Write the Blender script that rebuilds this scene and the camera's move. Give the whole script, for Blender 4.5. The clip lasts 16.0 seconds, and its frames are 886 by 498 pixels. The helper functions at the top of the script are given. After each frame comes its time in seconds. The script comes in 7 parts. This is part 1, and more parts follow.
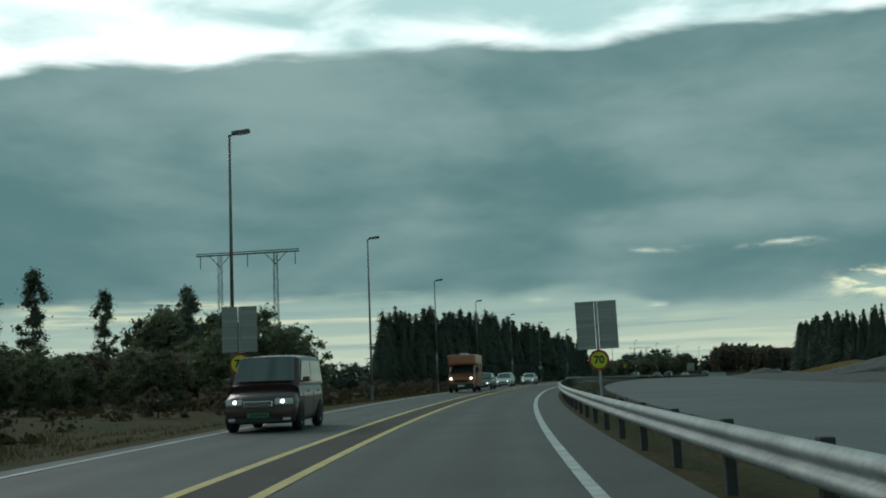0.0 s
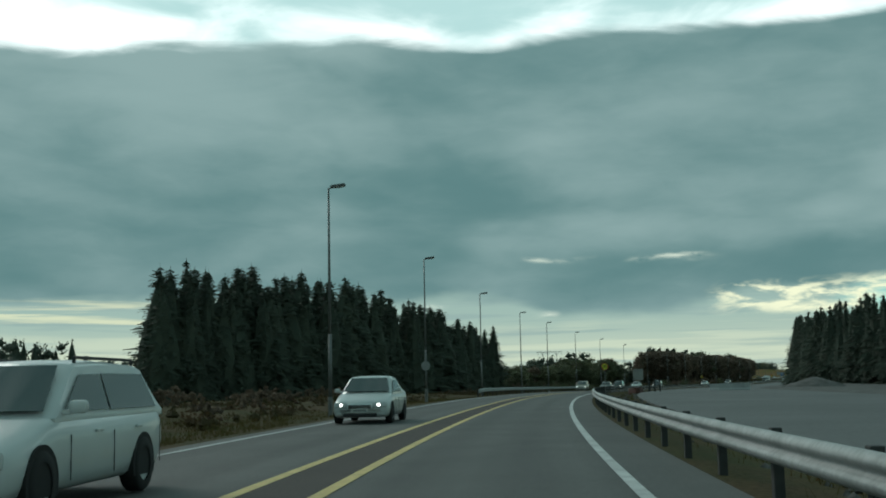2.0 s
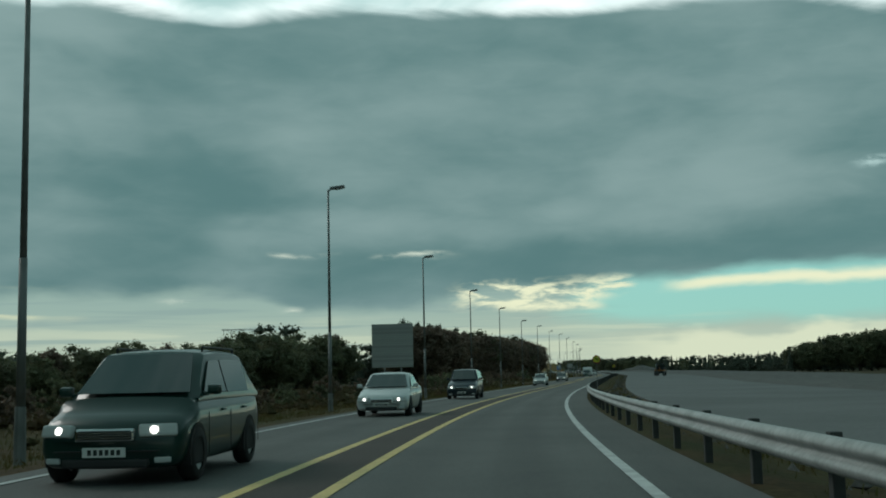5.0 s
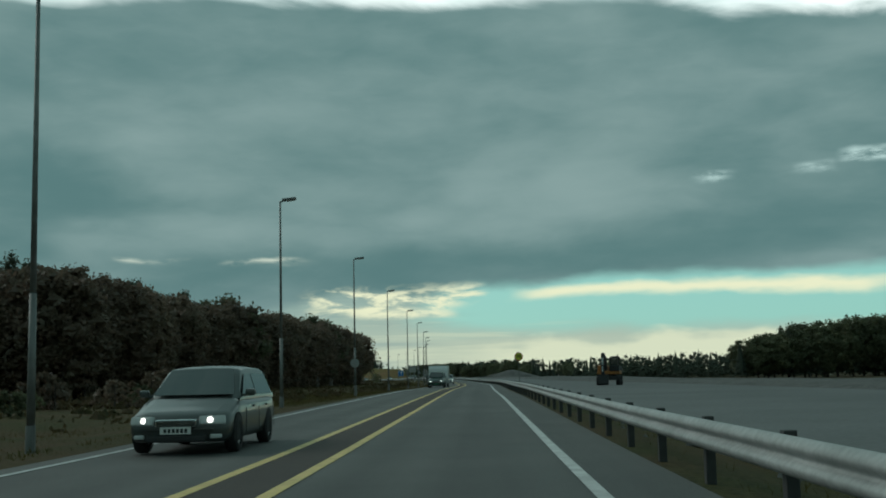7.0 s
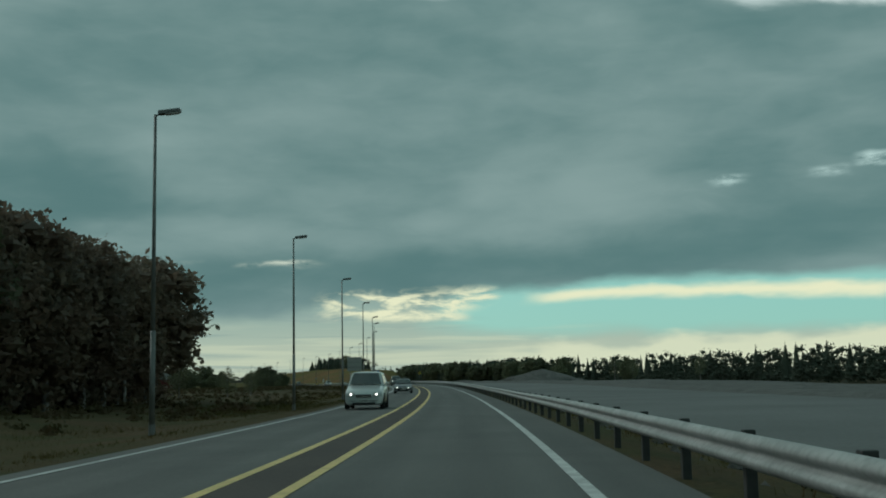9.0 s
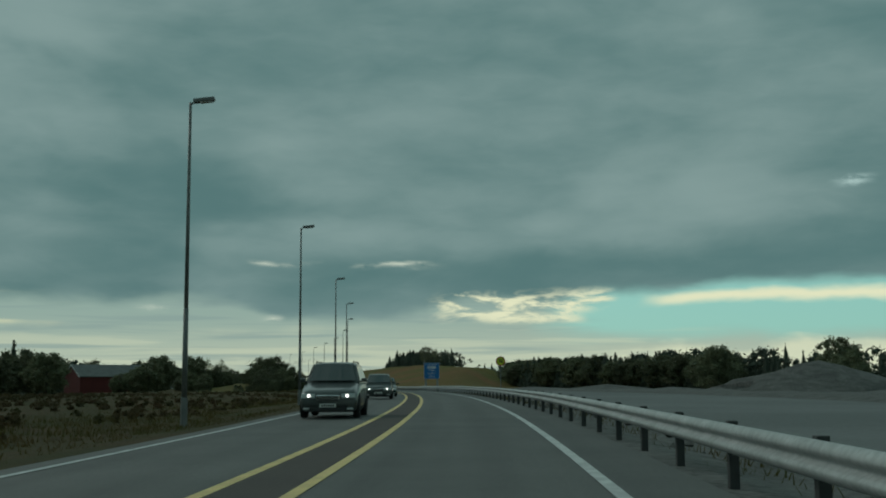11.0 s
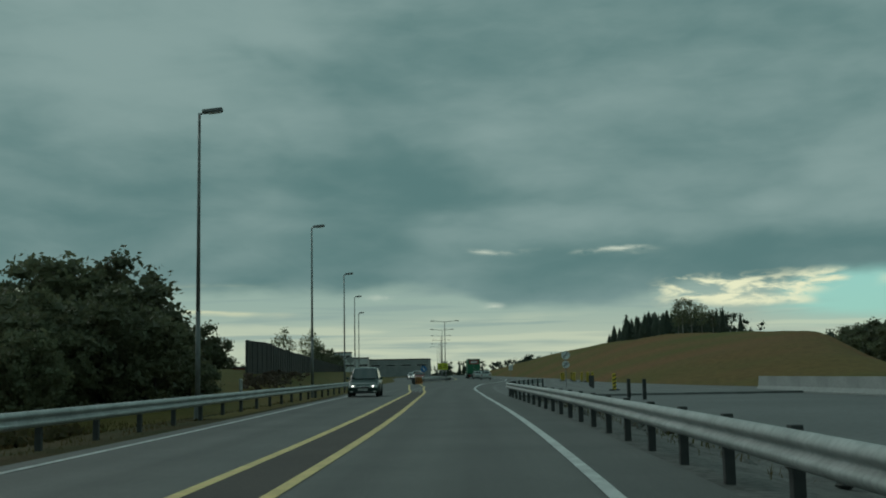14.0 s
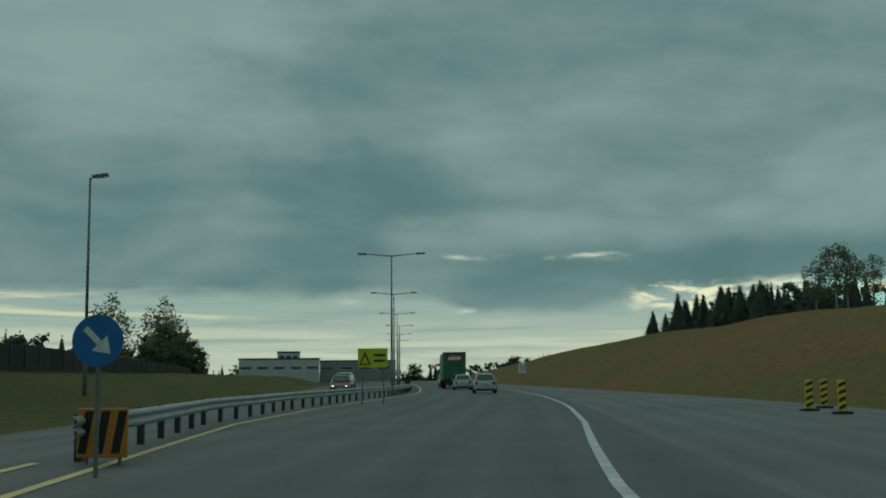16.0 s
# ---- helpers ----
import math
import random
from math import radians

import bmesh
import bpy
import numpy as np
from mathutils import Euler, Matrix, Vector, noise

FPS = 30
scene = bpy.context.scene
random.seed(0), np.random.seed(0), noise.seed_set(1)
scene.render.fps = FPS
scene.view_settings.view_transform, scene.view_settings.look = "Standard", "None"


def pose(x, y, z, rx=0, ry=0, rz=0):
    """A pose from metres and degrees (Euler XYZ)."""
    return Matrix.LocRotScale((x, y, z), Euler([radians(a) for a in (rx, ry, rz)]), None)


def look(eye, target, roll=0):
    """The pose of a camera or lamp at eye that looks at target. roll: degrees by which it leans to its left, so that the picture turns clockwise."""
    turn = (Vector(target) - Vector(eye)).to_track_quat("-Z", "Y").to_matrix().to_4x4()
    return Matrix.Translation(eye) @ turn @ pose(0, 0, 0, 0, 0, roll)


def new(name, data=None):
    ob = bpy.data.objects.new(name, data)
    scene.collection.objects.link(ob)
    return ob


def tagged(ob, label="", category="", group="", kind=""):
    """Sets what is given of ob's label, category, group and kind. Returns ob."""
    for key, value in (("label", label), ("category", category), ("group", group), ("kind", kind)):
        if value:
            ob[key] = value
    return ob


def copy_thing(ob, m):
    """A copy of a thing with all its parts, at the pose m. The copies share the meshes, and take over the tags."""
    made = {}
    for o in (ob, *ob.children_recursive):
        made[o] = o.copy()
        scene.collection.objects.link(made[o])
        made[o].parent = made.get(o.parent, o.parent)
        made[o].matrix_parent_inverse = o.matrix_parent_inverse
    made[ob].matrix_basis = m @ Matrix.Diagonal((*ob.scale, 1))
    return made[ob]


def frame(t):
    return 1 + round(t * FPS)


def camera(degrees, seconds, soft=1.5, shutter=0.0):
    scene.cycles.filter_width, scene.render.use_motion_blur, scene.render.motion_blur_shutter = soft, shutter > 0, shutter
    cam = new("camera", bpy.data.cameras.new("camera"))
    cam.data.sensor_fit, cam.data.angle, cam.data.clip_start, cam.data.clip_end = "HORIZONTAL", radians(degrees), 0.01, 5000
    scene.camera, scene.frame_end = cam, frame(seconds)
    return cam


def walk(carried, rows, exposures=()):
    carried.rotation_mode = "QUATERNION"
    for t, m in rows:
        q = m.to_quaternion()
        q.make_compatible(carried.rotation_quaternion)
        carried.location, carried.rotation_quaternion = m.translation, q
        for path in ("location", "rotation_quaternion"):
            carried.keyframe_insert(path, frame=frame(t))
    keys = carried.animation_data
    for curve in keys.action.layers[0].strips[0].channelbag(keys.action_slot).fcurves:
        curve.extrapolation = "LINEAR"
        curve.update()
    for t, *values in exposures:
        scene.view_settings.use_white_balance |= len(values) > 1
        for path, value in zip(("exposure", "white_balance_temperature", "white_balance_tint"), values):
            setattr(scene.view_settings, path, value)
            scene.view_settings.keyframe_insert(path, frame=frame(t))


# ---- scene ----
cam = camera(42.84, 16.0, soft=1.9)
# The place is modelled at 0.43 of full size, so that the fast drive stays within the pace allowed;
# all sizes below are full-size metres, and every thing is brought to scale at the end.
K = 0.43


def ride(x, y, z, yaw, pitch, roll):
    yaw, pitch = radians(yaw), radians(pitch)
    ahead = Vector((-math.sin(yaw) * math.cos(pitch), math.cos(yaw) * math.cos(pitch), math.sin(pitch)))
    return look((x, y, z), Vector((x, y, z)) + ahead, roll)


PATH = [
    (0.0, ride(0.128, -5.339, 0.511, 2.255, 6.621, -2.214)),
    (0.5, ride(0.195, 6.045, 0.545, 1.601, 6.747, -2.102)),
    (1.0, ride(0.579, 18.523, 0.570, 0.570, 6.848, -1.682)),
    (1.5, ride(1.213, 30.216, 0.586, -0.998, 6.764, -1.302)),
    (2.0, ride(2.344, 42.623, 0.594, -3.102, 6.785, -1.243)),
    (2.5, ride(3.895, 54.814, 0.592, -5.458, 6.809, -1.343)),
    (3.0, ride(6.128, 68.522, 0.592, -7.651, 6.783, -1.731)),
    (3.5, ride(8.699, 82.256, 0.577, -9.243, 6.528, -1.384)),
    (4.0, ride(12.354, 97.925, 0.515, -11.555, 6.512, -1.326)),
    (4.5, ride(16.514, 113.322, 0.423, -13.654, 6.400, -1.597)),
    (5.0, ride(21.703, 130.091, 0.323, -16.050, 6.304, -1.289)),
    (5.5, ride(27.907, 146.992, 0.228, -19.127, 6.361, -1.299)),
    (6.0, ride(35.190, 164.319, 0.137, -21.620, 6.417, -1.310)),
    (6.5, ride(43.052, 181.632, 0.085, -22.877, 6.474, -1.321)),
    (7.0, ride(50.965, 198.537, 0.080, -23.540, 6.530, -1.332)),
    (7.5, ride(58.559, 214.573, 0.123, -23.872, 6.587, -1.342)),
    (8.0, ride(65.723, 229.905, 0.158, -23.239, 6.479, -1.192)),
    (8.5, ride(73.527, 246.299, 0.152, -23.704, 6.592, -1.130)),
    (9.0, ride(81.603, 263.401, 0.126, -22.867, 6.704, -1.067)),
    (9.5, ride(89.434, 280.956, 0.116, -21.519, 6.816, -1.005)),
    (10.0, ride(96.851, 298.541, 0.147, -20.587, 6.929, -0.943)),
    (10.5, ride(103.760, 315.703, 0.222, -19.519, 7.041, -0.881)),
    (11.0, ride(109.995, 332.647, 0.336, -16.986, 6.840, -0.312)),
    (11.5, ride(114.948, 347.560, 0.415, -14.709, 6.592, -0.252)),
    (12.0, ride(119.399, 362.815, 0.458, -12.505, 6.514, -0.468)),
    (12.5, ride(123.078, 376.894, 0.467, -10.881, 6.469, -0.462)),
    (13.0, ride(126.546, 391.496, 0.455, -9.358, 6.404, -0.572)),
    (13.5, ride(129.195, 404.642, 0.434, -7.585, 6.266, -0.813)),
    (14.0, ride(131.414, 418.213, 0.415, -5.867, 6.275, -0.978)),
    (14.5, ride(132.856, 430.241, 0.413, -4.091, 6.373, -1.016)),
    (15.0, ride(134.186, 442.139, 0.406, -2.551, 6.278, -0.634)),
    (15.5, ride(135.390, 452.838, 0.407, -5.292, 6.293, -0.612)),
    (16.0, ride(136.858, 463.917, 0.411, -7.251, 6.506, -0.508)),
]
walk(cam, PATH, [(0.0, 0.20, 6250, 10), (2.5, 0.32, 6250, 10), (3.5, 0.28, 6260, 10), (5.0, 0.14, 6300, 10), (8.0, 0.11, 6360, 10), (11.0, -0.02, 6430, 10), (13.0, 0.06, 6450, 10), (16.0, 0.06, 6480, 10)])

# ---- sky, sun, exposure ----
world = bpy.data.worlds.new("sky")
scene.world = world
world.use_nodes = True
wn, wl = world.node_tree.nodes, world.node_tree.links
wn.clear()


def wnode(kind, **settings):
    nd = wn.new(kind)
    for key, value in settings.items():
        setattr(nd, key, value)
    return nd


def wput(sock, value):
    if isinstance(value, (int, float, tuple)):
        sock.default_value = value
    else:
        wl.new(value, sock)


def wmath(op, a, b=0.0, c=0.0):
    nd = wnode("ShaderNodeMath", operation=op)
    for i, v in enumerate((a, b, c)):
        wput(nd.inputs[i], v)
    return nd.outputs[0]


def wsmooth(v, lo, hi):
    nd = wnode("ShaderNodeMapRange", interpolation_type="SMOOTHSTEP")
    wput(nd.inputs[0], v)
    wput(nd.inputs[1], lo)
    wput(nd.inputs[2], hi)
    return nd.outputs[0]


def wvec(x, y, z):
    nd = wnode("ShaderNodeCombineXYZ")
    for i, v in enumerate((x, y, z)):
        wput(nd.inputs[i], v)
    return nd.outputs[0]


def wnoise(vec, scale, detail=4.0, rough=0.5, warp=0.0):
    nd = wnode("ShaderNodeTexNoise")
    wput(nd.inputs["Vector"], vec)
    nd.inputs["Scale"].default_value, nd.inputs["Detail"].default_value = scale, detail
    nd.inputs["Roughness"].default_value, nd.inputs["Distortion"].default_value = rough, warp
    return nd.outputs[0]


def wmix(f, a, b):
    nd = wnode("ShaderNodeMix", data_type="RGBA")
    wput(nd.inputs[0], f)
    wput(nd.inputs[6], (*a, 1.0) if isinstance(a, tuple) else a)
    wput(nd.inputs[7], (*b, 1.0) if isinstance(b, tuple) else b)
    return nd.outputs[2]


def wadd(*vals):
    total = vals[0]
    for v in vals[1:]:
        total = wmath("ADD", total, v)
    return total


SUN_EL, SUN_AZ = 34.0, 38.0     # the sun stands behind the cloud, ahead and to the left of the start
sky_tex = wnode("ShaderNodeTexSky", sky_type="NISHITA", sun_disc=False)
sky_tex.sun_elevation, sky_tex.sun_rotation = radians(SUN_EL), radians(-SUN_AZ)
sep = wnode("ShaderNodeSeparateXYZ")
wl.new(wnode("ShaderNodeTexCoord").outputs["Generated"], sep.inputs[0])
dx, dy, dz = sep.outputs
az = wmath("MULTIPLY", wmath("ARCTAN2", wmath("MULTIPLY", dx, -1.0), dy), 57.2958)     # degrees to the left of north
el = wmath("MULTIPLY", wmath("ARCSINE", dz), 57.2958)
low = wmath("ADD", wmath("MAXIMUM", dz, 0.0), 0.045)
plane = wvec(wmath("DIVIDE", dx, low), wmath("DIVIDE", dy, low), 0.0)
flat = wvec(wmath("MULTIPLY", az, 0.062), wmath("MULTIPLY", el, 0.145), 3.7)
fine = wvec(wmath("MULTIPLY", az, 0.14), wmath("MULTIPLY", el, 0.40), 8.1)
thin = wvec(wmath("MULTIPLY", az, 0.055), wmath("MULTIPLY", el, 1.15), 1.3)
# the cloud deck: broad rolls and soft billows
warp_n = wmath("SUBTRACT", wnoise(fine, 1.2, 4.0, 0.55), 0.5)
wa = wadd(az, wmath("MULTIPLY", wmath("SUBTRACT", wnoise(flat, 2.6, 3.0, 0.5), 0.5), 7.0))
we = wadd(el, wmath("MULTIPLY", warp_n, 1.3))


def spot(a0, a1, e0, e1, sa=2.0, se=0.8):
    """A soft-edged patch of sky between two bearings and two heights, in degrees."""
    fa = wsmooth(wmath("ABSOLUTE", wmath("SUBTRACT", wa, (a0 + a1) / 2)), (a1 - a0) / 2 + sa / 2, (a1 - a0) / 2 - sa / 2)
    fe = wsmooth(wmath("ABSOLUTE", wmath("SUBTRACT", we, (e0 + e1) / 2)), (e1 - e0) / 2 + se / 2, (e1 - e0) / 2 - se / 2)
    return wmath("MULTIPLY", fa, fe)


roll_a = wnoise(plane, 0.30, 2.0, 0.45, 0.3)
roll_b = wnoise(flat, 1.15, 3.0, 0.45, 0.5)
puff = wnoise(fine, 1.1, 4.0, 0.5, 0.4)
tone = wadd(wmath("MULTIPLY", roll_a, 0.35), wmath("MULTIPLY", roll_b, 0.85), wmath("MULTIPLY", puff, 0.36), wmath("MULTIPLY", wmath("SUBTRACT", wnoise(fine, 2.7, 4.0, 0.55, 0.5), 0.5), 0.16),
            wmath("MULTIPLY", spot(-9.0, 2.0, 8.2, 10.8, 6.0, 2.6), -0.20), wmath("MULTIPLY", spot(1.0, 15.0, 12.8, 16.5, 8.0, 3.0), 0.14), wmath("MULTIPLY", spot(-12.0, 22.0, 11.0, 20.0, 10.0, 4.0), 0.12),
            wmath("MULTIPLY", spot(-13.0, 40.0, 5.0, 11.0, 12.0, 4.0), -0.14),
            wmath("MULTIPLY", spot(-27.0, -8.0, 6.6, 8.1, 7.0, 1.4), 0.16), wmath("MULTIPLY", spot(-46.0, -28.0, 8.3, 10.3, 6.0, 2.0), 0.17),
            wmath("MULTIPLY", spot(-46.0, -20.0, 5.2, 7.6, 9.0, 2.0), -0.10), wmath("MULTIPLY", spot(-25.0, -12.0, 11.5, 14.5, 8.0, 3.0), 0.10))
deck = wmix(wsmooth(tone, 0.50, 1.10), (0.094, 0.188, 0.184), (0.224, 0.328, 0.312))
# the opening low over the horizon: pale air, a blue-green gap and lit cloud bars
brim = wadd(4.35, wmath("MULTIPLY", spot(-17.0, -7.0, -5.0, 20.0, 5.0), -1.1), wmath("MULTIPLY", wsmooth(az, -21.0, -28.0), 0.55), wmath("MULTIPLY", wmath("SUBTRACT", wnoise(flat, 2.4, 3.0, 0.5), 0.5), 1.2))
opened = wsmooth(wmath("SUBTRACT", brim, we), -0.45, 0.45)
air = wmix(wsmooth(el, 0.4, 3.8), (0.47, 0.54, 0.41), (0.285, 0.40, 0.345))
clear = wmix(0.02, (0.195, 0.475, 0.405), sky_tex.outputs[0])
air = wmix(wmath("MULTIPLY", spot(-48.0, -23.5, 2.3, 6.0, 4.0, 1.2), 0.95), air, clear)
veil = wsmooth(wnoise(thin, 2.0, 4.0, 0.5, 0.4), 0.50, 0.66)
air = wmix(wmath("MULTIPLY", wmath("MULTIPLY", veil, 0.6), wsmooth(az, -26.0, -20.0)), air, (0.24, 0.34, 0.315))
bars = wsmooth(wnoise(thin, 1.7, 4.0, 0.5, 0.3), 0.47, 0.60)
CREAM = (0.76, 0.78, 0.53)
air = wmix(wmath("MULTIPLY", wmath("MULTIPLY", bars, spot(3.0, 24.0, 3.1, 4.6, 3.0, 0.5)), 0.72), air, (0.66, 0.68, 0.44))
air = wmix(wmath("MULTIPLY", wmath("MULTIPLY", bars, spot(-30.0, 24.0, 0.6, 2.6, 4.0, 0.7)), 0.38), air, (0.60, 0.65, 0.46))
air = wmix(wmath("MULTIPLY", wsmooth(wadd(warp_n, wmath("MULTIPLY", wmath("SUBTRACT", 1.9, el), 0.35)), -0.10, 0.12), wsmooth(az, -23.0, -28.0)), air, (0.62, 0.67, 0.48))
air = wmix(spot(-43.5, -27.5, 3.95, 4.45, 3.0, 0.45), air, CREAM)
sky = wmix(opened, deck, air)
# the sunlit cloud heap and the small bright slits in the deck
lumps = wvec(wmath("MULTIPLY", az, 0.30), wmath("MULTIPLY", el, 1.0), 5.0)
heap_n = wsmooth(wnoise(lumps, 1.6, 5.0, 0.6, 0.4), 0.42, 0.60)
gaps = wsmooth(wnoise(lumps, 2.6, 4.0, 0.6), 0.30, 0.60)
sky = wmix(wmath("MULTIPLY", heap_n, spot(-24.8, -17.2, 3.2, 4.6, 1.6, 0.7)), sky, CREAM)
sky = wmix(wmath("MULTIPLY", gaps, spot(-24.5, -19.5, 3.15, 3.55, 1.5, 0.5)), sky, CREAM)
for a0, a1, e, thick, f in ((-9.8, -8.7, 6.15, 0.08, 0.65), (-16.6, -12.6, 5.95, 0.08, 0.35), (-16.2, -14.8, 5.92, 0.08, 0.65), (-8.7, -7.5, 3.35, 0.12, 0.55), (-3.4, -1.6, 3.8, 0.10, 0.4),
                            (-38.2, -36.9, 9.6, 0.20, 0.7), (-42.6, -40.2, 9.7, 0.16, 0.6), (-46.0, -43.5, 10.1, 0.3, 0.8)):
    sky = wmix(wmath("MULTIPLY", wmath("MULTIPLY", spot(a0, a1, e - thick, e + thick, 1.4, 0.34), gaps), f), sky, (0.74, 0.80, 0.64) if e < 9 else (0.50, 0.68, 0.64))
sky = wmix(wsmooth(el, 0.2, -1.5), sky, (0.04, 0.06, 0.05))
back = wnode("ShaderNodeBackground")
wl.new(sky, back.inputs[0])
back.inputs[1].default_value = 1.0
wl.new(back.outputs[0], wnode("ShaderNodeOutputWorld").inputs[0])

sun = new("sun", bpy.data.lights.new("sun", "SUN"))
sun.data.energy, sun.data.angle, sun.data.color = 0.6, radians(25.0), (1.0, 0.97, 0.88)
sun.rotation_euler = (radians(90.0 - SUN_EL), 0.0, radians(180.0 + SUN_AZ))
scene.view_settings.exposure = 0.0


# ---- materials ----
def material(name, colour, rough=0.7, metal=0.0, other=None, scale=6.0, speck=0.0, speck_scale=80.0, bump=0.0, coat=0.0,
             per_object=0.0, glow=0.0, stretch=(1.0, 1.0, 1.0), wide=0.0, spec=0.5, thin_leaf=0.0, tracks=0.0):
    """A surface with grain at two scales: other is the second colour, wide the slow variation, speck the fine one."""
    m = bpy.data.materials.new(name)
    m.use_nodes = True
    nt = m.node_tree
    nodes, links = nt.nodes, nt.links
    bsdf = nodes["Principled BSDF"]
    bsdf.inputs["Roughness"].default_value, bsdf.inputs["Metallic"].default_value = rough, metal
    bsdf.inputs["Specular IOR Level"].default_value = spec
    if coat:
        bsdf.inputs["Coat Weight"].default_value, bsdf.inputs["Coat Roughness"].default_value = coat, 0.06
    coords = nodes.new("ShaderNodeTexCoord")
    mapping = nodes.new("ShaderNodeMapping")
    mapping.inputs["Scale"].default_value = stretch
    links.new(coords.outputs["Object"], mapping.inputs[0])

    def grain(size, detail=5.0):
        nd = nodes.new("ShaderNodeTexNoise")
        nd.inputs["Scale"].default_value, nd.inputs["Detail"].default_value = size, detail
        links.new(mapping.outputs[0], nd.inputs["Vector"])
        return nd.outputs[0]

    def blend(f, a, b, kind="MIX"):
        nd = nodes.new("ShaderNodeMix")
        nd.data_type, nd.blend_type = "RGBA", kind
        for sock, value in ((nd.inputs[0], f), (nd.inputs[6], a), (nd.inputs[7], b)):
            if isinstance(value, (int, float)):
                sock.default_value = value
            elif isinstance(value, tuple):
                sock.default_value = (*value, 1.0)
            else:
                links.new(value, sock)
        return nd.outputs[2]

    def ramp(v, lo, hi):
        nd = nodes.new("ShaderNodeMapRange")
        nd.inputs[1].default_value, nd.inputs[2].default_value = lo, hi
        links.new(v, nd.inputs[0])
        return nd.outputs[0]

    out = tuple(colour)
    if other is not None:
        out = blend(ramp(grain(scale), 0.35, 0.65), out, tuple(other))
    if wide:
        out = blend(ramp(grain(scale * 0.06, 3.0), 0.35, 0.7), out, blend(1.0, out, (wide, wide, wide), "MULTIPLY"))
    if speck:
        out = blend(ramp(grain(speck_scale, 2.0), 0.4, 0.65), out, blend(1.0, out, (speck, speck, speck), "MULTIPLY"))
    if tracks:          # worn wheel tracks and long streaks along the lanes
        def calc(op, a, b=0.0, c=0.0):
            nd = nodes.new("ShaderNodeMath")
            nd.operation = op
            for sock, v in zip(nd.inputs, (a, b, c)):
                if isinstance(v, (int, float)):
                    sock.default_value = v
                else:
                    links.new(v, sock)
            return nd.outputs[0]

        across, far = nodes.new("ShaderNodeAttribute"), nodes.new("ShaderNodeAttribute")
        across.attribute_name, far.attribute_name = "across", "far"
        lane = calc("COSINE", calc("MULTIPLY", across.outputs["Fac"], 4.19))
        spread = nodes.new("ShaderNodeCombineXYZ")
        links.new(calc("MULTIPLY", across.outputs["Fac"], 2.2), spread.inputs[0])
        links.new(calc("MULTIPLY", far.outputs["Fac"], 0.035), spread.inputs[1])
        nd = nodes.new("ShaderNodeTexNoise")
        nd.inputs["Scale"].default_value, nd.inputs["Detail"].default_value = 1.0, 5.0
        links.new(spread.outputs[0], nd.inputs["Vector"])
        worn = calc("MULTIPLY_ADD", calc("SUBTRACT", nd.outputs[0], 0.5), 1.6 * tracks, calc("MULTIPLY_ADD", lane, -0.35 * tracks, 1.0))
        grey = nodes.new("ShaderNodeCombineColor")
        for k in range(3):
            links.new(worn, grey.inputs[k])
        out = blend(1.0, out, grey.outputs[0], "MULTIPLY")
    if per_object:
        info = nodes.new("ShaderNodeObjectInfo")
        hsv = nodes.new("ShaderNodeHueSaturation")
        links.new(ramp(info.outputs["Random"], -0.0, 1.0), hsv.inputs["Fac"])
        nd = nodes.new("ShaderNodeMapRange")
        nd.inputs[3].default_value, nd.inputs[4].default_value = 1.0 - per_object, 1.0 + per_object
        links.new(info.outputs["Random"], nd.inputs[0])
        links.new(nd.outputs[0], hsv.inputs["Value"])
        hsv.inputs["Fac"].default_value = 1.0
        for link in list(hsv.inputs["Fac"].links):
            links.remove(link)
        if isinstance(out, tuple):
            hsv.inputs["Color"].default_value = (*out, 1.0)
        else:
            links.new(out, hsv.inputs["Color"])
        out = hsv.outputs[0]
    if isinstance(out, tuple):
        bsdf.inputs["Base Color"].default_value = (*out, 1.0)
    else:
        links.new(out, bsdf.inputs["Base Color"])
    if bump:
        nd = nodes.new("ShaderNodeBump")
        nd.inputs["Strength"].default_value, nd.inputs["Distance"].default_value = bump, 0.03
        links.new(grain(speck_scale if speck else scale * 4.0), nd.inputs["Height"])
        links.new(nd.outputs[0], bsdf.inputs["Normal"])
    if thin_leaf:       # light comes through the leaves
        back_light, both = nodes.new("ShaderNodeBsdfTranslucent"), nodes.new("ShaderNodeMixShader")
        if isinstance(out, tuple):
            back_light.inputs[0].default_value = (*out, 1.0)
        else:
            links.new(out, back_light.inputs[0])
        both.inputs[0].default_value = thin_leaf
        links.new(bsdf.outputs[0], both.inputs[1])
        links.new(back_light.outputs[0], both.inputs[2])
        links.new(both.outputs[0], nodes["Material Output"].inputs[0])
    if glow:
        bsdf.inputs["Emission Color"].default_value = (*colour, 1.0)
        bsdf.inputs["Emission Strength"].default_value = glow
    return m


ASPHALT = material("worn asphalt", (0.090, 0.092, 0.086), 0.72, other=(0.118, 0.119, 0.111), scale=0.35, speck=0.72, speck_scale=26.0, bump=0.25, wide=0.82, tracks=0.35)
DUSTY = material("dusty wide asphalt", (0.155, 0.157, 0.151), 0.8, other=(0.195, 0.196, 0.189), scale=0.12, speck=0.75, speck_scale=20.0, bump=0.2, wide=0.8, tracks=0.30)
PATCH = material("brown resurfaced median", (0.060, 0.046, 0.040), 0.85, other=(0.076, 0.059, 0.051), scale=0.5, speck=0.7, speck_scale=24.0, bump=0.25)
NEW_ROAD = material("bare grey road base", (0.172, 0.178, 0.175), 0.85, other=(0.130, 0.136, 0.134), scale=0.10, speck=0.8, speck_scale=7.0, bump=0.2, wide=0.85)
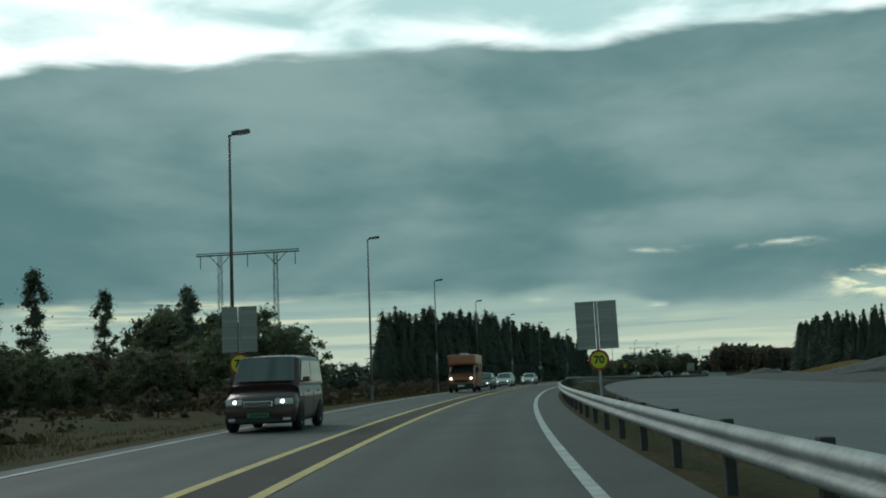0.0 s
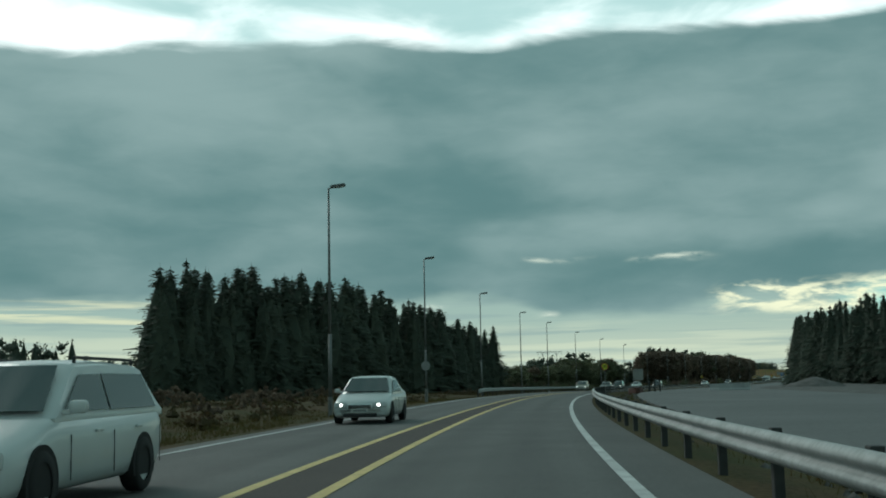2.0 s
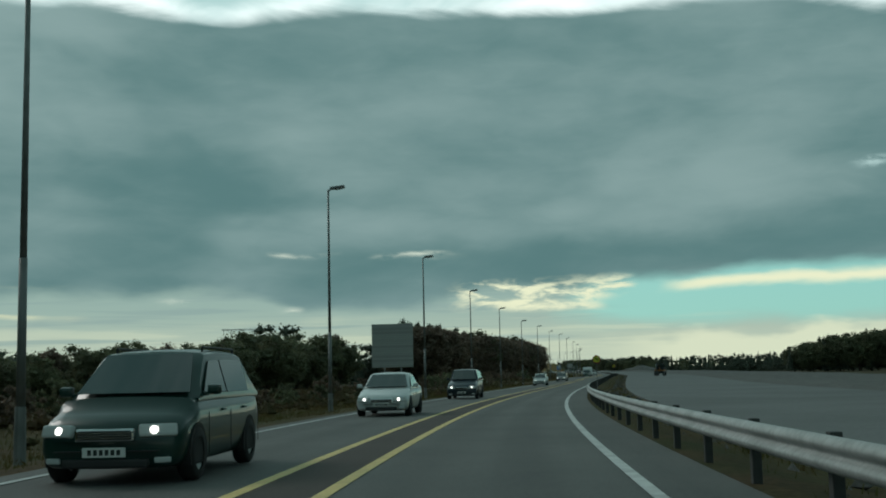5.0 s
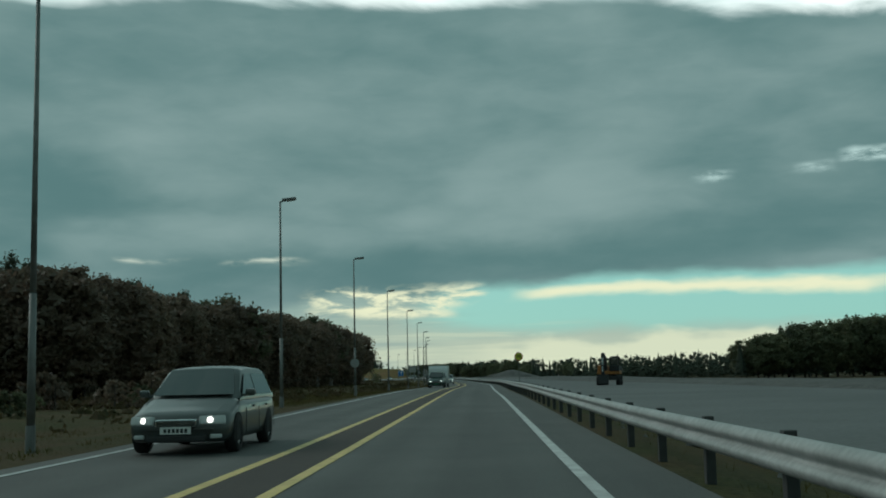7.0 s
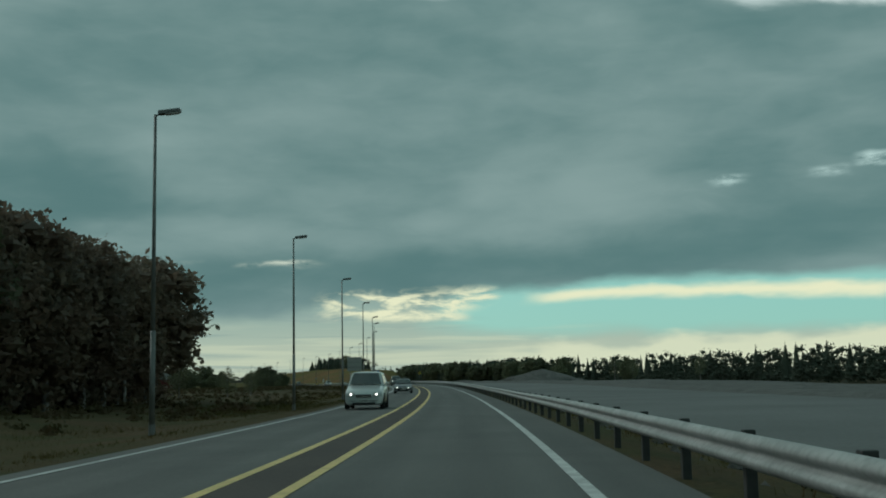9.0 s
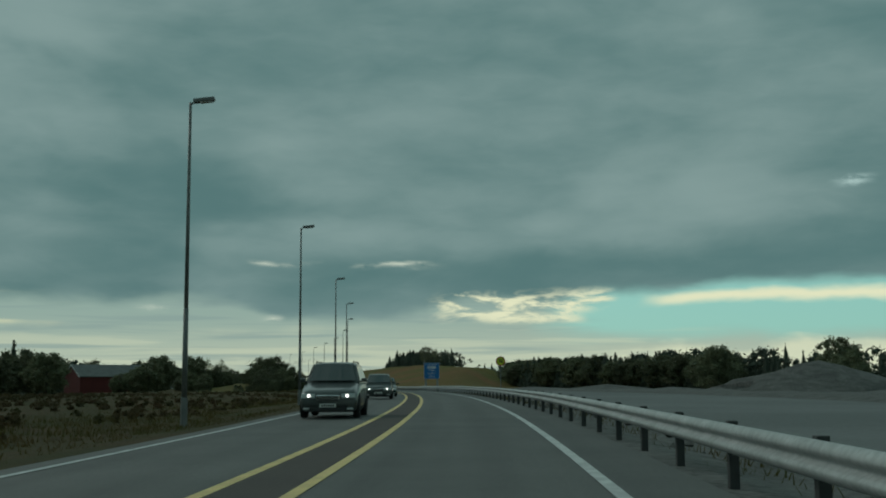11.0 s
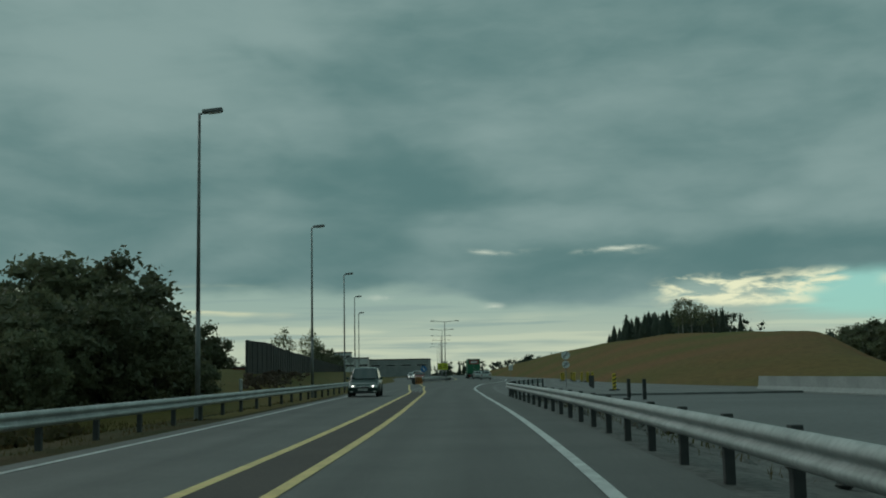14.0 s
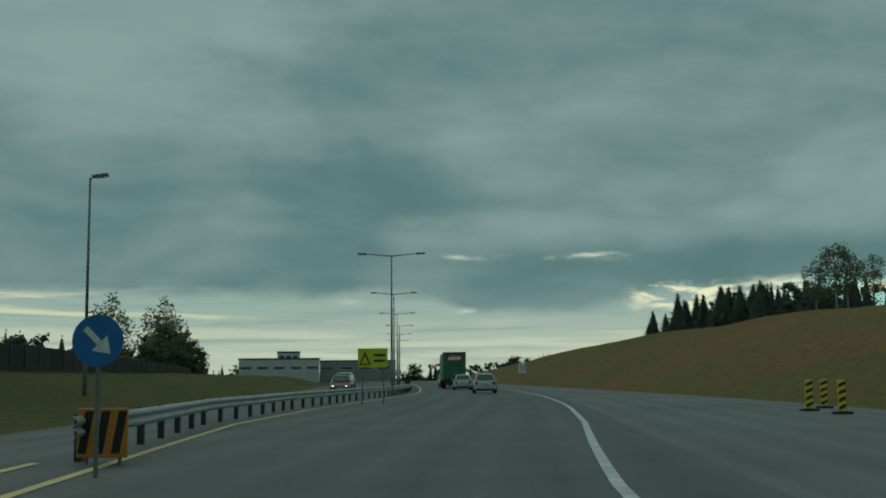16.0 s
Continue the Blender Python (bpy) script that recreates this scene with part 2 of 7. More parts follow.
PAINT_W = material("white road paint", (0.66, 0.68, 0.66), 0.6, other=(0.45, 0.46, 0.45), scale=2.5, speck=0.85, speck_scale=30.0)
PAINT_Y = material("yellow road paint", (0.82, 0.60, 0.21), 0.6, other=(0.66, 0.48, 0.17), scale=2.0, speck=0.85, speck_scale=30.0)
EARTH = material("heath ground", (0.100, 0.070, 0.038), 0.95, other=(0.068, 0.063, 0.026), scale=0.22, speck=0.6, speck_scale=5.0, bump=0.6, wide=0.7, spec=0.12)
GRASS_G = material("dry roadside grass", (0.108, 0.072, 0.034), 0.95, other=(0.070, 0.070, 0.024), scale=0.30, speck=0.55, speck_scale=9.0, bump=0.6, wide=0.75, spec=0.12)
BANK_G = material("yellow-green grass bank", (0.150, 0.108, 0.032), 0.95, other=(0.096, 0.100, 0.024), scale=0.08, speck=0.75, speck_scale=2.6, bump=0.5, wide=0.8, spec=0.12)
HILL = material("grassed earth slope", (0.240, 0.126, 0.050), 0.95, other=(0.138, 0.132, 0.032), scale=0.035, speck=0.70, speck_scale=1.6, bump=0.5, wide=0.8, spec=0.12)
GRAVEL = material("crushed stone", (0.16, 0.155, 0.145), 0.9, other=(0.09, 0.088, 0.08), scale=0.8, speck=0.5, speck_scale=7.0, bump=0.8)
ZINC = material("galvanised steel", (0.47, 0.49, 0.48), 0.58, 0.25, other=(0.34, 0.36, 0.35), scale=1.3, speck=0.80, speck_scale=12.0)
POLE = material("weathered zinc pole", (0.22, 0.23, 0.225), 0.6, 0.4, other=(0.15, 0.16, 0.155), scale=2.0)
POST = material("dark rail post", (0.030, 0.032, 0.031), 0.7, other=(0.045, 0.047, 0.045), scale=6.0)

# ---- the road's line: curvature and height by distance along our lane ----
KNOTS = np.r_[np.arange(-60.0, 1021.0, 40.0), np.arange(1040.0, 1301.0, 18.0), 1400.0, 1500.0, 1700.0]
CURVE = [-1.6928, -1.5172, -1.1399, -0.9282, -1.2461, -0.9483, -1.1521, -0.9705, -0.9189, -1.1143, -1.2288, -0.8195, -0.3143, -0.1623, -0.0514, 0.1148, -0.3384, 0.3310, 0.6052, 0.4189, 0.3078, 0.6009, 0.9261, 0.9861, 0.7781, 0.9404, 1.0078, 1.1305, 1.1598, 0.7541, 0.1323, -0.9696, -1.3575, -1.5514, -1.3575, -0.1131, 1.1797, 1.7130, 1.4383, 0.8727, 0.3491, 0.2443, 0.2308, 0.0000, 0.0000, 0.0000]
RISE = [-0.047, -0.033, 0.087, 0.155, 0.182, 0.173, 0.180, 0.057, -0.176, -0.408, -0.619, -0.833, -0.975, -1.036, -0.995, -0.852, -0.816, -0.867, -0.926, -0.933, -0.852, -0.686, -0.429, -0.228, -0.122, -0.107, -0.161, -0.238, -0.232, -0.240, -0.250, -0.266, -0.252, -0.244, -0.242, -0.242, -0.242, -0.242, -0.242, -0.242, -0.242, -0.242, -0.242, -0.242, -0.242, -0.242]
BANK = 7.04
LAMP_H = 9.52
LAMP_S = [26.8, 57.3, 87.5, 117.7, 147.5, 178.1, 208.6, 239.2, 268.3, 299.0, 328.0, 357.6, 386.9, 416.2, 445.6, 474.9, 504.2, 533.5, 562.8, 592.6, 621.8, 651.4, 680.8, 710.1, 739.4, 768.7, 798.0, 827.2, 856.5, 885.9, 915.7, 945.0, 974.3, 1004.1, 1033.8, 1063.5, 1093.1, 1121.9, 1150.4, 1179.1]
LAMP_O = [-9.19, -9.09, -8.84, -9.01, -8.95, -9.12, -9.04, -8.92, -9.33, -9.17, -9.05, -9.06, -8.83, -8.94, -9.14, -9.09, -9.06, -9.06, -8.81, -8.88, -8.96, -9.22, -9.17, -9.19, -9.06, -9.06, -9.06, -9.15, -8.86, -8.96, -8.92, -8.95, -8.90, -8.85, -8.82, -8.57, -8.50, -9.93, -13.26, -17.70]
LAMP_Z = [0.56, 0.45, 0.26, 0.34, 0.27, 0.39, 0.29, 0.33, 0.68, 0.55, 0.42, 0.26, 0.25, 0.03, -0.02, -0.28, 0.00, 0.00, 0.24, 0.16, -0.03, -0.06, -0.22, -0.25, 0.00, 0.00, 0.00, 0.53, 0.33, 0.34, 0.10, 0.14, 0.17, 0.15, 0.12, 0.21, 0.31, 0.07, 0.14, -0.07]

# ---- plan of the road: offset to the right of our lane's middle, by distance ----
E_LINE = [(-60, -6.43), (1090, -6.43), (1110, -7.2), (1128, -8.3), (1146, -10.1), (1180, -13.4), (1230, -17.5), (1300, -21.0), (1600, -24.0)]
L_LINE = [(-60, -3.18), (1096, -3.2), (1105, -3.4), (1122, -4.6), (1132, -5.4), (1150, -7.3), (1172, -9.5), (1200, -10.5), (1600, -11.0)]
R_LINE = [(-60, -2.20), (1094, -2.2), (1104, -2.4), (1122, -3.4), (1131, -3.95), (1149, -6.0), (1157, -7.0), (1165, -8.0), (1180, -8.6), (1196, -8.4), (1212, -7.4), (1230, -7.0), (1600, -7.0)]
W_LINE = [(-60, 1.29), (1095, 1.20), (1105, 1.06), (1113, 0.95), (1122, 0.90), (1138, 0.90), (1143, 0.74), (1147, 0.74), (1154, 0.97), (1165, 1.38), (1180, 1.58), (1220, 1.45), (1600, 1.5)]
RAIL_R = [(-60, 2.56), (1060, 2.54), (1087, 2.46), (1095, 3.2), (1099, 3.86), (1105, 4.85), (1112, 6.2), (1116, 7.4)]
RAIL_M = [(1132, -6.0), (1150, -6.7), (1156, -7.45), (1165, -8.8), (1180, -9.5), (1196, -9.3), (1212, -8.4), (1230, -8.0), (1600, -8.0)]
FOOT = [(1088, 21.5), (1115, 17.0), (1150, 12.8), (1172, 11.6), (1192, 10.6), (1225, 9.0), (1260, 8.0), (1600, 7.5)]
MEDIAN_LAMPS = [(1211.2, -8.3), (1247.0, -9.6), (1282.5, -9.8), (1317.0, -9.6), (1352.0, -9.6), (1390.0, -9.6)]
L_END, R_END = 1156.0, 1420.0


# ---- building helpers ----
def bank_at(s):
    return BANK * np.interp(s, KNOTS, CURVE) * 1e-3 * np.clip((1080.0 - s) / 60.0, 0.0, 1.0)


GRID_S = np.arange(-60.0, 1690.0, 2.0)
bend = np.interp(GRID_S, KNOTS, CURVE) * 1e-3
turn = np.r_[0.0, np.cumsum(bend[1:] + bend[:-1])]
turn -= turn[30]
line_x = np.r_[0.0, np.cumsum(-np.sin(turn[1:]) - np.sin(turn[:-1]))]
line_y = np.r_[0.0, np.cumsum(np.cos(turn[1:]) + np.cos(turn[:-1]))]
line_x, line_y = line_x - line_x[30], line_y - line_y[30]


def heading(s):
    return float(np.interp(s, GRID_S, turn))


def place(s, o=0.0, up=0.0, banked=True):
    """A point by distance along our lane, offset to its right, and height over the road."""
    x, y, th = np.interp(s, GRID_S, line_x), np.interp(s, GRID_S, line_y), np.interp(s, GRID_S, turn)
    z = np.interp(s, KNOTS, RISE) + (bank_at(s) * min(max(o, -8.0), 4.0) if banked else 0.0)
    return Vector((float(x + o * math.cos(th)), float(y + o * math.sin(th)), float(z + up)))


def stand(s, o=0.0, up=0.0, yaw=0.0, size=1.0):
    """The pose of a thing that stands at that point, its +y along the road."""
    return Matrix.Translation(place(s, o, up)) @ Matrix.Rotation(heading(s) + radians(yaw), 4, "Z") @ Matrix.Scale(size, 4)


def meshed(name, bm, mat, smooth=False):
    me = bpy.data.meshes.new(name)
    bm.normal_update()
    bm.to_mesh(me)
    bm.free()
    for m in mat if isinstance(mat, (list, tuple)) else [mat]:
        me.materials.append(m)
    if smooth:
        me.polygons.foreach_set("use_smooth", [True] * len(me.polygons))
    return me


def part(name, bm, mat, parent, label="", smooth=False):
    ob = new(name, meshed(name, bm, mat, smooth))
    ob.parent = parent
    return tagged(ob, label)


def thing(name, label, category, m=None, group="", kind=""):
    ob = new(name)
    ob.empty_display_size = 0.2
    if m is not None:
        ob.matrix_basis = m
    return tagged(ob, label, category, group, kind)


def single(name, bm, mat, label="", category="", m=None, group="", kind="", smooth=False):
    ob = new(name, meshed(name, bm, mat, smooth))
    if m is not None:
        ob.matrix_basis = m
    return tagged(ob, label, category, group, kind)


def box(bm, lo, hi, bevel=0.0, m=None, mat=0):
    out = bmesh.ops.create_cube(bm, size=1.0)
    c = [(a + b) / 2 for a, b in zip(lo, hi)]
    d = [b - a for a, b in zip(lo, hi)]
    mm = Matrix.Translation(c) @ Matrix.Diagonal((*d, 1.0))
    bmesh.ops.transform(bm, matrix=(m @ mm) if m is not None else mm, verts=out["verts"])
    faces = {f for v in out["verts"] for f in v.link_faces}
    for f in faces:
        f.material_index = mat
    if bevel:
        edges = {e for v in out["verts"] for e in v.link_edges}
        bmesh.ops.bevel(bm, geom=list(edges), offset=bevel, segments=2, affect="EDGES", profile=0.6)
    return bm


def tube(bm, a, b, ra, rb=None, n=8, caps=True):
    a, b = Vector(a), Vector(b)
    out = bmesh.ops.create_cone(bm, cap_ends=caps, segments=n, radius1=ra, radius2=ra if rb is None else rb, depth=(b - a).length)
    turn_to = (b - a).to_track_quat("Z", "Y").to_matrix().to_4x4()
    bmesh.ops.transform(bm, matrix=Matrix.Translation((a + b) / 2) @ turn_to, verts=out["verts"])
    return bm


def sweep(bm, profile, s0, s1, step=4.0, shift=None, closed=False):
    """A profile of (offset, height) pairs drawn along the road. shift(s) moves it: (offset, height)."""
    n = max(2, int(round((s1 - s0) / step)) + 1)
    rows = []
    for s in np.linspace(s0, s1, n):
        do, du = shift(s) if shift else (0.0, 0.0)
        rows.append([bm.verts.new(place(s, o + do, u + du)) for o, u in profile])
    k = len(profile)
    for a, b in zip(rows, rows[1:]):
        for i in range(k if closed else k - 1):
            j = (i + 1) % k
            bm.faces.new((a[i], a[j], b[j], b[i]))
    if closed:
        bm.faces.new(rows[0][::-1])
        bm.faces.new(rows[-1])
    return bm


def strip(name, mat, o0, o1, s0, s1, up, step=4.0, o_fun=None, thick=0.0, kind="structure", label="", category=""):
    bm = bmesh.new()
    across, far = bm.verts.layers.float.new("across"), bm.verts.layers.float.new("far")
    n = max(2, int(round((s1 - s0) / step)) + 1)
    rows = []
    for s in np.linspace(s0, s1, n):
        a, b = o_fun(s) if o_fun else (o0, o1)
        cols = np.linspace(a, b, max(2, int((b - a) / 2.5) + 1)) if b - a > 5 else (a, b)
        if rows and len(rows[0]) != len(cols):
            cols = np.linspace(a, b, len(rows[0]))
        rows.append([bm.verts.new(place(s, o, up)) for o in cols])
        for v, o in zip(rows[-1], cols):
            v[across], v[far] = float(o), float(s)
    for r, q in zip(rows, rows[1:]):
        for i in range(len(r) - 1):
            bm.faces.new((r[i], r[i + 1], q[i + 1], q[i]))
    if thick:
        ret = bmesh.ops.extrude_face_region(bm, geom=bm.faces[:])
        bmesh.ops.translate(bm, verts=[v for v in ret["geom"] if isinstance(v, bmesh.types.BMVert)], vec=(0, 0, -thick))
        bmesh.ops.recalc_face_normals(bm, faces=bm.faces[:])
    return single(name, bm, mat, label, category, kind=kind)


# ---- ground, road and verges ----
def rough_z(x, y, amp, size):
    return amp * noise.noise(Vector((x / size, y / size, 0.3)))


bm = bmesh.new()
xs = np.r_[-6000.0, -2500.0, np.linspace(-900.0, 1500.0, 49), 3000.0, 7000.0]
ys = np.r_[-5000.0, -1200.0, np.linspace(-300.0, 2100.0, 49), 3500.0, 7000.0]
grid = [[bm.verts.new((x, y, -2.0 + rough_z(x, y, 0.5, 90.0))) for x in xs] for y in ys]
for r, q in zip(grid, grid[1:]):
    for i in range(len(xs) - 1):
        bm.faces.new((r[i], r[i + 1], q[i + 1], q[i]))
single("ground", bm, EARTH, "brown heath and field ground with dry grass", "ground", kind="structure", smooth=True)


def verge(name, profile, mat, s0, s1, label, wobble=0.25, step=5.0):
    bm = bmesh.new()
    rows = []
    for s in np.arange(s0, s1 + 1, step):
        row = []
        for o, u in profile:
            w = 0.0 if abs(o) < 7.4 or 0 < o < 25 else wobble * min(1.0, (abs(o) - 7.4) / 5.0)
            p = place(s, o, u)
            row.append(bm.verts.new(p + Vector((0, 0, rough_z(p.x, p.y, w, 7.0) + rough_z(p.x, p.y, 1.6 * w, 31.0)))))
        rows.append(row)
    for a, b in zip(rows, rows[1:]):
        for i in range(len(profile) - 1):
            bm.faces.new((a[i], a[i + 1], b[i + 1], b[i]))
    return single(name, bm, mat, label, "verge", kind="structure", smooth=True)


LEFT_PROFILE = [(-110, -2.6), (-80, -1.5), (-60, -0.9), (-45, -0.5), (-35, -0.3), (-27, -0.15), (-21, -0.1), (-17, -0.25), (-14, -0.45), (-12, -0.45),
                (-10.5, -0.3), (-9.2, -0.18), (-8.2, -0.08), (-7.4, -0.03), (-6.6, -0.03)]
verge("verge_left", LEFT_PROFILE, GRASS_G, -60, 1640, "dry brown and green grass verge beside the road")
verge("verge_right", [(2.2, -0.03), (2.9, -0.05), (3.6, -0.16), (4.4, -0.32), (5.2, -0.30), (6.0, -0.16)], GRASS_G, -60, 780, "thin grass and stones behind the guardrail", 0.1)
verge("verge_gravel", [(2.2, -0.03), (2.9, -0.05), (3.6, -0.16), (4.4, -0.32), (5.2, -0.30), (6.0, -0.16)], GRAVEL, 780, 1092, "grey crushed stone behind the guardrail", 0.1)
verge("gravel_field", [(20.5, -0.2), (21.8, -0.1), (22.6, 0.06), (24.5, 0.15), (28, 0.1), (34, -0.1), (45, -0.3), (60, -0.7), (90, -1.6), (130, -2.6)], GRAVEL, -60, 1100, "crushed stone and bare earth beside the unfinished road", 0.35)


def blend_to(s, table):
    return float(np.interp(s, [a for a, _ in table], [b for _, b in table]))


ROAD_END = 1600.0
strip("road", ASPHALT, 0, 0, -60, 1600, 0.0, 4.0, lambda s: (blend_to(s, E_LINE) - 0.55, 2.35), thick=0.25,
      label="worn grey asphalt road with painted lines", category="road")
strip("unfinished_road", NEW_ROAD, 5.7, 22.0, -60, 1092, -0.12, 6.0, thick=0.3, label="bare grey unfinished carriageway without markings", category="road")
strip("carriageway", DUSTY, 0, 0, 1088, 1600, -0.012, 4.0, lambda s: (2.3, blend_to(s, FOOT) + 1.0), thick=0.25,
      label="wide dark asphalt carriageway beyond the detour", category="road")
strip("median_strip", PATCH, 0, 0, -60, 1105, 0.004, 4.0, lambda s: (blend_to(s, L_LINE) + 0.05, blend_to(s, R_LINE) - 0.05), label="brown resurfaced strip between yellow lines", category="road")


def marking(name, mat, table, width, s0, s1, label, up=0.009):
    return strip(name, mat, 0, 0, s0, s1, up, 2.5, lambda s: (blend_to(s, table) - width / 2, blend_to(s, table) + width / 2), label=label, category="road marking")


marking("line_yellow_far", PAINT_Y, L_LINE, 0.17, -60, L_END - 5.0, "solid yellow centre line", 0.009)
marking("line_yellow_near", PAINT_Y, R_LINE, 0.17, -60, R_END, "solid yellow centre line", 0.009)
marking("line_white_near", PAINT_W, W_LINE, 0.16, -60, 1420, "solid white edge line", 0.009)
marking("line_white_far", PAINT_W, E_LINE, 0.13, -60, 1142, "solid white edge line", 0.009)
# white bars on the nose where the two directions part
bm = bmesh.new()
for i in range(14):
    s = 1100.5 + i * 1.75
    a, b = blend_to(s, L_LINE) + 0.2, blend_to(s, R_LINE) - 0.2
    if b - a > 0.3:
        cor = [place(s, a, 0.010), place(s, b, 0.010), place(s + 0.2, b, 0.010), place(s + 0.2, a, 0.010)]
        bm.faces.new([bm.verts.new(p) for p in cor])
single("line_nose_bars", bm, PAINT_W, "white cross bars between two yellow lines", "road marking", kind="structure")


# ---- guardrails ----
BEAM = [(0.0, 0.31), (-0.030, 0.305), (-0.060, 0.275), (-0.082, 0.245), (-0.078, 0.215), (-0.040, 0.185), (-0.008, 0.165), (-0.008, 0.145), (-0.040, 0.125),
        (-0.078, 0.095), (-0.082, 0.065), (-0.060, 0.035), (-0.030, 0.005), (0.0, 0.0)]


def post_mesh():
    bm = bmesh.new()
    box(bm, (-0.05, -0.07, -0.9), (0.06, 0.07, 0.0), 0.012)
    return meshed("post", bm, POST)


POST_ME = post_mesh()


def guardrail(label, side, table, s0, s1, top=0.69, gap=3.3, step=1.65, group="guardrails", dip=True):
    """A steel beam on posts; side +1 faces left, towards the road (-1 the other way). table: offset by distance."""
    rail = thing("guardrail", label, "guardrail", Matrix.Translation(place(s0, blend_to(s0, table))), group)
    back = rail.matrix_basis.inverted()
    drop = lambda s: -0.14 * max(0.0, 1 - (s - s0) / 5.0) ** 2 if dip and side < 0 else 0.0
    bm = bmesh.new()
    front = [(side * (o - 0.10), top - 0.31 + u) for o, u in BEAM]
    rear = [(side * (o - 0.094), top - 0.31 + u) for o, u in reversed(BEAM)]
    sweep(bm, front + rear, s0, s1, step, lambda s: (blend_to(s, table), drop(s)), closed=True)
    bmesh.ops.recalc_face_normals(bm, faces=bm.faces[:])
    bmesh.ops.transform(bm, matrix=back, verts=bm.verts[:])
    part("beam", bm, ZINC, rail, "ridged galvanised beam", smooth=True)
    s = s0 + 0.9
    while s < s1 - 0.3:
        ob = new("post", POST_ME)
        ob.parent = rail
        ob.matrix_basis = back @ stand(s, blend_to(s, table) + side * 0.03, top + 0.014 + drop(s))
        s += gap
    return rail


RAIL_LABEL = "ridged galvanised steel guardrail on dark posts beside the road"
for a, b in ((-58.0, 205.0), (205.0, 470.0), (470.0, 735.0), (735.0, 1000.0)):
    guardrail(RAIL_LABEL, 1, RAIL_R, a, b)
guardrail("galvanised guardrail that curves away from the road at its end", 1, RAIL_R, 1000.0, 1112.0, gap=2.6)
guardrail("galvanised guardrail on dark posts before the wood", -1, [(0, -8.1)], 198.0, 293.0)
guardrail("galvanised guardrail on dark posts below the grass bank", -1, [(0, -8.1), (1085, -8.1), (1118, -8.3)], 1041.0, 1116.0)
MED = guardrail("double galvanised guardrail on the median between the carriageways", -1, RAIL_M, 1150.5, 1400.0, gap=2.2, dip=False)


# ---- street lamps ----
STEEL_HEAD = material("grey lamp head", (0.16, 0.17, 0.17), 0.55, 0.2)
LENS = material("clear lamp lens", (0.55, 0.58, 0.57), 0.2)


def street_lamp(h):
    lamp = thing("street_lamp", "tall grey tapered street lamp with a flat head", "street lamp", group="street lamps along the road")
    bm = bmesh.new()
    tube(bm, (0, 0, 0.35), (0, 0, 3.1), 0.085, 0.075, 10)
    tube(bm, (0, 0, 3.1), (0, 0, h), 0.066, 0.042, 10)
    part("pole", bm, POLE, lamp, smooth=True)
    bm = bmesh.new()
    tube(bm, (0, 0, -1.2), (0, 0, 0.4), 0.12, 0.10, 10)
    part("base_sleeve", bm, POLE, lamp)
    bm = bmesh.new()
    tube(bm, (0, 0, h - 0.05), (0.14, 0, h + 0.02), 0.035, 0.03, 8)
    tip = Matrix.Translation((0.1, 0, h + 0.03)) @ Matrix.Rotation(radians(-6), 4, "Y")
    box(bm, (0.0, -0.12, -0.05), (0.66, 0.12, 0.08), 0.035, tip)
    part("lamp_head", bm, STEEL_HEAD, lamp, "flat grey lamp head", smooth=False)
    bm = bmesh.new()
    box(bm, (0.2, -0.09, -0.075), (0.6, 0.09, -0.04), 0.012, tip)
    part("lens", bm, LENS, lamp)
    return lamp


first_lamp = street_lamp(LAMP_H)
for i, (s, o, z) in enumerate(zip(LAMP_S, LAMP_O, LAMP_Z)):
    m = stand(s, o - 0.05, z)
    if i == 0:
        first_lamp.matrix_basis = m
    else:
        copy_thing(first_lamp, m)


def median_lamp(h):
    lamp = thing("median_lamp", "tall grey street lamp with two opposite arms", "street lamp", group="double-armed lamps on the median")
    bm = bmesh.new()
    tube(bm, (0, 0, -0.8), (0, 0, 3.0), 0.10, 0.085, 10)
    tube(bm, (0, 0, 3.0), (0, 0, h), 0.075, 0.045, 10)
    part("pole", bm, POLE, lamp, smooth=True)
    for side in (-1, 1):
        bm = bmesh.new()
        tube(bm, (0, 0, h - 0.05), (side * 1.75, 0, h + 0.12), 0.04, 0.03, 8)
        part("arm", bm, POLE, lamp)
        bm = bmesh.new()
        box(bm, (min(side * 1.7, side * 2.3), -0.12, h + 0.06), (max(side * 1.7, side * 2.3), 0.12, h + 0.18), 0.03)
        part("lamp_head", bm, STEEL_HEAD, lamp)
    return lamp


dl = median_lamp(LAMP_H)
for i, (s, o) in enumerate(MEDIAN_LAMPS):
    m = stand(s, o, 0.0)
    if i == 0:
        dl.matrix_basis = m
    else:
        copy_thing(dl, m)


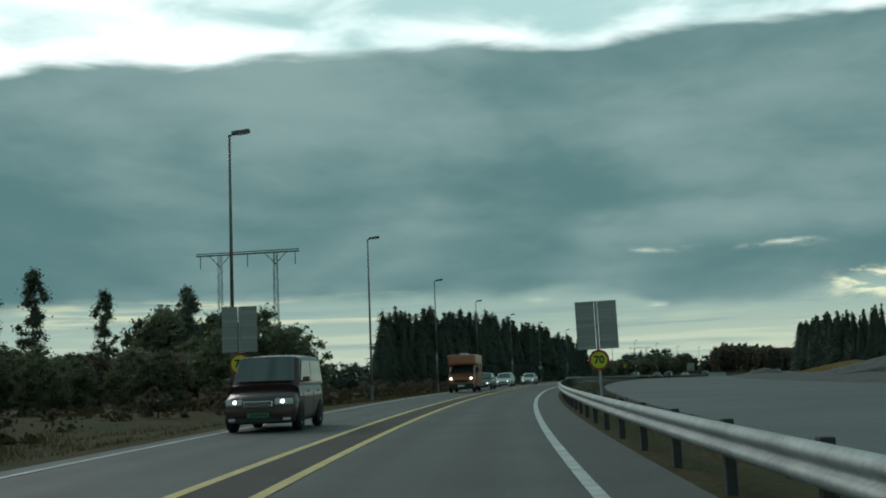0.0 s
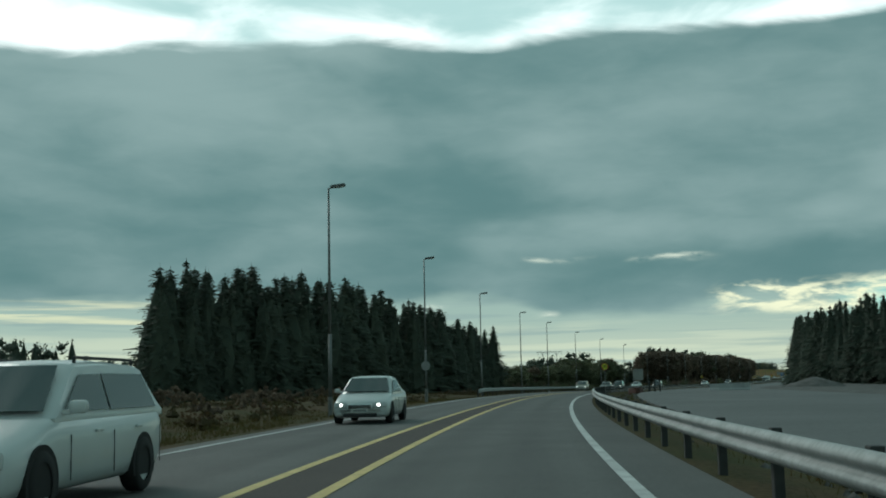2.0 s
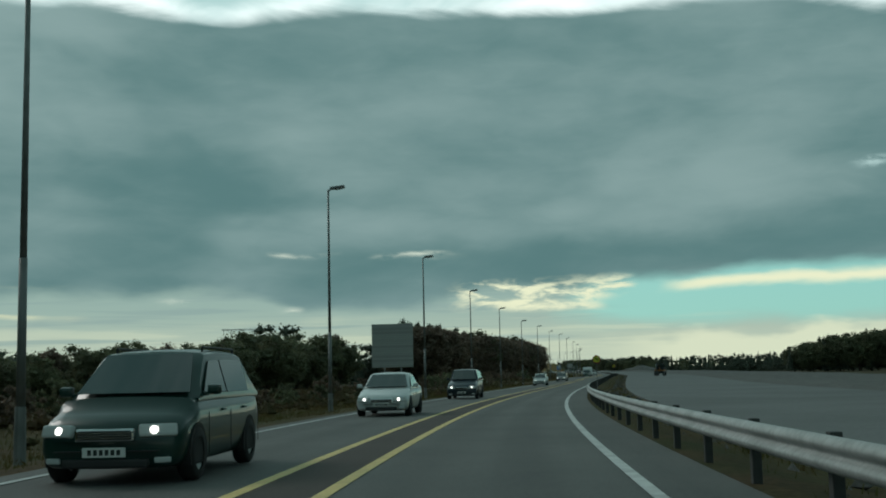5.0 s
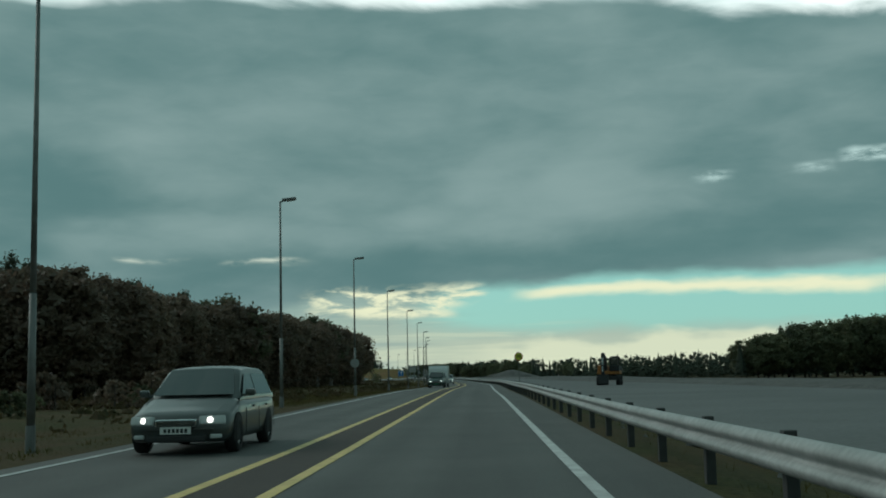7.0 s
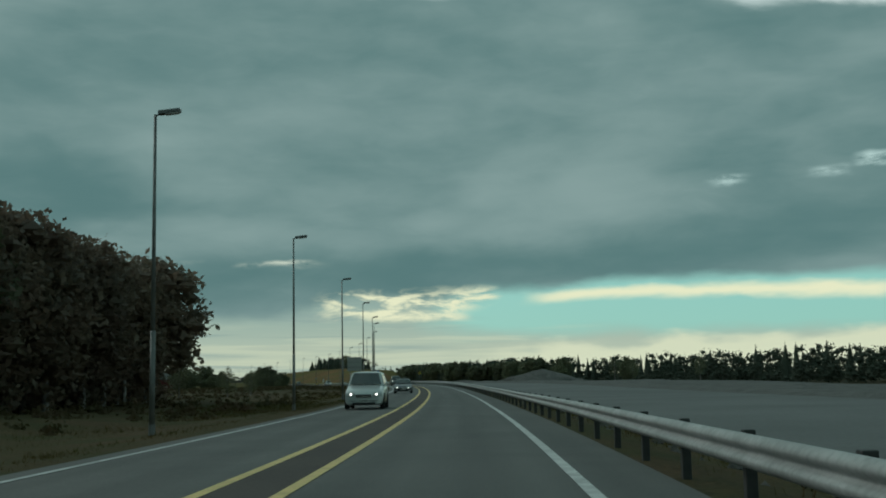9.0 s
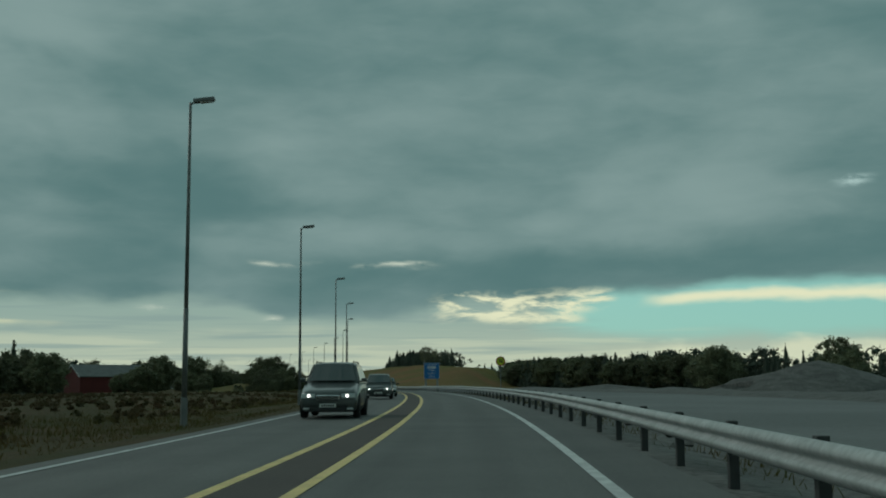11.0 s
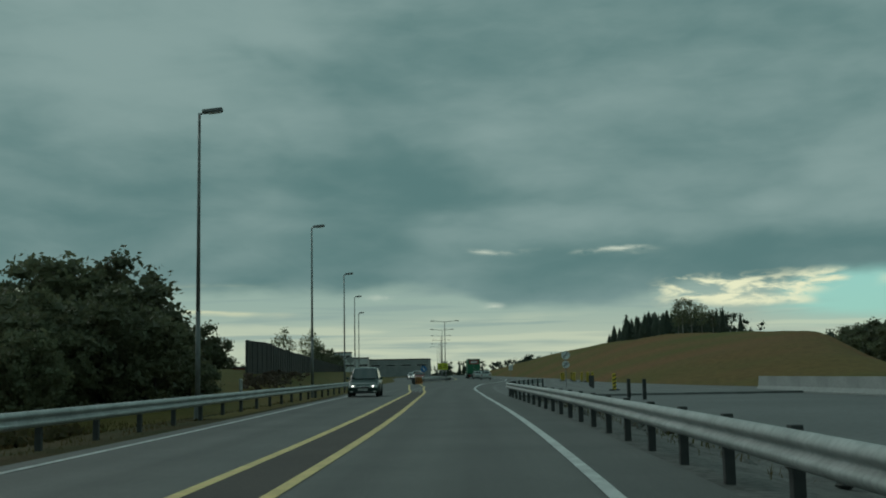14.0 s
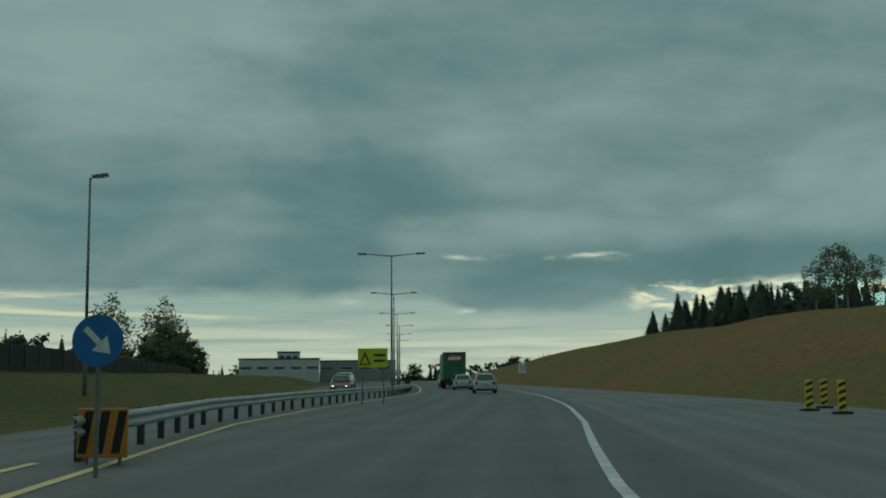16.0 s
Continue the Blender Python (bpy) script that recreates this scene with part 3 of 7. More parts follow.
# ---- the bright break in the clouds, high and far ahead of the start ----
def cloud_break():
    m = bpy.data.materials.new("sunlit cloud break")
    m.use_nodes = True
    nt = m.node_tree
    nodes, links = nt.nodes, nt.links
    nodes.clear()
    coords = nodes.new("ShaderNodeTexCoord")

    def grain(scale, detail, stretch):
        mp = nodes.new("ShaderNodeMapping")
        mp.inputs["Scale"].default_value = stretch
        links.new(coords.outputs["Object"], mp.inputs[0])
        nd = nodes.new("ShaderNodeTexNoise")
        nd.inputs["Scale"].default_value, nd.inputs["Detail"].default_value, nd.inputs["Distortion"].default_value = scale, detail, 0.5
        links.new(mp.outputs[0], nd.inputs["Vector"])
        return nd.outputs[0]

    def calc(op, a, b):
        nd = nodes.new("ShaderNodeMath")
        nd.operation = op
        for sock, v in zip(nd.inputs, (a, b)):
            if isinstance(v, (int, float)):
                sock.default_value = v
            else:
                links.new(v, sock)
        return nd.outputs[0]

    def smooth(v, lo, hi):
        nd = nodes.new("ShaderNodeMapRange")
        nd.interpolation_type = "SMOOTHSTEP"
        nd.inputs[1].default_value, nd.inputs[2].default_value = lo, hi
        links.new(v, nd.inputs[0])
        return nd.outputs[0]

    sp = nodes.new("ShaderNodeSeparateXYZ")
    links.new(coords.outputs["Object"], sp.inputs[0])
    # the cloud's ragged far edge; it comes nearer to the right
    edge = calc("ADD", calc("MULTIPLY", calc("SUBTRACT", grain(0.0016, 5.0, (1, 1.5, 1)), 0.5), 620.0), calc("MULTIPLY", calc("MAXIMUM", calc("SUBTRACT", sp.outputs[0], 450.0), 0.0), -0.30))
    inside = calc("SUBTRACT", calc("ADD", edge, 4400.0), sp.outputs[1])
    rim = smooth(inside, 0.0, 230.0)
    glow_rim = calc("MULTIPLY", smooth(inside, 620.0, 120.0), 0.30)
    lit = calc("ADD", calc("ADD", calc("MULTIPLY", grain(0.0022, 5.0, (1, 0.7, 1)), 1.1), glow_rim), calc("MULTIPLY", smooth(sp.outputs[0], -300.0, -1300.0), 0.35))
    mix = nodes.new("ShaderNodeMix")
    mix.data_type = "RGBA"
    links.new(smooth(lit, 0.50, 1.05), mix.inputs[0])
    mix.inputs[6].default_value, mix.inputs[7].default_value = (0.40, 0.60, 0.57, 1.0), (1.0, 1.12, 1.06, 1.0)
    em = nodes.new("ShaderNodeEmission")
    links.new(mix.outputs[2], em.inputs[0])
    clear = nodes.new("ShaderNodeBsdfTransparent")
    ms = nodes.new("ShaderNodeMixShader")
    links.new(rim, ms.inputs[0])
    links.new(clear.outputs[0], ms.inputs[1])
    links.new(em.outputs[0], ms.inputs[2])
    links.new(ms.outputs[0], nodes.new("ShaderNodeOutputMaterial").inputs[0])
    bm = bmesh.new()
    vs = [bm.verts.new((x, y, 1290.0)) for x, y in ((-3600, 2500), (3600, 2500), (3600, 5400), (-3600, 5400))]
    bm.faces.new(vs[::-1])
    return single("backdrop_cloud_break", bm, m, "bright break in the grey cloud cover", "sky", kind="structure")


cloud_break()


# ---- trees ----
NEEDLE = material("spruce needles", (0.080, 0.102, 0.076), 0.75, other=(0.094, 0.114, 0.082), scale=0.5, per_object=0.15, spec=0.35, thin_leaf=0.3)
PINE_N = material("pine needles", (0.096, 0.116, 0.084), 0.62, other=(0.112, 0.128, 0.088), scale=0.6, per_object=0.25, spec=0.5, thin_leaf=0.3)
LEAF = material("green leaves", (0.132, 0.150, 0.084), 0.60, other=(0.160, 0.166, 0.094), scale=0.5, per_object=0.3, spec=0.5, thin_leaf=0.45)
LEAF_B = material("browned autumn leaves", (0.205, 0.146, 0.108), 0.60, other=(0.168, 0.140, 0.098), scale=0.5, per_object=0.3, spec=0.5, thin_leaf=0.45)
BARK = material("dark bark", (0.075, 0.062, 0.050), 0.95, other=(0.045, 0.038, 0.032), scale=5.0, bump=0.4)
BIRCH = material("pale birch bark", (0.36, 0.35, 0.32), 0.9, other=(0.10, 0.09, 0.085), scale=3.5)


def raw(name, verts, faces, mat):
    me = bpy.data.meshes.new(name)
    me.from_pydata(verts, [], faces)
    me.materials.append(mat)
    me.update()
    return me


def leafy(rng, spots, per, size, out, faces):
    """Small bent leaf pieces scattered round each spot (x, y, z, radius)."""
    for x, y, z, r in spots:
        d = rng.normal(0, 1, (per, 3))
        d /= np.linalg.norm(d, axis=1)[:, None] + 1e-9
        c = np.array((x, y, z)) + d * (r * rng.uniform(0.35, 1.15, (per, 1))) * (1, 1, 0.8)
        a = rng.normal(0, 1, (per, 3))
        a /= np.linalg.norm(a, axis=1)[:, None]
        b = np.cross(a, rng.normal(0, 1, (per, 3)))
        b /= np.linalg.norm(b, axis=1)[:, None] + 1e-9
        k = size * rng.uniform(0.6, 1.35, (per, 1))
        if per > 20:
            n0 = len(out)
            for e in ((1, 0, 0), (0, 1, 0), (-1, 0, 0), (0, -1, 0), (0, 0, 0.8), (0, 0, -0.8)):
                g = 0.55 * r * rng.uniform(0.75, 1.2)
                out.append((x + e[0] * g, y + e[1] * g, z + e[2] * g))
            faces.extend([tuple(n0 + i for i in q) for q in ((0, 1, 4), (1, 2, 4), (2, 3, 4), (3, 0, 4), (1, 0, 5), (2, 1, 5), (3, 2, 5), (0, 3, 5))])
        n0 = len(out)
        quad = np.stack([c - a * k, c + b * k * 0.55, c + a * k, c - b * k * 0.55], 1)
        out.extend(map(tuple, quad.reshape(-1, 3)))
        faces.extend([(n0 + 4 * i, n0 + 4 * i + 1, n0 + 4 * i + 2, n0 + 4 * i + 3) for i in range(per)])


def spruce_data(h, seed, rows=34, arms=12, bare=0.05, twigs=13):
    rng = np.random.default_rng(seed)
    out, faces = [], []
    wide = h * rng.uniform(0.19, 0.26)
    for k in range(9):      # the dark dense heart of the tree
        a = 6.283 * k / 9
        for f, g in ((bare + 0.03, 0.60), (0.45, 0.44), (0.78, 0.20)):
            g = g * wide * rng.uniform(0.75, 1.2)
            out.append((math.cos(a) * g, math.sin(a) * g, h * (f + rng.uniform(-0.02, 0.02))))
    out.append((0, 0, h * 0.97))
    for k in range(9):
        j = (k + 1) % 9
        faces += [(3 * k, 3 * j, 3 * j + 1, 3 * k + 1), (3 * k + 1, 3 * j + 1, 3 * j + 2, 3 * k + 2), (3 * k + 2, 3 * j + 2, 27)]
    for i in range(rows):
        f = i / (rows - 1)
        z = h * (bare + (0.985 - bare) * f)
        r = wide * (1 - f) ** 0.85 * (0.85 + 0.3 * rng.random()) + 0.10
        n = max(4, int(arms * (1 - 0.45 * f)))
        for k in range(n):
            a = 6.283 * (k + rng.random() * 0.8) / n + i * 0.7
            rr = r * rng.uniform(0.45, 1.25)
            z = h * (bare + (0.985 - bare) * min(1.0, max(0.0, f + rng.normal() * 0.045)))
            ca, sa = math.cos(a), math.sin(a)
            droop = rr * rng.uniform(0.18, 0.5) * (1.1 - f)
            w = 0.09 + 0.16 * rr
            prev = None
            for j, g in enumerate((0.0, 0.35, 0.68, 1.0)):
                x, y, zz = ca * rr * g, sa * rr * g, z - droop * g * g + rr * g * (0.45 if f > 0.8 else 0.12)
                ww = w * (0.35, 1.0, 0.8, 0.06)[j] * rng.uniform(0.75, 1.25) * (0.42 if twigs > 6 else 0.8)
                lo = -0.70 * ww
                n0 = len(out)
                out.append((x - sa * ww, y + ca * ww, zz + lo))
                out.append((x, y, zz + 0.05))
                out.append((x + sa * ww, y - ca * ww, zz + lo))
                if prev is not None:
                    faces.append((prev, prev + 1, n0 + 1, n0))
                    faces.append((prev + 1, prev + 2, n0 + 2, n0 + 1))
                prev = n0
            for _ in range(twigs):
                g = rng.uniform(0.15, 1.0)
                x, y, zz = ca * rr * g, sa * rr * g, z - droop * g * g
                sd = rng.choice((-1, 1)) * (w + 0.10) * rng.uniform(0.6, 1.5) * (1.15 - 0.7 * g)
                n0 = len(out)
                out += [(x, y, zz + 0.04), (x - sa * sd + ca * 0.22, y + ca * sd + sa * 0.22, zz - 0.10 - 0.35 * abs(sd)), (x + ca * 0.17, y + sa * 0.17, zz - 0.14)]
                faces.append((n0, n0 + 1, n0 + 2))
    n0 = len(out)
    out += [(0.05, 0, h * 0.95), (-0.04, 0.05, h * 0.95), (0, -0.05, h * 0.95), (0, 0, h * 1.03)]
    faces += [(n0, n0 + 1, n0 + 3), (n0 + 1, n0 + 2, n0 + 3), (n0 + 2, n0, n0 + 3)]
    return out, faces


def trunk_mesh(h, r, mat, limbs=0, seed=0, spread=0.3, lean=0.0, apart=None):
    rng = np.random.default_rng(seed + 500)
    bm = bmesh.new()
    knees = [Vector((lean * h * f * f + 0.03 * h * f * rng.normal() * 0.3, 0.03 * h * f * rng.normal() * 0.3, h * f)) for f in (0, 0.3, 0.6, 1.0)]
    knees[0].z = -0.5
    for a, b, ra, rb in zip(knees, knees[1:], (1.0, 0.72, 0.45), (0.72, 0.45, 0.12)):
        tube(bm, a, b, r * ra, r * rb, 7, caps=False)
    tips = []
    for i in range(limbs):
        f = rng.uniform(0.32, 0.9)
        base = knees[1].lerp(knees[3], (f - 0.3) / 0.7) if f > 0.3 else knees[1]
        a = rng.uniform(0, 6.283)
        ln = h * spread * rng.uniform(0.6, 1.1) * (1.15 - 0.6 * f)
        tip = base + Vector((math.cos(a) * ln, math.sin(a) * ln, ln * rng.uniform(0.5, 1.0)))
        lb = bm if apart is None else bmesh.new()
        tube(lb, base, tip, r * 0.32 * (1.2 - f), r * 0.06, 5, caps=False)
        if apart is not None:
            apart.append(meshed("limb", lb, mat, True))
        tips.append(tip)
    return meshed("trunk", bm, mat, True), tips


def tree_thing(name, label, category, trunk, crown, group, limbs=()):
    t = thing(name, label, category, group=group)
    for nm, me in (("trunk", trunk), ("crown", crown), *(("limb", lm) for lm in limbs)):
        ob = new(nm, me)
        ob.parent = t
    return t


def spruce(h, seed, bare=0.06, label="tall dark green spruce with drooping branches"):
    tm, _ = trunk_mesh(h * 0.97, 0.011 * h + 0.03, BARK, 0, seed)
    v, f = spruce_data(h, seed, bare=bare)
    return tree_thing("spruce", label, "tree", tm, raw("crown", v, f, NEEDLE), "spruces at the edge of the woods")


def broadleaf(h, w, seed, mat=LEAF, bark=BARK, clumps=120, per=64, leaf=0.19, low=0.04, label="full green broadleaf tree beside the road", name="broadleaf_tree", group="broadleaf trees"):
    rng = np.random.default_rng(seed)
    limbs = [] if bark is BIRCH else None
    tm, tips = trunk_mesh(h * 0.86, 0.016 * h + 0.03, bark, 9, seed, 0.30, apart=limbs)
    spots = [(t.x, t.y, t.z, h * rng.uniform(0.07, 0.12)) for t in tips]
    while len(spots) < clumps:
        p = rng.uniform(-1, 1, 3)
        q = np.linalg.norm(p)
        if 0.25 < q < 1.0 and rng.random() < 0.35 + q:
            wob = 1.0 + 0.28 * math.sin(3.1 * math.atan2(p[1], p[0]) + seed) * abs(p[2])
            spots.append((p[0] * w / 2 * wob, p[1] * w / 2 * wob, h * (low + (1 - low) * (0.5 + 0.48 * p[2])), h * rng.uniform(0.06, 0.12)))
    out, faces = [], []
    leafy(rng, spots, per, leaf, out, faces)
    k = h / max(v[2] for v in out)
    out = [(x, y, z * k) for x, y, z in out]
    return tree_thing(name, label, "tree", tm, raw("crown", out, faces, mat), group, limbs or ())


def pine(h, seed, label="tall Scots pine with a bare lower trunk"):
    rng = np.random.default_rng(seed)
    tm, tips = trunk_mesh(h * 0.97, 0.011 * h + 0.04, BARK, 16, seed, 0.17)
    spots = [(t.x, t.y, t.z, h * rng.uniform(0.045, 0.075)) for t in tips]
    for _ in range(64):
        f = rng.uniform(0.34, 1.0)
        a, r = rng.uniform(0, 6.283), h * 0.17 * (1.12 - f) ** 0.8 * rng.uniform(0.15, 1.0)
        spots.append((math.cos(a) * r, math.sin(a) * r, h * f - 0.25 * r, h * rng.uniform(0.030, 0.055)))
    out, faces = [], []
    leafy(rng, spots, 46, 0.17, out, faces)
    return tree_thing("pine_tree", label, "tree", tm, raw("crown", out, faces, PINE_N), "pines beside the road")


rnd = random.Random(7)


class Kind:
    """A kind of tree: several models, the first use of each takes the model itself and later ones copies."""

    def __init__(self, makers, heights):
        self.models, self.heights, self.used = [mk() for mk in makers], heights, [False] * len(makers)

    def plant(self, s, o, h, up=0.0, broad=1.0):
        i = rnd.randrange(len(self.models))
        k = h / self.heights[i]
        p = place(s, o, up, False)
        m = Matrix.Translation(p) @ Matrix.Rotation(rnd.uniform(0, 6.28), 4, "Z") @ Matrix.Diagonal((k * broad, k * broad, k, 1.0))
        if not self.used[i]:
            self.used[i] = True
            self.models[i].matrix_basis = m
            return self.models[i]
        model = self.models[i]
        return copy_thing(model, m @ Matrix.Diagonal((*[1.0 / v for v in model.scale], 1.0)))

    def done(self):
        for t, used in zip(self.models, self.used):
            if not used:
                for ob in (*t.children_recursive, t):
                    bpy.data.objects.remove(ob)


SPRUCE = Kind([lambda k=k: spruce(15.0, k) for k in range(11, 17)], [15.0] * 6)
SPRUCE_BARE = Kind([lambda k=k: spruce(15.0, k, 0.24, "tall spruce with a bare lower trunk") for k in range(31, 34)], [15.0] * 3)
PINE = Kind([lambda k=k: pine(18.0, k) for k in range(41, 44)], [18.0] * 3)
GREEN = Kind([lambda k=k: broadleaf(9.0, 7.0, k) for k in range(51, 55)], [9.0] * 4)
BROWN = Kind([lambda k=k: broadleaf(10.0, 5.0, k, LEAF_B, BARK, 110, 64, 0.19, 0.02, "autumn-browned broadleaf tree at the wood's edge", "autumn_tree", "browned trees at the wood's edge") for k in range(61, 65)], [10.0] * 4)
AIRY = Kind([lambda k=k: broadleaf(9.0, 4.4, k, LEAF, BIRCH, 70, 20, 0.17, 0.22, "slender birch with an open, airy crown", "birch", "birches") for k in range(71, 74)], [9.0] * 3)
BARE = Kind([lambda k=k: broadleaf(10.0, 3.4, k, LEAF_B, BIRCH, 34, 30, 0.17, 0.45, "slender birch with a bare pale trunk at the wood's end", "birch", "birches") for k in range(75, 78)], [10.0] * 3)
BUSH = Kind([lambda k=k: broadleaf(3.0, 3.6, k, LEAF, BARK, 40, 60, 0.13, 0.02, "dense green roadside bush", "bush", "bushes beside the road") for k in range(81, 84)], [3.0] * 3)
HEATH = Kind([lambda k=k: broadleaf(1.5, 2.4, k, LEAF_B, BARK, 22, 34, 0.10, 0.0, "low browned shrub on the verge", "shrub", "shrubs on the verge") for k in range(91, 94)], [1.5] * 3)


def along(points, gap, jitter=0.5):
    """Spots along a line of (s, o) points."""
    for (s0, o0), (s1, o1) in zip(points, points[1:]):
        n = max(1, int(math.hypot(s1 - s0, o1 - o0) / gap))
        for i in range(n):
            f = (i + rnd.uniform(-jitter, jitter)) / n
            yield s0 + (s1 - s0) * f, o0 + (o1 - o0) * f


# the spruce wood on the left
for row, (dh, gap) in enumerate(((0.3, 2.2), (1.2, 2.5), (2.2, 3.0), (3.0, 3.4))):
    for s, o in along([(240 + 1.5 * row, -56 - 1.5 * row), (265, -45 - 3.2 * row), (300, -37 - 3.2 * row), (333 - row, -33 - 3.2 * row)], gap):
        SPRUCE.plant(s, o + rnd.uniform(-1, 1), rnd.uniform(0.80, 1.06) * blend_to(s, [(240, 16.6), (260, 17.8), (285, 17.6), (310, 15.4), (335, 12.8)]) + dh, -0.4, rnd.uniform(1.0, 1.55))
for s, o in along([(333, -33), (345, -45), (356, -66)], 3.2):
    SPRUCE_BARE.plant(s, o, rnd.uniform(12, 14.5), -0.5)
# the wood on the right, past the unfinished road
for row in range(2):
    for s, o in along([(374 + 3 * row, 27.5), (355, 29 + 4 * row), (322, 33 + 4 * row), (292, 42 + 4 * row), (268, 60 + 4 * row)], 2.7):
        (SPRUCE_BARE if row == 0 and rnd.random() < 0.3 else SPRUCE).plant(s, o, rnd.uniform(12, 15.5) + row, -0.3, rnd.uniform(0.85, 1.1))
for s, o in along([(375, 28), (384, 44), (392, 66)], 3.5):
    SPRUCE_BARE.plant(s, o, rnd.uniform(12.5, 15), -0.4)
# pines and broadleaf trees at the start
for s, o, h in ((125, -69.4, 18.2), (141, -67.8, 16.5), (131, -50, 14.6), (124, -75, 15.5), (150, -118, 15), (190, -130, 16), (157.8, -63.3, 18.2), (164, -58.5, 15.0)):
    PINE.plant(s, o, h, -0.6)
# broad dark trees round the pines
for s, o, h in ((152, -64, 15.0), (156, -67, 15.5), (160, -61, 14.5), (163, -59.5, 12.5), (166, -58, 11.5), (168, -56, 8.5), (147, -62, 13.0), (171, -57, 6.5)):
    GREEN.plant(s, o, h, -0.6, 1.0)
for s, o, h in ((61, -17, 7.2), (62, -19.6, 6.8), (64.5, -15.8, 6.0), (58, -18.5, 5.6), (67, -17.5, 5.2), (113, -31, 7.2), (118, -35, 8.2), (122, -39, 8.6), (127, -43, 8.2), (116, -40, 7.8), (124, -46, 8.6), (110, -33, 6.2), (63, -19.5, 5.6), (52, -21, 4.2), (76, -24, 4.6), (84, -27, 4.4), (92, -26, 4.5), (44, -24, 3.8), (68, -29, 5.0), (100, -31, 4.8), (112, -36, 5.8)):
    GREEN.plant(s, o, h, -0.6)
for s, o in along([(20, -34), (90, -40), (128, -46), (150, -62), (168, -84)], 4.0):
    (BROWN if rnd.random() < 0.5 else GREEN).plant(s, o, rnd.uniform(4.6, 6.8), -0.7, 1.2)
# shrubs along the left verge
for s, o in along([(-20, -15), (120, -17), (200, -22), (235, -30), (330, -27)], 4.5):
    HEATH.plant(s, o + rnd.uniform(-3, 4), rnd.uniform(0.8, 1.7), -0.5)
for s, o in along([(40, -19), (120, -24), (200, -32), (250, -36)], 7.0):
    HEATH.plant(s, o + rnd.uniform(-3, 5), rnd.uniform(1.2, 2.2), -0.6)
# broadleaf trees beyond the first wood
for s, o in along([(352, -54), (400, -62), (470, -68), (560, -60)], 3.6):
    (GREEN if rnd.random() < 0.75 else BROWN).plant(s, o + rnd.uniform(-6, 6), rnd.uniform(0.85, 1.2) * blend_to(s, [(350, 3.0), (407, 4.0), (437, 5.8), (476, 7.6), (507, 9.8), (560, 11.0)]), -0.8, 1.2)
for s, o in along([(312, -22), (380, -17), (430, -17), (520, -18), (580, -19)], 4.0):
    (HEATH if rnd.random() < 0.55 else BUSH).plant(s, o + rnd.uniform(-3, 2), rnd.uniform(1.2, 2.6), -0.5)
# the browned wood on the left, set back from the road
for row in range(3):
    for s, o in along([(600, -46 - 4.5 * row), (632, -43 - 4.5 * row), (658, -38.5 - 4.5 * row), (711, -31 - 4.5 * row), (745, -26.5 - 4.5 * row)], 2.5):
        BROWN.plant(s, o + rnd.uniform(-1.2, 1.2), (rnd.uniform(12.6, 14.8) + 0.4 * row) * blend_to(s, [(600, 1.06), (660, 0.97), (700, 0.97), (745, 0.95)]), -0.6, rnd.uniform(1.0, 1.3))
for s, o in along([(610, -54), (650, -49), (690, -44)], 5.0):
    PINE.plant(s, o, rnd.uniform(15.0, 17.0), -0.5)
for s, o in along([(700, -30.5), (746, -24.6)], 2.6):
    BARE.plant(s, o + rnd.uniform(-0.8, 0.8), rnd.uniform(10.5, 13.5), -0.6)
for s, o, h in ((711, -32, 15.4), (658, -39.5, 15.8), (752, -25, 5), (760, -22, 3.5), (768, -21, 3.0), (776, -22, 3.2)):
    (GREEN if h > 6 else AIRY).plant(s, o, h, -0.5)
# the wood far out on the right
for row in range(2):
    for s, o in along([(792 + 4 * row, 80), (800 + 4 * row, 112), (806 + 4 * row, 160)], 3.2):
        (GREEN if rnd.random() < 0.7 else SPRUCE).plant(s, o, rnd.uniform(0.88, 1.08) * blend_to(o, [(80, 9.5), (90, 13.0), (112, 16.0), (160, 18.0)]), -0.6, 1.15)
for s, o, h in ((972, 41, 7.2), (948, 48, 5.8), (1145, -49, 10.6), (1133, -47, 10.0), (1173, -96, 16.0), (1156, -56, 9.5)):
    (SPRUCE if h > 15 else GREEN).plant(s, o, h, -0.9)
# trees round the barn and the field on the left
for s, o, h in ((1040, -70, 8), (1034, -78, 10), (1046, -82, 8.5), (1062, -64, 9), (1070, -90, 10), (1090, -46, 7.5), (1094, -49, 6), (1086, -52, 5), (1100, -34, 5), (1104, -37, 5.5), (1112, -40, 4.5), (1150, -78, 11), (1160, -70, 10), (1128, -84, 9)):
    (SPRUCE if rnd.random() < 0.1 else GREEN).plant(s, o, h, -0.9, 1.2)
for s, o, h in ((1113, -76, 11.5), (1117, -73, 10.6), (1108, -80, 11.0), (1158, -50, 11.2), (1160, -52.5, 8.5), (1131, -38.5, 10.2)):
    GREEN.plant(s, o, h, -0.9, 1.1)
# the bushes that close in on the road
for s, o, h in ((1075, -15.2, 7.3), (1072, -16.8, 7.0), (1076, -13.2, 5.8), (1080, -12.6, 4.2), (1079, -16.5, 7.0), (1073, -19.0, 6.8), (1066, -18.5, 5.4), (1068, -15.8, 4.6), (1060, -18.5, 4.2), (1077, -20, 7.2), (1067, -22, 6.4), (1062, -21.5, 5.8), (1072, -23.5, 6.6), (1052, -19.5, 3.4), (1044, -20, 2.8), (1056, -22, 4.6)):
    GREEN.plant(s, o, 0.80 * h, -0.5)
for s, o, h in ((1086, -17.6, 8.6), (1088, -19.6, 8.0), (1083, -20.5, 8.2)):
    GREEN.plant(s, o, h, -0.5, 1.15)
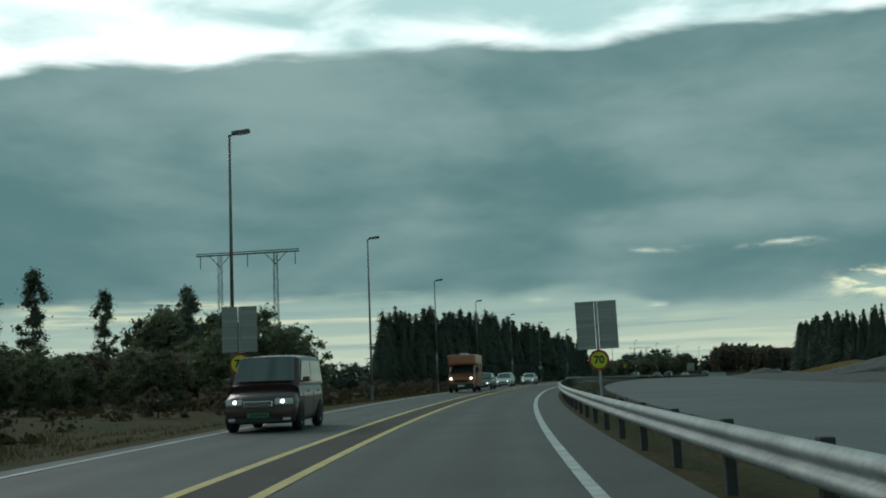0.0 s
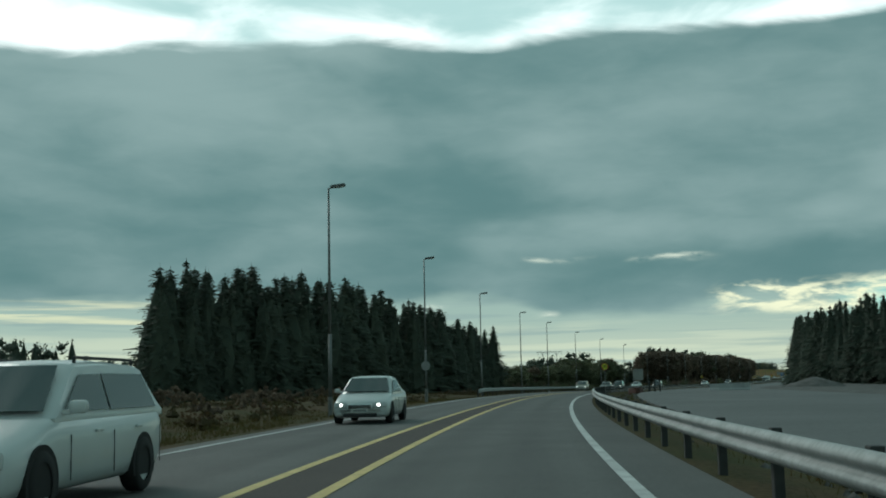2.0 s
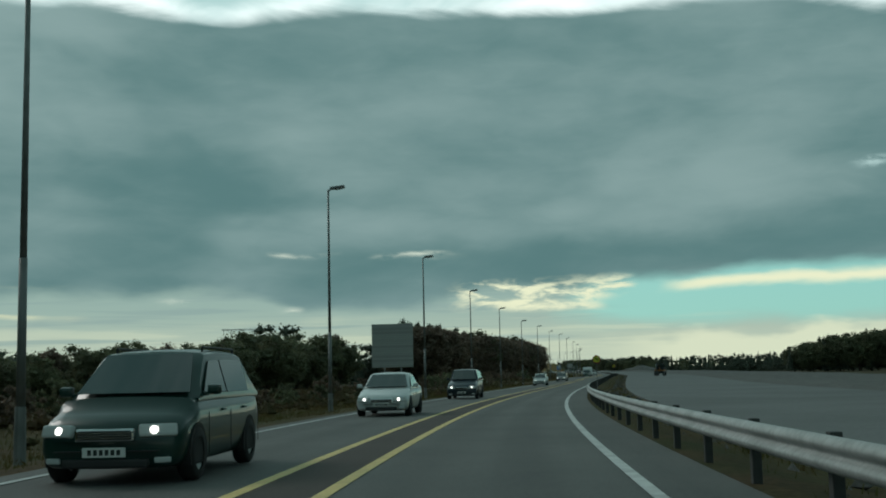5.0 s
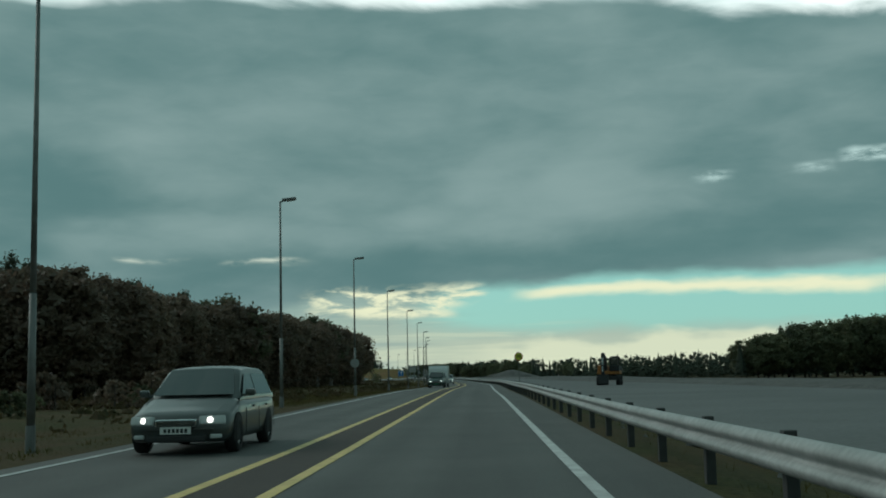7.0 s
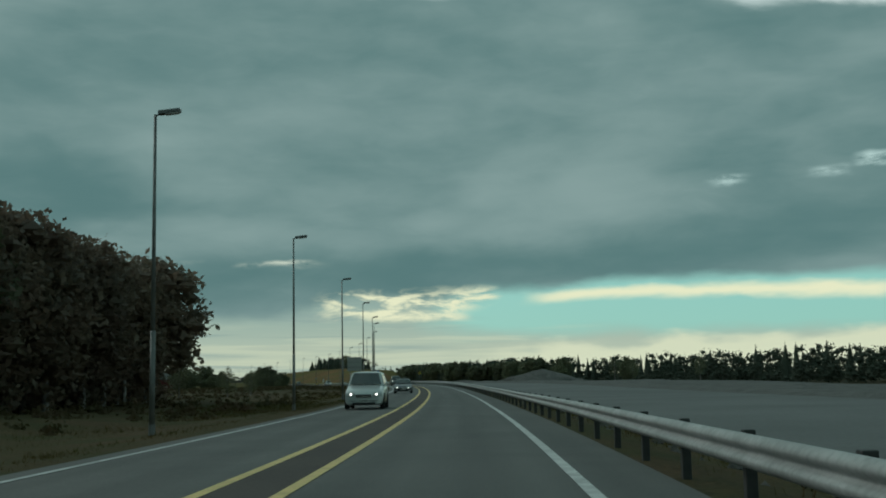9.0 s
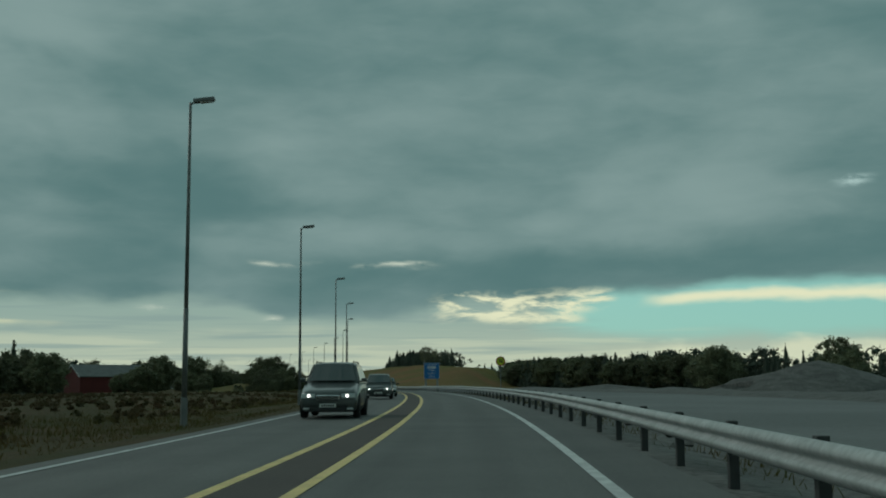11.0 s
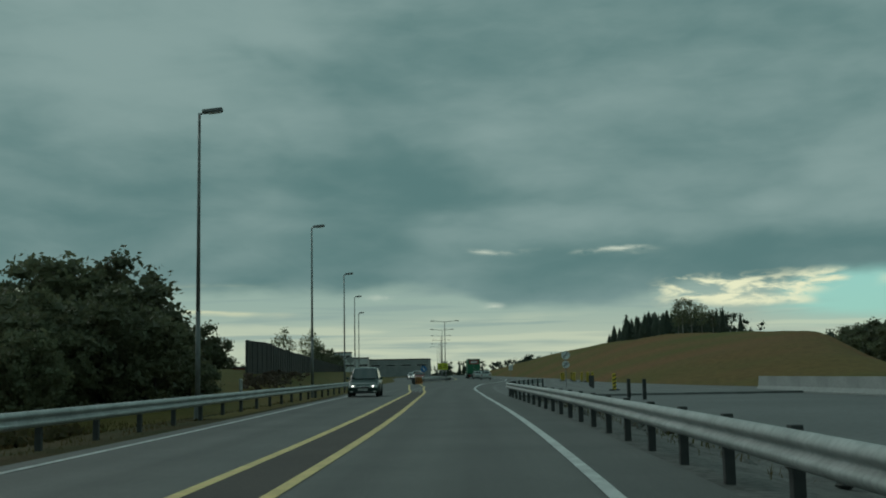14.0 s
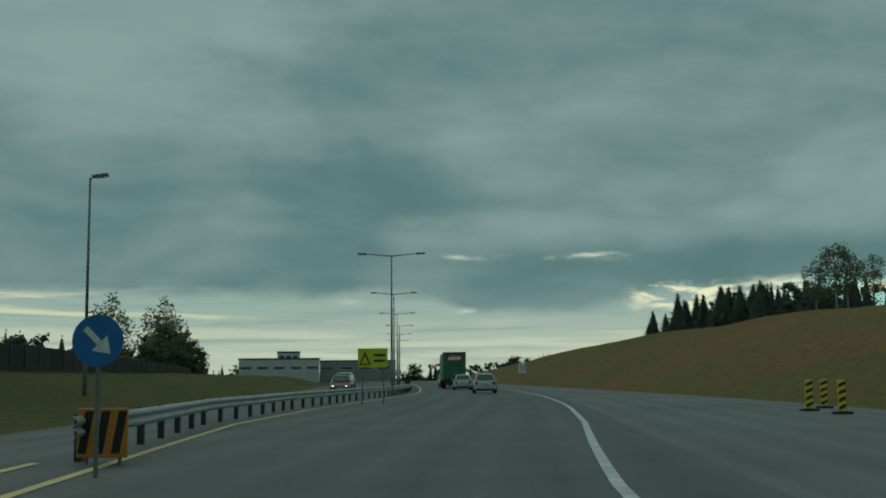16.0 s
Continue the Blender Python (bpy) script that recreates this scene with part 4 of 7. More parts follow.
for s, o in along([(1090, -11.6), (1100, -12.2), (1124, -14.6)], 1.7):
    HEATH.plant(s, o + rnd.uniform(-0.8, 0.6), rnd.uniform(1.0, 1.7), 0.35 * min(1.0, (s - 1086) / 12.0) - 0.3)
for s, o, h in ((1030, -22, 2.0), (1020, -26, 1.8), (1012, -24, 1.6), (1000, -30, 2.2)):
    BUSH.plant(s, o, h, -0.6)


# ---- the grassed hill on the right and the bank on the left ----
HILL_TOP = [(1086, 0.0), (1100, 2.2), (1118, 4.4), (1150, 5.2), (1200, 6.6), (1262, 8.6), (1330, 9.2), (1400, 8.6), (1480, 6.5), (1560, 4.0), (1640, 2.0)]
HILL_BACK = [(1086, 24.0), (1110, 26.5), (1128, 29.0), (1150, 34.0), (1180, 42.0), (1230, 52.0), (1262, 64.0), (1300, 78.0), (1400, 110.0)]


def hill_z(s, o):
    f = min(max((o - blend_to(s, FOOT) - 0.4) / 33.0, 0.0), 1.0)
    back = min(max((o - blend_to(s, HILL_BACK)) / 12.0, 0.0), 1.0)
    return blend_to(s, HILL_TOP) * (1 - (1 - f) ** 1.7) * (1 - back * back * (3 - 2 * back)) - 0.1


bm = bmesh.new()
rows = []
for s in np.arange(1086, 1642, 5.0):
    row = []
    for f in (0, 0.03, 0.07, 0.12, 0.18, 0.25, 0.33, 0.42, 0.52, 0.63, 0.75, 0.88, 1.0, 1.3, 1.8, 2.6):
        o = blend_to(s, FOOT) + 0.4 + 33.0 * f
        z = hill_z(s, o) - blend_to(s, [(1150, 1.8), (1230, 0.0)]) * max(0.0, f - 1.0) - 1.2 * max(0.0, f - 1.0)
        p = place(s, o, z, False)
        row.append(bm.verts.new(p + Vector((0, 0, rough_z(p.x, p.y, 0.25 * min(1, 4 * f), 11.0) + rough_z(p.x, p.y, 0.6 * min(1, 3 * f), 47.0)))))
    rows.append(row)
for a, b in zip(rows, rows[1:]):
    for i in range(len(a) - 1):
        bm.faces.new((a[i], a[i + 1], b[i + 1], b[i]))
single("hill", bm, HILL, "long slope of dry brown and green grass", "hill", kind="structure", smooth=True)

bm = bmesh.new()
rows = []
for s in np.arange(1062, 1460, 4.0):
    k = min(1.0, max(0.0, (s - 1062) / 36.0)) * min(1.0, max(0.0, (1460 - s) / 120.0))
    base = blend_to(s, E_LINE) - 1.9
    row = []
    for d, u in ((-1.5, -0.06), (0.0, -0.03), (1.0, 0.08), (2.2, 0.45), (3.6, 1.0), (5.2, 1.45), (7.0, 1.7), (9.5, 1.75), (14, 1.6), (24, 0.2), (34, -1.6)):
        p = place(s, base - d, u * k - (0.6 if d > 0.5 else 0.03) * (1 - k), d < 0.5)
        row.append(bm.verts.new(p + Vector((0, 0, rough_z(p.x, p.y, 0.12 * min(1, max(0.0, d)), 5.0)))))
    rows.append(row)
for a, b in zip(rows, rows[1:]):
    for i in range(len(a) - 1):
        bm.faces.new((a[i + 1], a[i], b[i], b[i + 1]))
single("grass_bank", bm, BANK_G, "low bank of dry yellow-green grass beside the road", "bank", kind="structure", smooth=True)

# timber noise barrier on the bank
WALL_WOOD = material("dark weathered timber boards", (0.050, 0.045, 0.038), 0.9, other=(0.032, 0.030, 0.027), scale=3.0, per_object=0.25, bump=0.3)
wall = thing("noise_barrier", "dark weathered timber noise barrier on the grass bank", "fence", Matrix.Translation(place(1095, -13)))
inv = wall.matrix_basis.inverted()
bm = bmesh.new()
box(bm, (-0.99, -0.045, 0.0), (0.99, 0.045, 1.0), 0.012)
BOARD_ME = meshed("panel", bm, WALL_WOOD)
bm = bmesh.new()
box(bm, (-0.08, -0.09, -0.6), (0.08, 0.09, 0.995), 0.01)
WPOST_ME = meshed("wall_post", bm, POST)


def wall_line(s):
    return blend_to(s, [(1098, -13.6), (1110, -13.9), (1140, -16.8), (1180, -22.0), (1240, -28.0)])


s = 1100.0
while s < 1238.0:
    a, b = place(s, wall_line(s), 0, False), place(s + 2.0, wall_line(s + 2.0), 0, False)
    foot = 0.75 * min(1.0, (s - 1060) / 36.0)
    tall = blend_to(s, [(1100, 2.8), (1106, 2.85), (1125, 2.6), (1180, 2.1), (1240, 1.5)]) + rnd.uniform(-0.015, 0.015)
    m = Matrix.Translation(((a.x + b.x) / 2, (a.y + b.y) / 2, a.z + foot)) @ Matrix.Rotation(math.atan2(b.y - a.y, b.x - a.x), 4, "Z")
    for me, mm in ((BOARD_ME, m @ Matrix.Diagonal((1, 1, tall, 1))), (WPOST_ME, Matrix.Translation((a.x, a.y, a.z + foot)) @ Matrix.Diagonal((1, 1, tall, 1)))):
        ob = new(me.name.split(".")[0], me)
        ob.parent = wall
        ob.matrix_basis = inv @ mm
    s += 2.0

# trees on the hill and behind the bank
for s, o, h in ((1371, 44, 6.5), (1362, 41, 3.5), (1350, 44, 8.5), (1344, 46, 7), (1336, 42, 6), (1328, 46, 8), (1318, 43, 7), (1310, 47, 7.5), (1300, 44, 6.5), (1292, 48, 6), (1284, 45, 5.5), (1276, 48, 5), (1268, 50, 4.5), (1353, 46, 7.5), (1347, 43, 6.5), (1340, 45, 7.5), (1332, 44, 6.8), (1324, 45, 7.2), (1314, 45, 7), (1305, 46, 6.5), (1356, 43, 5), (1330, 48, 8), (1320, 49, 7.5), (1338, 49, 8)):
    SPRUCE.plant(s, o, h, hill_z(s, o) - 0.4, 1.5)
for s, o, h in ((1261, 40.0, 8.0), (1264, 42.5, 7.4), (1259, 43.5, 6.4), (1270, 41, 6.8), (1256, 45, 5.0)):
    AIRY.plant(s, o, h, hill_z(s, o) - 0.2)
for s, o, h in ((1269, -43.4, 11.8), (1273, -38, 11.6), (1262, -36, 8.5), (1256, -33.5, 7.5), (1250, -31, 6.0), (1246, -34, 5.0), (1260, -40, 5.0)):
    (AIRY if h > 8 else GREEN).plant(s, o, h, -0.2)
for s, o, h in ((1117, -20.5, 6.2), (1118.5, -22, 5.4), (1128, -32, 7.0), (1135, -34, 6.0), (1140, -30, 5.5)):
    GREEN.plant(s, o, h, -0.4)
# the dark wood past the hill's end
for row in range(2):
    for s, o in along([(1085, 92 - 3 * row), (1130, 78 + 4 * row), (1200, 62 + 4 * row), (1260, 74 + 4 * row)], 3.6):
        (SPRUCE if rnd.random() < 0.6 else GREEN).plant(s, o, rnd.uniform(8.5, 10.8), -0.8, 1.3)
for s, o, h in ((960, 52, 7.5), (964, 55, 6.0), (930, 62, 5.5), (938, 60, 6.5), (944, 66, 7), (905, 70, 6)):
    (AIRY if h < 6.6 else GREEN).plant(s, o, h, -0.6)
for kind in (SPRUCE, SPRUCE_BARE, PINE, GREEN, BROWN, AIRY, BARE, BUSH, HEATH):
    kind.done()

# ---- far woods round the horizon, and the inner rows of the near ones ----
def woods(name, label, lines, mat, seed, base=lambda s, o: -1.6):
    rng = np.random.default_rng(seed)
    out, faces = [], []
    for points, gap, h0, h1, sharp in lines:
        for s, o in along(points, gap):
            p = place(s, o, base(s, o), False)
            h, w = rng.uniform(h0, h1), 0.0
            if rng.random() < sharp:
                v, f = spruce_data(h, int(rng.integers(1e6)), 11, 6, 0.03, 4)
            else:
                v, f = [], []
                spots = [(rng.normal() * h * 0.2, rng.normal() * h * 0.2, h * rng.uniform(0.15, 0.90), h * rng.uniform(0.11, 0.19)) for _ in range(16)]
                leafy(rng, spots, 22, h * 0.034, v, f)
            low = [(rng.normal() * gap, rng.normal() * gap, h * rng.uniform(0.08, 0.42), h * rng.uniform(0.12, 0.20)) for _ in range(6)]
            leafy(rng, low, 22, h * 0.034, v, f)
            n0 = len(out)
            out.extend([(x + p.x, y + p.y, z + p.z) for x, y, z in v])
            faces.extend([tuple(i + n0 for i in q) for q in f])
    return tagged(new(name, raw(name, out, faces, mat)), label, "woods", kind="stuff")


woods("inner_wood", "dense dark spruces inside the woods",
      [([(260, -61), (270, -57.5), (300, -50), (330, -45)], 2.4, 12, 15.5, 1.0), ([(272, -67), (300, -60), (330, -56)], 2.6, 12, 15.5, 1.0),
       ([(290, 52), (330, 42), (366, 37)], 2.6, 12, 15.5, 1.0), ([(380, 36), (392, 60)], 2.8, 12, 15.5, 1.0),
       ([(602, -55), (658, -48), (711, -40), (742, -36)], 2.6, 10, 13.0, 0.3), ([(602, -64), (658, -56), (742, -44)], 3.0, 10, 13.5, 0.4),
       ([(1080, 104), (1200, 72), (1280, 84)], 2.8, 9, 11.5, 0.5), ([(1080, 112), (1200, 84), (1374, 130)], 3.0, 9.5, 13, 0.5)], NEEDLE, 3)
woods("hill_wood", "clump of dark conifers on top of the hill", [([(1290, 50), (1350, 49)], 3.2, 4.5, 8.0, 0.7), ([(1290, 55), (1352, 54)], 3.0, 5, 8.5, 0.7), ([(1300, 62), (1345, 60)], 4.0, 6.0, 8.5, 0.6)], NEEDLE, 12,
      lambda s, o: hill_z(s, o) - 0.5)
woods("far_woods", "low dark woods along the horizon",
      [([(-60, -230), (300, -190), (420, -170), (700, -150), (900, -170), (1250, -170), (1500, -120)], 3.4, 8, 13.5, 0.25), ([(270, -112), (330, -104), (420, -118)], 3.0, 8, 11, 0.2), ([(262, -146), (288, -131), (316, -121)], 2.2, 12.5, 15.0, 0.6), ([(262, -153), (290, -138), (317, -128)], 2.4, 13, 15.5, 0.6),
       ([(720, -140), (640, -116), (550, -66)], 3.4, 10, 16, 0.15),
       ([(-60, 150), (200, 140), (300, 120)], 3.6, 10, 15, 0.4),
       ([(560, 78), (720, 110), (860, 150), (1000, 140), (1175, 177)], 3.2, 6.5, 10, 0.25),
       ([(880, 130), (990, 120), (1090, 118)], 3.0, 9.0, 12.0, 0.3),
       ([(1180, 110), (1300, 90), (1420, 75), (1560, 60), (1660, 40)], 3.2, 8, 13, 0.45),
       ([(1660, 40), (1680, 0), (1684, -60), (1640, -110), (1500, -130)], 3.2, 7, 11, 0.35),
       ([(1000, -120), (1140, -110), (1260, -95), (1380, -80)], 3.2, 8.5, 13, 0.35)], NEEDLE, 4)


# ---- grass on the verges ----
def grass(name, label, bands, mat, seed):
    rng = np.random.default_rng(seed)
    out, faces = [], []
    for s0, s1, o0, o1, up, per, h0, h1 in bands:
        for _ in range(int((s1 - s0) * per)):
            s, o = rng.uniform(s0, s1), rng.uniform(o0, o1)
            p = place(s, o, up, True)
            for _ in range(7):
                a, h = rng.uniform(0, 6.283), rng.uniform(h0, h1)
                w, ln = 0.018, rng.uniform(0.3, 1.0) * h
                b = p + Vector((rng.normal() * 0.18, rng.normal() * 0.18, -0.05))
                n0 = len(out)
                out += [(b.x - math.sin(a) * w, b.y + math.cos(a) * w, b.z), (b.x + math.sin(a) * w, b.y - math.cos(a) * w, b.z), (b.x + math.cos(a) * ln, b.y + math.sin(a) * ln, b.z + h)]
                faces.append((n0, n0 + 1, n0 + 2))
    return tagged(new(name, raw(name, out, faces, mat)), label, "grass", kind="stuff")


STRAW = material("dry grass blades", (0.115, 0.080, 0.036), 0.95, other=(0.080, 0.082, 0.026), scale=0.35, spec=0.2, thin_leaf=0.4)
grass("verge_grass", "tufts of dry brown and green grass", [
    (-10, 1090, -9.0, -7.3, -0.08, 6.0, 0.05, 0.16), (-10, 1090, -13.0, -9.0, -0.34, 11.0, 0.08, 0.24), (-10, 1090, -19.0, -13.0, -0.34, 9.0, 0.10, 0.30),
    (-10, 1085, 2.9, 5.4, -0.28, 2.2, 0.12, 0.4)], STRAW, 5)

# low scrub between the verge and the woods
rng = np.random.default_rng(31)
out, faces, spots = [], [], []
for s0, s1, o0, o1, per, r0, r1 in ((-10, 240, -30, -13.5, 2.6, 0.30, 0.75), (240, 335, -31, -12.5, 2.2, 0.30, 0.65), (335, 566, -40, -12.5, 3.4, 0.35, 0.95), (566, 750, -34, -13.0, 2.8, 0.30, 0.80), (750, 1040, -30, -12.5, 3.0, 0.15, 0.42), (750, 1040, -62, -30, 2.0, 0.25, 0.55), (1040, 1062, -16, -11, 2.0, 0.3, 0.6)):
    for _ in range(int((s1 - s0) * per)):
        s, o = rng.uniform(s0, s1), rng.uniform(o0, o1)
        p = place(s, o, blend_to(o, [(-35, -0.35), (-21, -0.15), (-14, -0.42)]))
        spots.append((p.x, p.y, p.z + 0.1, rng.uniform(r0, r1)))
leafy(rng, spots, 34, 0.11, out, faces)
SCRUB = material("brown heath scrub", (0.094, 0.062, 0.034), 0.9, other=(0.064, 0.060, 0.026), scale=0.12, spec=0.2, thin_leaf=0.35)
tagged(new("heath_scrub", raw("heath_scrub", out, faces, SCRUB)), "low brown heath scrub and dry weeds beside the verge", "scrub", kind="stuff")

# loose stones behind the guardrail
rng = np.random.default_rng(9)
out, faces = [], []
for _ in range(1500):
    s, o, r = rng.uniform(-5, 1090), rng.uniform(3.4, 5.8), rng.uniform(0.06, 0.22)
    p = place(s, o, -0.26)
    n0 = len(out)
    for dx_, dy_, dz_ in ((1, 0, 0), (0, 1, 0), (-1, 0, 0), (0, -1, 0), (0, 0, 0.9), (0, 0, -0.6)):
        k = r * rng.uniform(0.7, 1.3)
        out.append((p.x + dx_ * k, p.y + dy_ * k, p.z + dz_ * k))
    faces += [tuple(n0 + i for i in q) for q in ((0, 1, 4), (1, 2, 4), (2, 3, 4), (3, 0, 4), (1, 0, 5), (2, 1, 5), (3, 2, 5), (0, 3, 5))]
tagged(new("loose_stones", raw("loose_stones", out, faces, GRAVEL)), "broken grey stones behind the guardrail", "stones", kind="stuff")


# ---- signs ----
SIGN_Y = material("fluorescent yellow sign face", (0.62, 0.66, 0.03), 0.5, other=(0.55, 0.58, 0.03), scale=3.0)
SIGN_R = material("red sign ring", (0.33, 0.035, 0.03), 0.5)
SIGN_K = material("black sign print", (0.012, 0.012, 0.012), 0.6)
SIGN_B = material("blue sign face", (0.012, 0.150, 0.42), 0.45, other=(0.010, 0.140, 0.38), scale=2.0)
SIGN_W = material("white sign print", (0.72, 0.74, 0.73), 0.5, other=(0.62, 0.64, 0.63), scale=3.0)
SIGN_BACK = material("grey aluminium sign back", (0.30, 0.31, 0.305), 0.55, 0.3, other=(0.24, 0.25, 0.245), scale=2.0)
ORANGE = material("orange hazard stripe", (0.55, 0.20, 0.03), 0.5)
HAZARD_Y = material("yellow hazard stripe", (0.80, 0.58, 0.03), 0.5)
SLAT = material("grey sign slats", (0.34, 0.35, 0.335), 0.6, 0.2, per_object=0.12)


def disc(bm, r, y0, y1, z, n=36, x=0.0):
    """A plate in the x-z plane, from y0 (front, facing -y) to y1."""
    rings = []
    for y in (y0, y1):
        rings.append([bm.verts.new((x + r * math.cos(6.28319 * i / n), y, z + r * math.sin(6.28319 * i / n))) for i in range(n)])
    bm.faces.new(rings[0][::-1])
    bm.faces.new(rings[1])
    for i in range(n):
        j = (i + 1) % n
        bm.faces.new((rings[0][i], rings[1][i], rings[1][j], rings[0][j]))
    bmesh.ops.recalc_face_normals(bm, faces=bm.faces[:])
    return bm


def letters(text, size, mat, parent, x, y, z, name="lettering", flip=False, bold=0.0):
    """Flat lettering that faces -y, turned into a mesh."""
    cu = bpy.data.curves.new(name, "FONT")
    cu.body, cu.size, cu.align_x, cu.align_y, cu.extrude, cu.offset = text, size, "CENTER", "CENTER", 0.001, bold
    tmp = new(name, cu)
    bpy.context.view_layer.update()
    me = bpy.data.meshes.new_from_object(tmp.evaluated_get(bpy.context.evaluated_depsgraph_get()))
    bpy.data.objects.remove(tmp)
    me.materials.clear()
    me.materials.append(mat)
    ob = new(name, me)
    ob.parent = parent
    ob.matrix_basis = Matrix.Translation((x, y, z)) @ Matrix.Rotation(math.pi / 2, 4, "X") @ (Matrix.Rotation(math.pi, 4, "Y") if flip else Matrix.Identity(4))
    return ob


def post(parent, x, y, z0, z1, r=0.03, name="post"):
    bm = bmesh.new()
    tube(bm, (x, y, z0), (x, y, z1), r, r, 10)
    return part(name, bm, POLE, parent)


def speed_sign(m, z=2.46, r=0.31, label="round yellow speed limit sign reading 70 with a red ring", turned=False, foot=-0.6):
    """The yellow 70 sign; turned: seen from behind."""
    t = thing("speed_sign", label, "road sign", m, "speed limit signs")
    post(t, 0, 0.03, foot, z + 0.1)
    if turned:
        bm = bmesh.new()
        disc(bm, r, -0.012, 0.012, z)
        part("plate", bm, SIGN_BACK, t)
        return t
    bm = bmesh.new()
    disc(bm, r, -0.012, 0.004, z)
    part("plate", bm, SIGN_R, t, "red ring")
    bm = bmesh.new()
    disc(bm, r * 0.79, -0.018, -0.0125, z)
    part("face", bm, SIGN_Y, t, "yellow face")
    letters("70", r * 1.02, SIGN_K, t, 0, -0.021, z - r * 0.02, "numerals", bold=0.012)
    return t


for s, o, z in ((199.5, 2.98, 2.43), (396.6, 3.05, 2.5), (564.4, 2.98, 2.47), (895.7, 2.95, 2.38)):
    speed_sign(stand(s, o), z)


def slatted_board(m, w, h, z0, label, with_70=0, parts=2, posts=(0.0,), foot=-0.7):
    """A board of two slatted panels on posts, with a small speed sign under it."""
    t = thing("slatted_sign_board", label, "road sign", m, "covered sign boards")
    for x in posts:
        bm = bmesh.new()
        tube(bm, (x, 0.06, foot), (x, 0.06, z0 + h), 0.045, 0.045, 10)
        part("post", bm, ZINC, t)
    pw = (w - 0.11 * (parts - 1)) / parts
    for k in range(parts):
        x0 = -w / 2 + k * (pw + 0.11)
        bm = bmesh.new()
        box(bm, (x0, 0.0, z0), (x0 + pw, 0.02, z0 + h), 0.004)
        panel = part("panel", bm, SIGN_BACK, t)
        n = max(4, int(h / 0.115))
        for i in range(n):
            bm = bmesh.new()
            box(bm, (x0 + 0.01, -0.022, z0 + h * i / n + 0.008), (x0 + pw - 0.01, -0.001, z0 + h * (i + 1) / n - 0.008), 0.004)
            part("slat", bm, SLAT, panel)
    if with_70:
        z, r = z0 - 0.34, 0.32
        for rr, y0, y1, mat, nm in ((r, -0.012, 0.004, SIGN_R, "speed_plate"), (r * 0.79, -0.018, -0.0125, SIGN_Y, "speed_face")):
            bm = bmesh.new()
            disc(bm, rr, y0, y1, z)
            part(nm, bm, mat, t)
        letters("70", r * 1.02, SIGN_K, t, 0, -0.021, z, "numerals", bold=0.01)
    return t


slatted_board(stand(23.2, 3.32, 0.0, -4) @ Matrix.Rotation(radians(-1), 4, "Y"), 1.28, 1.50, 1.90, "two grey slatted panels over a yellow 70 sign behind the guardrail", True)
slatted_board(stand(20.4, -7.35, 0.0, 2), 1.04, 1.35, 2.08, "two grey slatted panels over a yellow 70 sign on the verge", True)
slatted_board(stand(375.0, -9.1), 2.5, 2.6, 1.95, "large grey slatted sign back on two posts", False, 1, (-0.5, 0.5))
slatted_board(stand(808.1, -11.9, 0.0), 2.0, 1.9, 2.6, "large grey slatted sign back on two posts", False, 1, (-0.6, 0.6))

# sign backs on the lamp posts
for i in (5, 18, 27, 34):
    m = stand(LAMP_S[i] - 0.12, LAMP_O[i] - 0.05, LAMP_Z[i])
    t = thing("sign_back", "round grey sign back fixed to a lamp post", "road sign", m, "sign backs on lamp posts")
    bm = bmesh.new()
    disc(bm, 0.32, -0.012, 0.006, (2.0, 2.0, 2.0, 2.35)[(5, 18, 27, 34).index(i)])
    part("plate", bm, SIGN_BACK, t)
    bm = bmesh.new()
    zc = (2.0, 2.0, 2.0, 2.35)[(5, 18, 27, 34).index(i)]
    box(bm, (-0.03, 0.006, zc - 0.03), (0.03, 0.13, zc + 0.03))
    part("clamp", bm, POLE, t)
speed_sign(stand(1134.1, -11.2), 2.6, 0.33, "round grey sign back on a pale post", True)

# the blue direction sign
t = thing("direction_sign", "blue motorway exit sign with white lettering on two posts", "road sign", stand(994.9, 4.28))
for x in (-0.88, 0.88):
    bm = bmesh.new()
    box(bm, (x - 0.13, 0.05, -0.7), (x + 0.13, 0.17, 1.95), 0.01)
    part("leg", bm, SIGN_BACK, t)
bm = bmesh.new()
box(bm, (-1.17, 0.0, 1.80), (1.17, 0.04, 4.24), 0.03)
part("border", bm, SIGN_W, t, "white rim")
bm = bmesh.new()
box(bm, (-1.14, -0.012, 1.83), (1.14, 0.004, 4.21), 0.004)
face = part("face", bm, SIGN_B, t, "blue face")
for text, size, z in (("Langåkerkrysset", 0.29, 3.98), ("Pindsle", 0.34, 3.04), ("Skolmar", 0.34, 2.64), ("1000 m", 0.36, 2.14)):
    letters(text, size, SIGN_W, face, 0, -0.015, z)
bm = bmesh.new()
box(bm, (-0.62, -0.020, 3.34), (0.62, -0.012, 3.74), 0.003)
badge = part("number_badge", bm, SIGN_W, face)
letters("43", 0.36, SIGN_B, badge, 0.26, -0.024, 3.54)
bm = bmesh.new()
for x0, x1, lean in ((-0.46, -0.38, 0.0), (-0.33, -0.25, 0.0), (-0.14, -0.06, 0.07)):
    vs = [bm.verts.new(p) for p in ((x0, -0.023, 3.38), (x1, -0.023, 3.38), (x1 + lean, -0.023, 3.70), (x0 + lean, -0.023, 3.70))]
    bm.faces.new(vs)
part("exit_symbol", bm, SIGN_B, badge)

